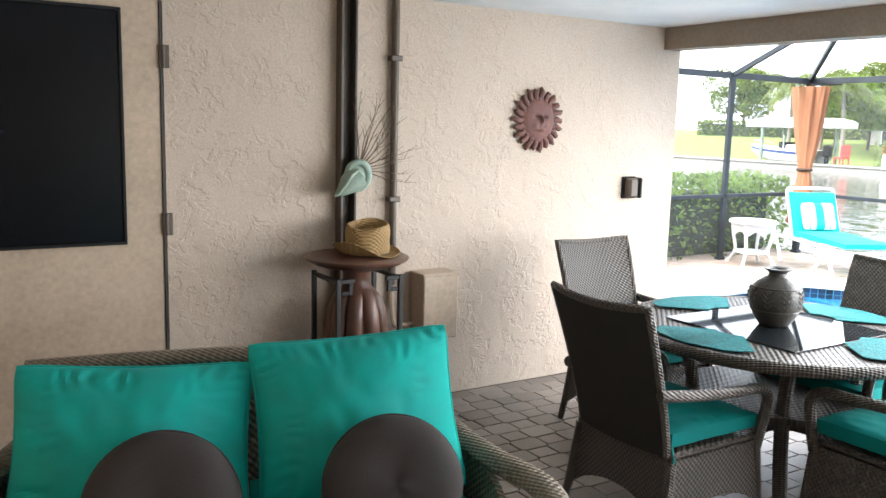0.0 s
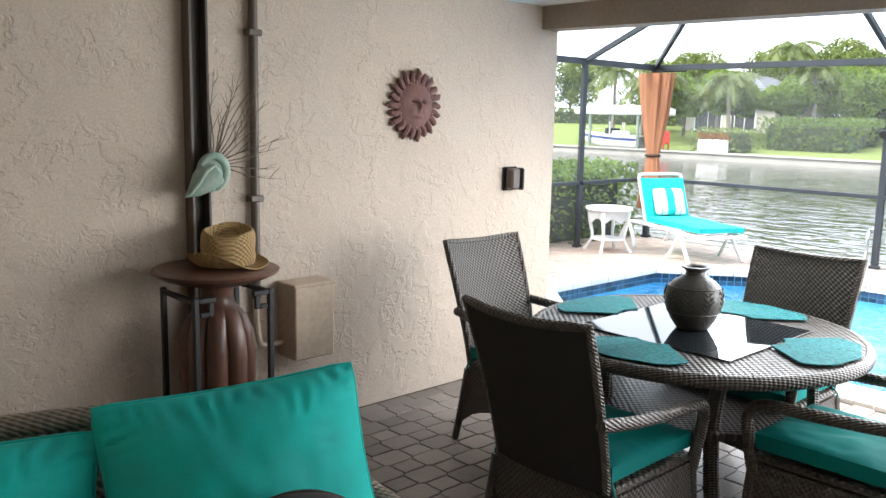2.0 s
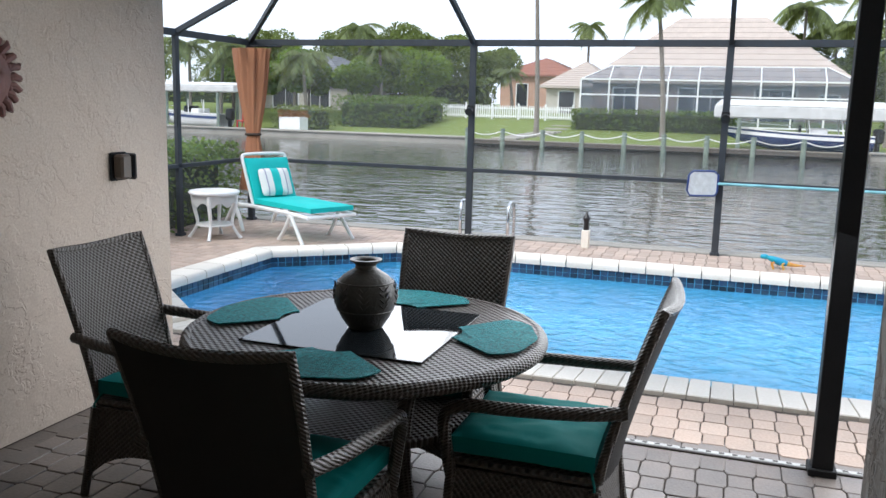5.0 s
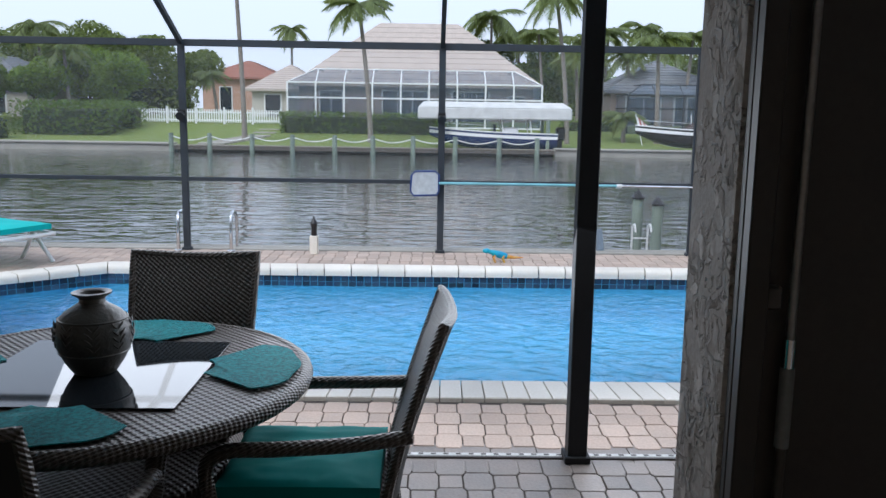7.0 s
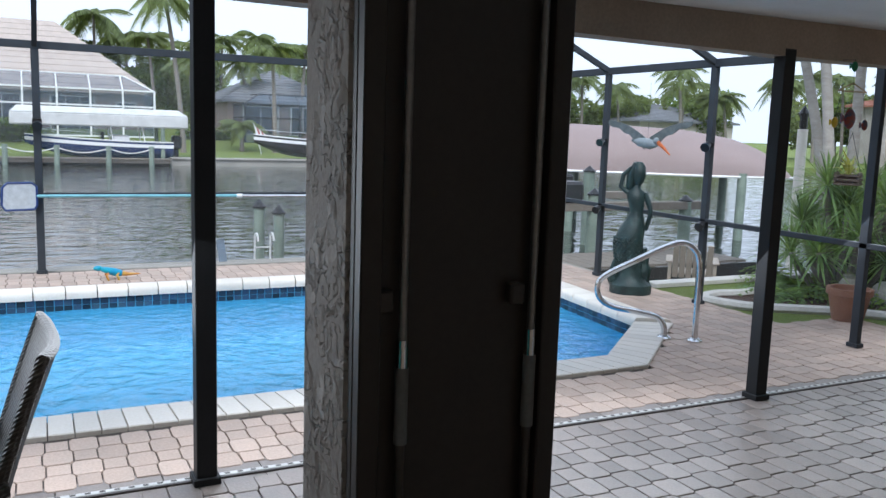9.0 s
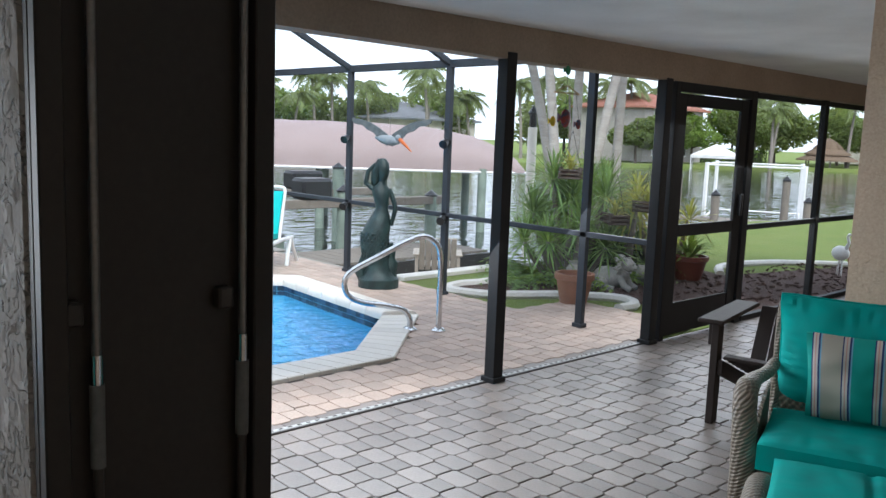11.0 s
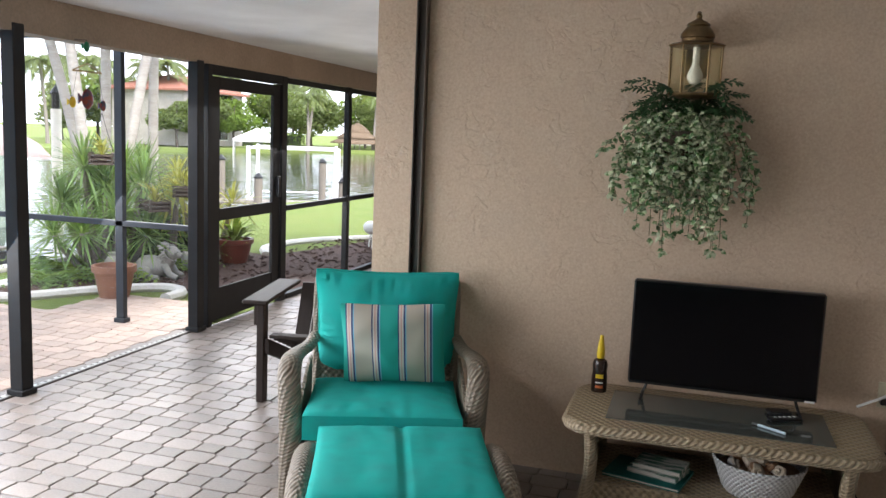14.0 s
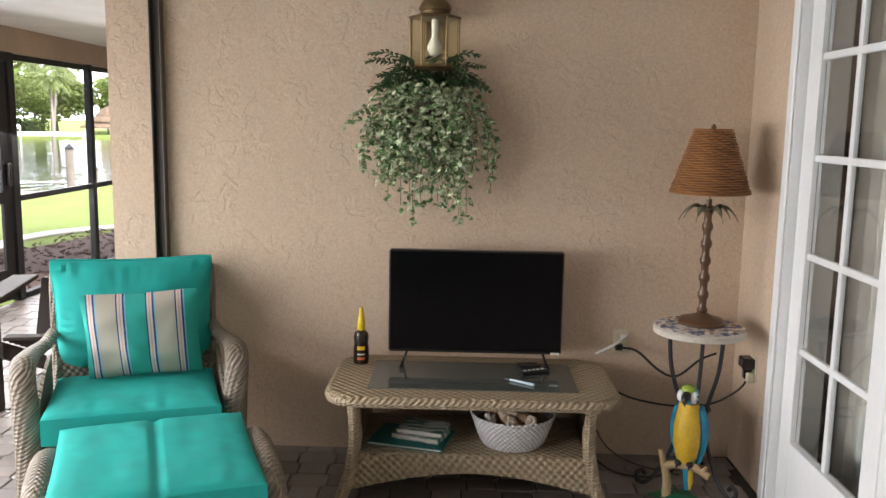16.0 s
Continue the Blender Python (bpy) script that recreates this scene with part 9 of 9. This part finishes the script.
for k in range(6):
    x = -0.21 + 0.084 * k
    part("back_slat", Geo().box(x - 0.036, -0.012, 0, x + 0.036, 0.012, 0.50, 0.005, pose(0, -0.20, 0.22, 24)), BEIGE_RESIN, dc)
    part("seat_slat", Geo().box(-0.25, -0.18 + k * 0.085, 0.255, 0.25, -0.105 + k * 0.085, 0.275, 0.004), BEIGE_RESIN, dc)
for sx in (-1, 1):
    part("arm", Geo().box(sx * 0.29 - 0.045, -0.30, 0.42, sx * 0.29 + 0.045, 0.30, 0.44, 0.006), BEIGE_RESIN, dc)
    for y in (-0.24, 0.25):
        part("leg", Geo().box(sx * 0.28 - 0.022, y - 0.03, 0, sx * 0.28 + 0.022, y + 0.03, 0.419, 0.004), BEIGE_RESIN, dc)
CANOPY = material("mauve_brown_canvas", (0.30, 0.235, 0.225), 0.8, color2=(0.26, 0.20, 0.19), scale=1.2, grain=50, bump=0.1)
cv = thing("boat_lift_canopy", (0, 0, 0), 0, "mauve-brown vaulted boat lift canopy over the water", "boat canopy", "boat lift canopies")
A_, B_ = Vector((14.6, -14.3, 0)), Vector((20.4, -6.6, 0))
ax = (B_ - A_).normalized()
sd_ = Vector((-ax.y, ax.x, 0))
Lc = (B_ - A_).length
def vault(u, v):
    s = 2 * u - 1
    e = (1 - abs(s) ** 3.5) ** 0.6 if abs(s) < 1 else 0.0
    a = math.pi * v
    p = A_ + ax * Lc * u + sd_ * 1.7 * math.cos(a) * (0.55 + 0.45 * e)
    rib = 0.02 * abs(math.sin(u * 8 * math.pi))
    return (p.x, p.y, 0.82 + 1.05 * math.sin(a) ** 0.9 * e - rib * math.sin(a))
part("cover", Geo().grid(vault, 41, 15), CANOPY, cv)
part("hem", Geo().tube([vault(k / 20, 0) for k in range(21)], 0.03, 6).tube([vault(k / 20, 1) for k in range(21)], 0.03, 6), PLASTIC_WHITE, cv)
for u in (0.12, 0.5, 0.88):
    for sg in (-1, 1):
        p = A_ + ax * Lc * u + sd_ * 1.45 * sg
        part("post", Geo().tube([(p.x, p.y, -3), (p.x, p.y, 0.9)], 0.1, 10), POST_GREEN, cv)

# far side to the south-east
house(44.5, -74, 52, -64, -0.1, 4.9, 6.4, WALL_GREIGE, ROOF_RED, ((-66.5, 0.5, 2.0, 1.7), (-70, 0.5, 2.4, 1.7), (-66.5, 3.2, 2.0, 1.5), (-70, 3.2, 2.4, 1.5)), "two-storey cream house with a red roof")
house(84, -70, 98, -58, 0.0, 2.6, 4.4, WALL_CREAM, ROOF_TAN, ((-61, 0.6, 2, 1.4),), "low cream house with a tan roof")
house(66, -64, 76, -52, 0.0, 3.2, 5.0, WALL_CREAM, ROOF_GREY, ((-54, 0.6, 2.4, 1.6), (-59, 0.6, 2.4, 1.6)), "cream house with a grey roof beyond palms")
house(33, -116, 46, -104, 0.0, 3.2, 5.6, WALL_CREAM, ROOF_TAN, ((-108, 0.7, 2.6, 1.7),), "cream house with a tan roof beyond the lawn")
k = 70
for x, y, h, r in ((47, -66, 7.5, 2.9), (52, -56, 6.8, 2.8), (58, -50, 7.6, 2.8), (64, -48, 6.4, 2.6), (70, -46, 7.6, 2.8), (76, -44, 7.0, 2.6), (49, -80, 8.0, 3.0), (56, -68, 8.0, 3.0), (82, -42, 7.6, 2.8), (61, -57, 5.5, 2.4), (48, -92, 7.5, 3.0), (66, -38, 6.0, 2.6)):
    palm(x, y, -0.2, h, r, k, (0.3, 0.4), 0.16)
    k += 1
for x, y, h, r in ((43.8, -66.5, 4.6, 2.4), (43.6, -71, 5.0, 2.6), (44.0, -62.3, 4.8, 2.4), (80, -50, 6.5, 3.6), (70, -54, 6.2, 3.4), (90, -44, 7.0, 4.0), (58, -74, 6.5, 3.6), (46, -72, 5.2, 2.8), (47, -86, 6.5, 3.4), (50, -100, 6.5, 3.8), (98, -36, 7.2, 4.0), (86, -30, 6.6, 3.8), (38, -93, 6.0, 3.4), (30, -98, 6.5, 3.6), (22, -102, 6.2, 3.6), (12, -106, 6.5, 3.8)):
    tree(x, y, -0.2, h, r, k, LEAF_D if k % 2 else LEAF_A)
    k += 1
rf = random.Random(77)
for i in range(22):
    u = i / 21
    x, y = 104 - 66 * u + rf.uniform(-3, 3), -12 - 92 * u + rf.uniform(-3, 3)
    tree(x, y, -0.2, rf.uniform(4.8, 7.0), rf.uniform(3.2, 4.4), k, (LEAF_A, LEAF_C, LEAF_D)[i % 3], n=2600, leaf=0.6)
    k += 1
for i in range(14):
    u = i / 13
    palm(86 - 52 * u + rf.uniform(-4, 4), -22 - 66 * u + rf.uniform(-3, 3), -0.2, rf.uniform(5.0, 8.0), rf.uniform(2.4, 3.0), k, (rf.uniform(-0.6, 0.6), rf.uniform(-0.6, 0.6)), 0.16)
    k += 1
hedge(46.5, -92, -0.2, 48, -76, 1.3, 95, LEAF_B, 0.4, 8)
hedge(60, -47, -0.2, 100, -45.5, 1.6, 96, LEAF_B, 0.4, 8)

# white boat lift in the water beyond the lawn
lf = thing("white_boat_lift", (0, 0, 0), 0, "white painted boat lift frame standing in the water", "boat lift")
LA, LB = Vector((12.75, -19.9, 0)), Vector((10.5, -21.0, 0))
back = Vector((1.6, -3.4, 0))
for p in (LA, LB, LA + back, LB + back):
    part("post", Geo().box(p.x - 0.045, p.y - 0.045, -3, p.x + 0.045, p.y + 0.045, 1.16, 0.01), PLASTIC_WHITE, lf)
for p, q in ((LA, LB), (LA + back, LB + back), (LA, LA + back), (LB, LB + back)):
    for z in (1.1, -0.38):
        part("beam", Geo().tube([(p.x, p.y, z), (q.x, q.y, z)], 0.028, 6), PLASTIC_WHITE, lf)
for x, y, h in ((13.3, -19.4, 0.75), (11.4, -21.9, 0.7), (10.0, -20.2, 0.25), (11.7, -18.6, 0.35), (9.4, -23.4, 0.6)):
    pl = thing("dock_piling", (x, y, 0), 0, "weathered wooden dock piling with a dark cap", "piling", "dock pilings")
    part("shaft", Geo().tube([(0, 0, -3), (0, 0, h)], 0.11, 10), DOCK_WOOD, pl)
    part("cap", Geo().lathe([(0.13, h), (0.13, h + 0.03), (0.0, h + 0.16)], 10), BLACK, pl)
wk = thing("lawn_dock", (0, 0, 0), 0, "low weathered dock walk beside the lawn", "dock")
for k in range(26):
    part("plank", Geo().box(-0.09, -0.6, -0.33, 0.09, 0.6, -0.29, 0, pose(13.4 - 0.182 * k, -18.3 - 0.09 * k, 0, 0, 0, 26)), DOCK_WOOD, wk, smooth=False)

tent = thing("white_tent", (37.3, -64.2, -0.2), 28, "white peaked tent canopy on the far bank", "tent")
part("cover", Geo().add([(-2.0, -1.5, 1.0), (2.0, -1.5, 1.0), (2.0, 1.5, 1.0), (-2.0, 1.5, 1.0), (0, -0.3, 1.95), (0, 0.3, 1.95), (-2.0, -1.5, 0.75), (2.0, -1.5, 0.75), (2.0, 1.5, 0.75), (-2.0, 1.5, 0.75)], [(0, 1, 4), (1, 2, 5, 4), (2, 3, 5), (3, 0, 4, 5), (6, 7, 1, 0), (7, 8, 2, 1), (8, 9, 3, 2), (9, 6, 0, 3)]), CANVAS, tent, smooth=False)
for sx in (-1.95, 1.95):
    for sy in (-1.45, 1.45):
        part("pole", Geo().tube([(sx, sy, -2.8), (sx, sy, 0.8)], 0.04, 6), PLASTIC_WHITE, tent)
THATCH = material("dry_palm_thatch", (0.22, 0.155, 0.10), 0.95, color2=(0.14, 0.10, 0.07), scale=5, grain=40, bump=1.0, depth=0.05, stretch=(3, 3, 0.6))
tk = thing("thatched_hut", (37.6, -87.2, -0.2), 0, "round thatched palm hut on the far bank", "hut")
for z0, r in ((0.9, 2.9), (1.5, 2.2), (2.1, 1.4)):
    part("thatch_tier", Geo().lathe([(r, z0 - 0.25), (r * 0.98, z0 - 0.1), (r * 0.5, z0 + 0.55), (0.05, z0 + 0.9)], 40, wobble=lambda a, z: 1 + 0.03 * math.sin(17 * a) + 0.02 * math.sin(29 * a)), THATCH, tk)
for k in range(6):
    a = k * math.pi / 3
    part("pole", Geo().tube([(2.2 * math.cos(a), 2.2 * math.sin(a), 0), (2.2 * math.cos(a), 2.2 * math.sin(a), 1.1)], 0.08, 8), BARK, tk)

# wooden orchid baskets hung from the palm trunks
def orchid_basket(x, y, z, seed):
    t = thing("orchid_basket", (x, y, z), seed * 31, "brown slatted orchid basket hanging from a palm trunk", "basket", "orchid baskets")
    for k in range(3):
        for s in (-1, 1):
            part("slat", Geo().box(-0.13, s * 0.11 - 0.01, k * 0.045, 0.13, s * 0.11 + 0.01, k * 0.045 + 0.022, 0.003), BARK_D, t)
            part("slat", Geo().box(s * 0.11 - 0.01, -0.13, k * 0.045 + 0.022, s * 0.11 + 0.01, 0.13, k * 0.045 + 0.044, 0.003), BARK_D, t)
    part("soil", Geo().box(-0.10, -0.10, 0.005, 0.10, 0.10, 0.10, 0.01), MULCH, t)
    rnd = random.Random(seed)
    g = Geo()
    for k in range(22):
        a, e = rnd.uniform(0, 6.28), rnd.uniform(0.1, 1.3)
        leaf_blade(g, Vector((0, 0, 0.09)), Vector((math.cos(a) * math.cos(e), math.sin(a) * math.cos(e), math.sin(e))), Vector((0, 0, 1)), rnd.uniform(0.18, 0.36), 0.035, 0.25)
    part("leaves", g, LEAF_Y, t, kind="stuff")
    for sx in (-1, 1):
        part("wire", Geo().tube([(sx * 0.12, 0, 0.1), (0, 0, 0.55)], 0.003, 4), IRON, t)
orchid_basket(6.79, -6.45, 1.18, 1)
orchid_basket(6.25, -6.61, 0.70, 2)
orchid_basket(6.13, -7.05, 0.83, 3)

gl = thing("garden_lantern", (9.63, -9.0, -0.3), 0, "black lantern on a tall pale round post", "lamp")
part("post", Geo().tube([(0, 0, 0), (0, 0, 2.1)], 0.075, 12), COPING, gl)
part("lantern", Geo().lathe([(0.04, 2.1), (0.06, 2.13), (0.055, 2.28), (0.085, 2.33), (0.03, 2.41), (0.0, 2.46)], 8), BLACK, gl)

# ---- pavers, coping and tiles, piece by piece ----
PY, PX = 0.245, 0.155           # period along a row, and the rows' pitch
SW, SH, GAP = 0.108, 0.132, 0.0065


def octagon_outline():
    w, h = (PY - SW) / 2 - GAP / 2, PX - SH / 2 - GAP / 2
    a, b = SH / 2 - GAP * 0.3, SW / 2 - GAP * 0.3
    return [(h, -b), (h, b), (a, w), (-a, w), (-h, b), (-h, -b), (-a, -w), (a, -w)]


def square_outline():
    a, b = SH / 2 - GAP / 2, SW / 2 - GAP / 2
    return [(a, -b), (a, b), (-a, b), (-a, -b)]


OCT, SQ = octagon_outline(), square_outline()
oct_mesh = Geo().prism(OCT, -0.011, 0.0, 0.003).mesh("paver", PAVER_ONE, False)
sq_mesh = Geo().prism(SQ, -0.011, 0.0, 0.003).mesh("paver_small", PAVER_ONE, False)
deck_oct = Geo().prism(OCT, -0.011, 0.0, 0.003).mesh("paver", DECK_SUNLIT_ONE, False)
deck_sq = Geo().prism(SQ, -0.011, 0.0, 0.003).mesh("paver_small", DECK_SUNLIT_ONE, False)
rest, deck_rest = Geo(), Geo()
floor_ob, pool_ob = bpy.data.objects["floor"], bpy.data.objects["pool"]
rnd = random.Random(4)
inner = offset(POOL, 0.27)
single = 0
for i in range(-5, 68):
    x = i * PX
    for j in range(-40, 37):
        for kind in (0, 1):
            y = j * PY + (PY / 2 if (i + kind) % 2 else 0)
            patio = -0.72 < x < 4.36 and -9.5 < y < 4.16 and not (2.0 < x < 2.38 and 0.3 < y < 0.88) and not (x < 2.26 and y < -2.84)
            deck = 4.52 < x < 10.38 and -4.68 < y < 8.6 and not inside((x, y), inner)
            path = 4.52 < x < 5.9 and -5.6 < y <= -4.68
            if not (patio or deck or path):
                continue
            dz = rnd.uniform(-0.0015, 0.0015)
            near = (2.5 < x < 4.36 and -2.9 < y < 0.35) or (4.52 < x < 5.3 and -0.4 < y < 1.6)
            if near and single < 300:
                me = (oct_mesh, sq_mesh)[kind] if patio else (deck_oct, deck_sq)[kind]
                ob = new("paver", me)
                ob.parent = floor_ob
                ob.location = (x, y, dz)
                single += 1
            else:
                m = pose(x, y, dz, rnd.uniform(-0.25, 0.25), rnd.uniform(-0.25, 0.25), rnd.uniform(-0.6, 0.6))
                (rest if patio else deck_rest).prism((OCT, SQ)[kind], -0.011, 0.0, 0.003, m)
# cut pieces along the edges
edges = Geo()
for k in range(61):
    edges.box(4.30, -9.5 + k * 0.224, -0.012, 4.438, -9.5 + k * 0.224 + 0.218, -0.0045)
    if -4.6 < -9.5 + k * 0.224:
        edges.box(4.502, -9.5 + k * 0.224, -0.012, 4.62, -9.5 + k * 0.224 + 0.218, -0.0045)
for k in range(24):
    edges.box(-0.74 + k * 0.224, 4.08, -0.012, -0.74 + k * 0.224 + 0.218, 4.208, -0.0045)
for k in range(13):
    edges.box(-0.74 + k * 0.224, SOUTH + 0.002, -0.012, -0.74 + k * 0.224 + 0.218, SOUTH + 0.13, -0.0045)
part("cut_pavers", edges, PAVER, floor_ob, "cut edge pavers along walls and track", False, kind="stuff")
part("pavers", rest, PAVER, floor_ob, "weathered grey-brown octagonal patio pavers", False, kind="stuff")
part("deck_pavers", deck_rest, DECK_SUNLIT, floor_ob, "pink-tan octagonal pool deck pavers, sunlight in their colour", False, kind="stuff")

# coping stones round the pool
for i in range(8):
    a, b = Vector(COPE_IN[i]), Vector(COPE_IN[(i + 1) % 8])
    c, d = Vector(COPE_OUT[i]), Vector(COPE_OUT[(i + 1) % 8])
    brick = i in (0, 7)
    top = 0.018 if brick else 0.05
    size = 0.125 if brick else 0.27
    count = max(1, round((b - a).length / size))
    for k in range(count):
        t0, t1 = (k + 0.02) / count, (k + 0.98) / count
        o = [a.lerp(b, t0), c.lerp(d, t0), c.lerp(d, t1), a.lerp(b, t1)]
        g = Geo()
        if brick:
            g.prism([tuple(p) for p in o], -0.03, top, 0.006)
        else:
            # rounded nose towards the water
            prof = [(0.0, -0.03), (0.0, 0.012), (0.03, 0.036), (0.09, 0.05), (0.75, 0.05), (0.92, 0.04), (1.0, 0.01), (1.0, -0.02)]
            v = []
            for s0, s1 in ((o[0], o[1]), (o[3], o[2])):
                v += [(*s0.lerp(s1, u), z) for u, z in prof]
            q = len(prof)
            g.add(v, [tuple(range(q)), tuple(reversed(range(q, 2 * q)))] + [(u + 1, u, q + u, q + u + 1) for u in range(q - 1)])
        part("coping_stone", g, COPING, pool_ob)

# waterline tiles
tiles = Geo()
for i in range(8):
    a, b = Vector(POOL[i]), Vector(POOL[(i + 1) % 8])
    L = (b - a).length
    count = int(L / 0.077)
    u = (b - a) / L
    nrm = Vector((-u.y, u.x))
    for k in range(count):
        for r in range(2):
            p, q = a + u * (L * (k + 0.04) / count), a + u * (L * (k + 0.96) / count)
            z0, z1 = -0.165 + r * 0.076, -0.165 + r * 0.076 + 0.072
            w = nrm * 0.006
            v = [(*p, z0), (*q, z0), (*q, z1), (*p, z1), (*(p + w), z0), (*(q + w), z0), (*(q + w), z1), (*(p + w), z1)]
            tiles.add(v, [(4, 5, 6, 7), (0, 1, 5, 4), (1, 2, 6, 5), (2, 3, 7, 6), (3, 0, 4, 7)])
part("waterline_tiles", tiles, POOL_TILE, pool_ob, "glazed blue waterline mosaic tiles", False, kind="stuff")
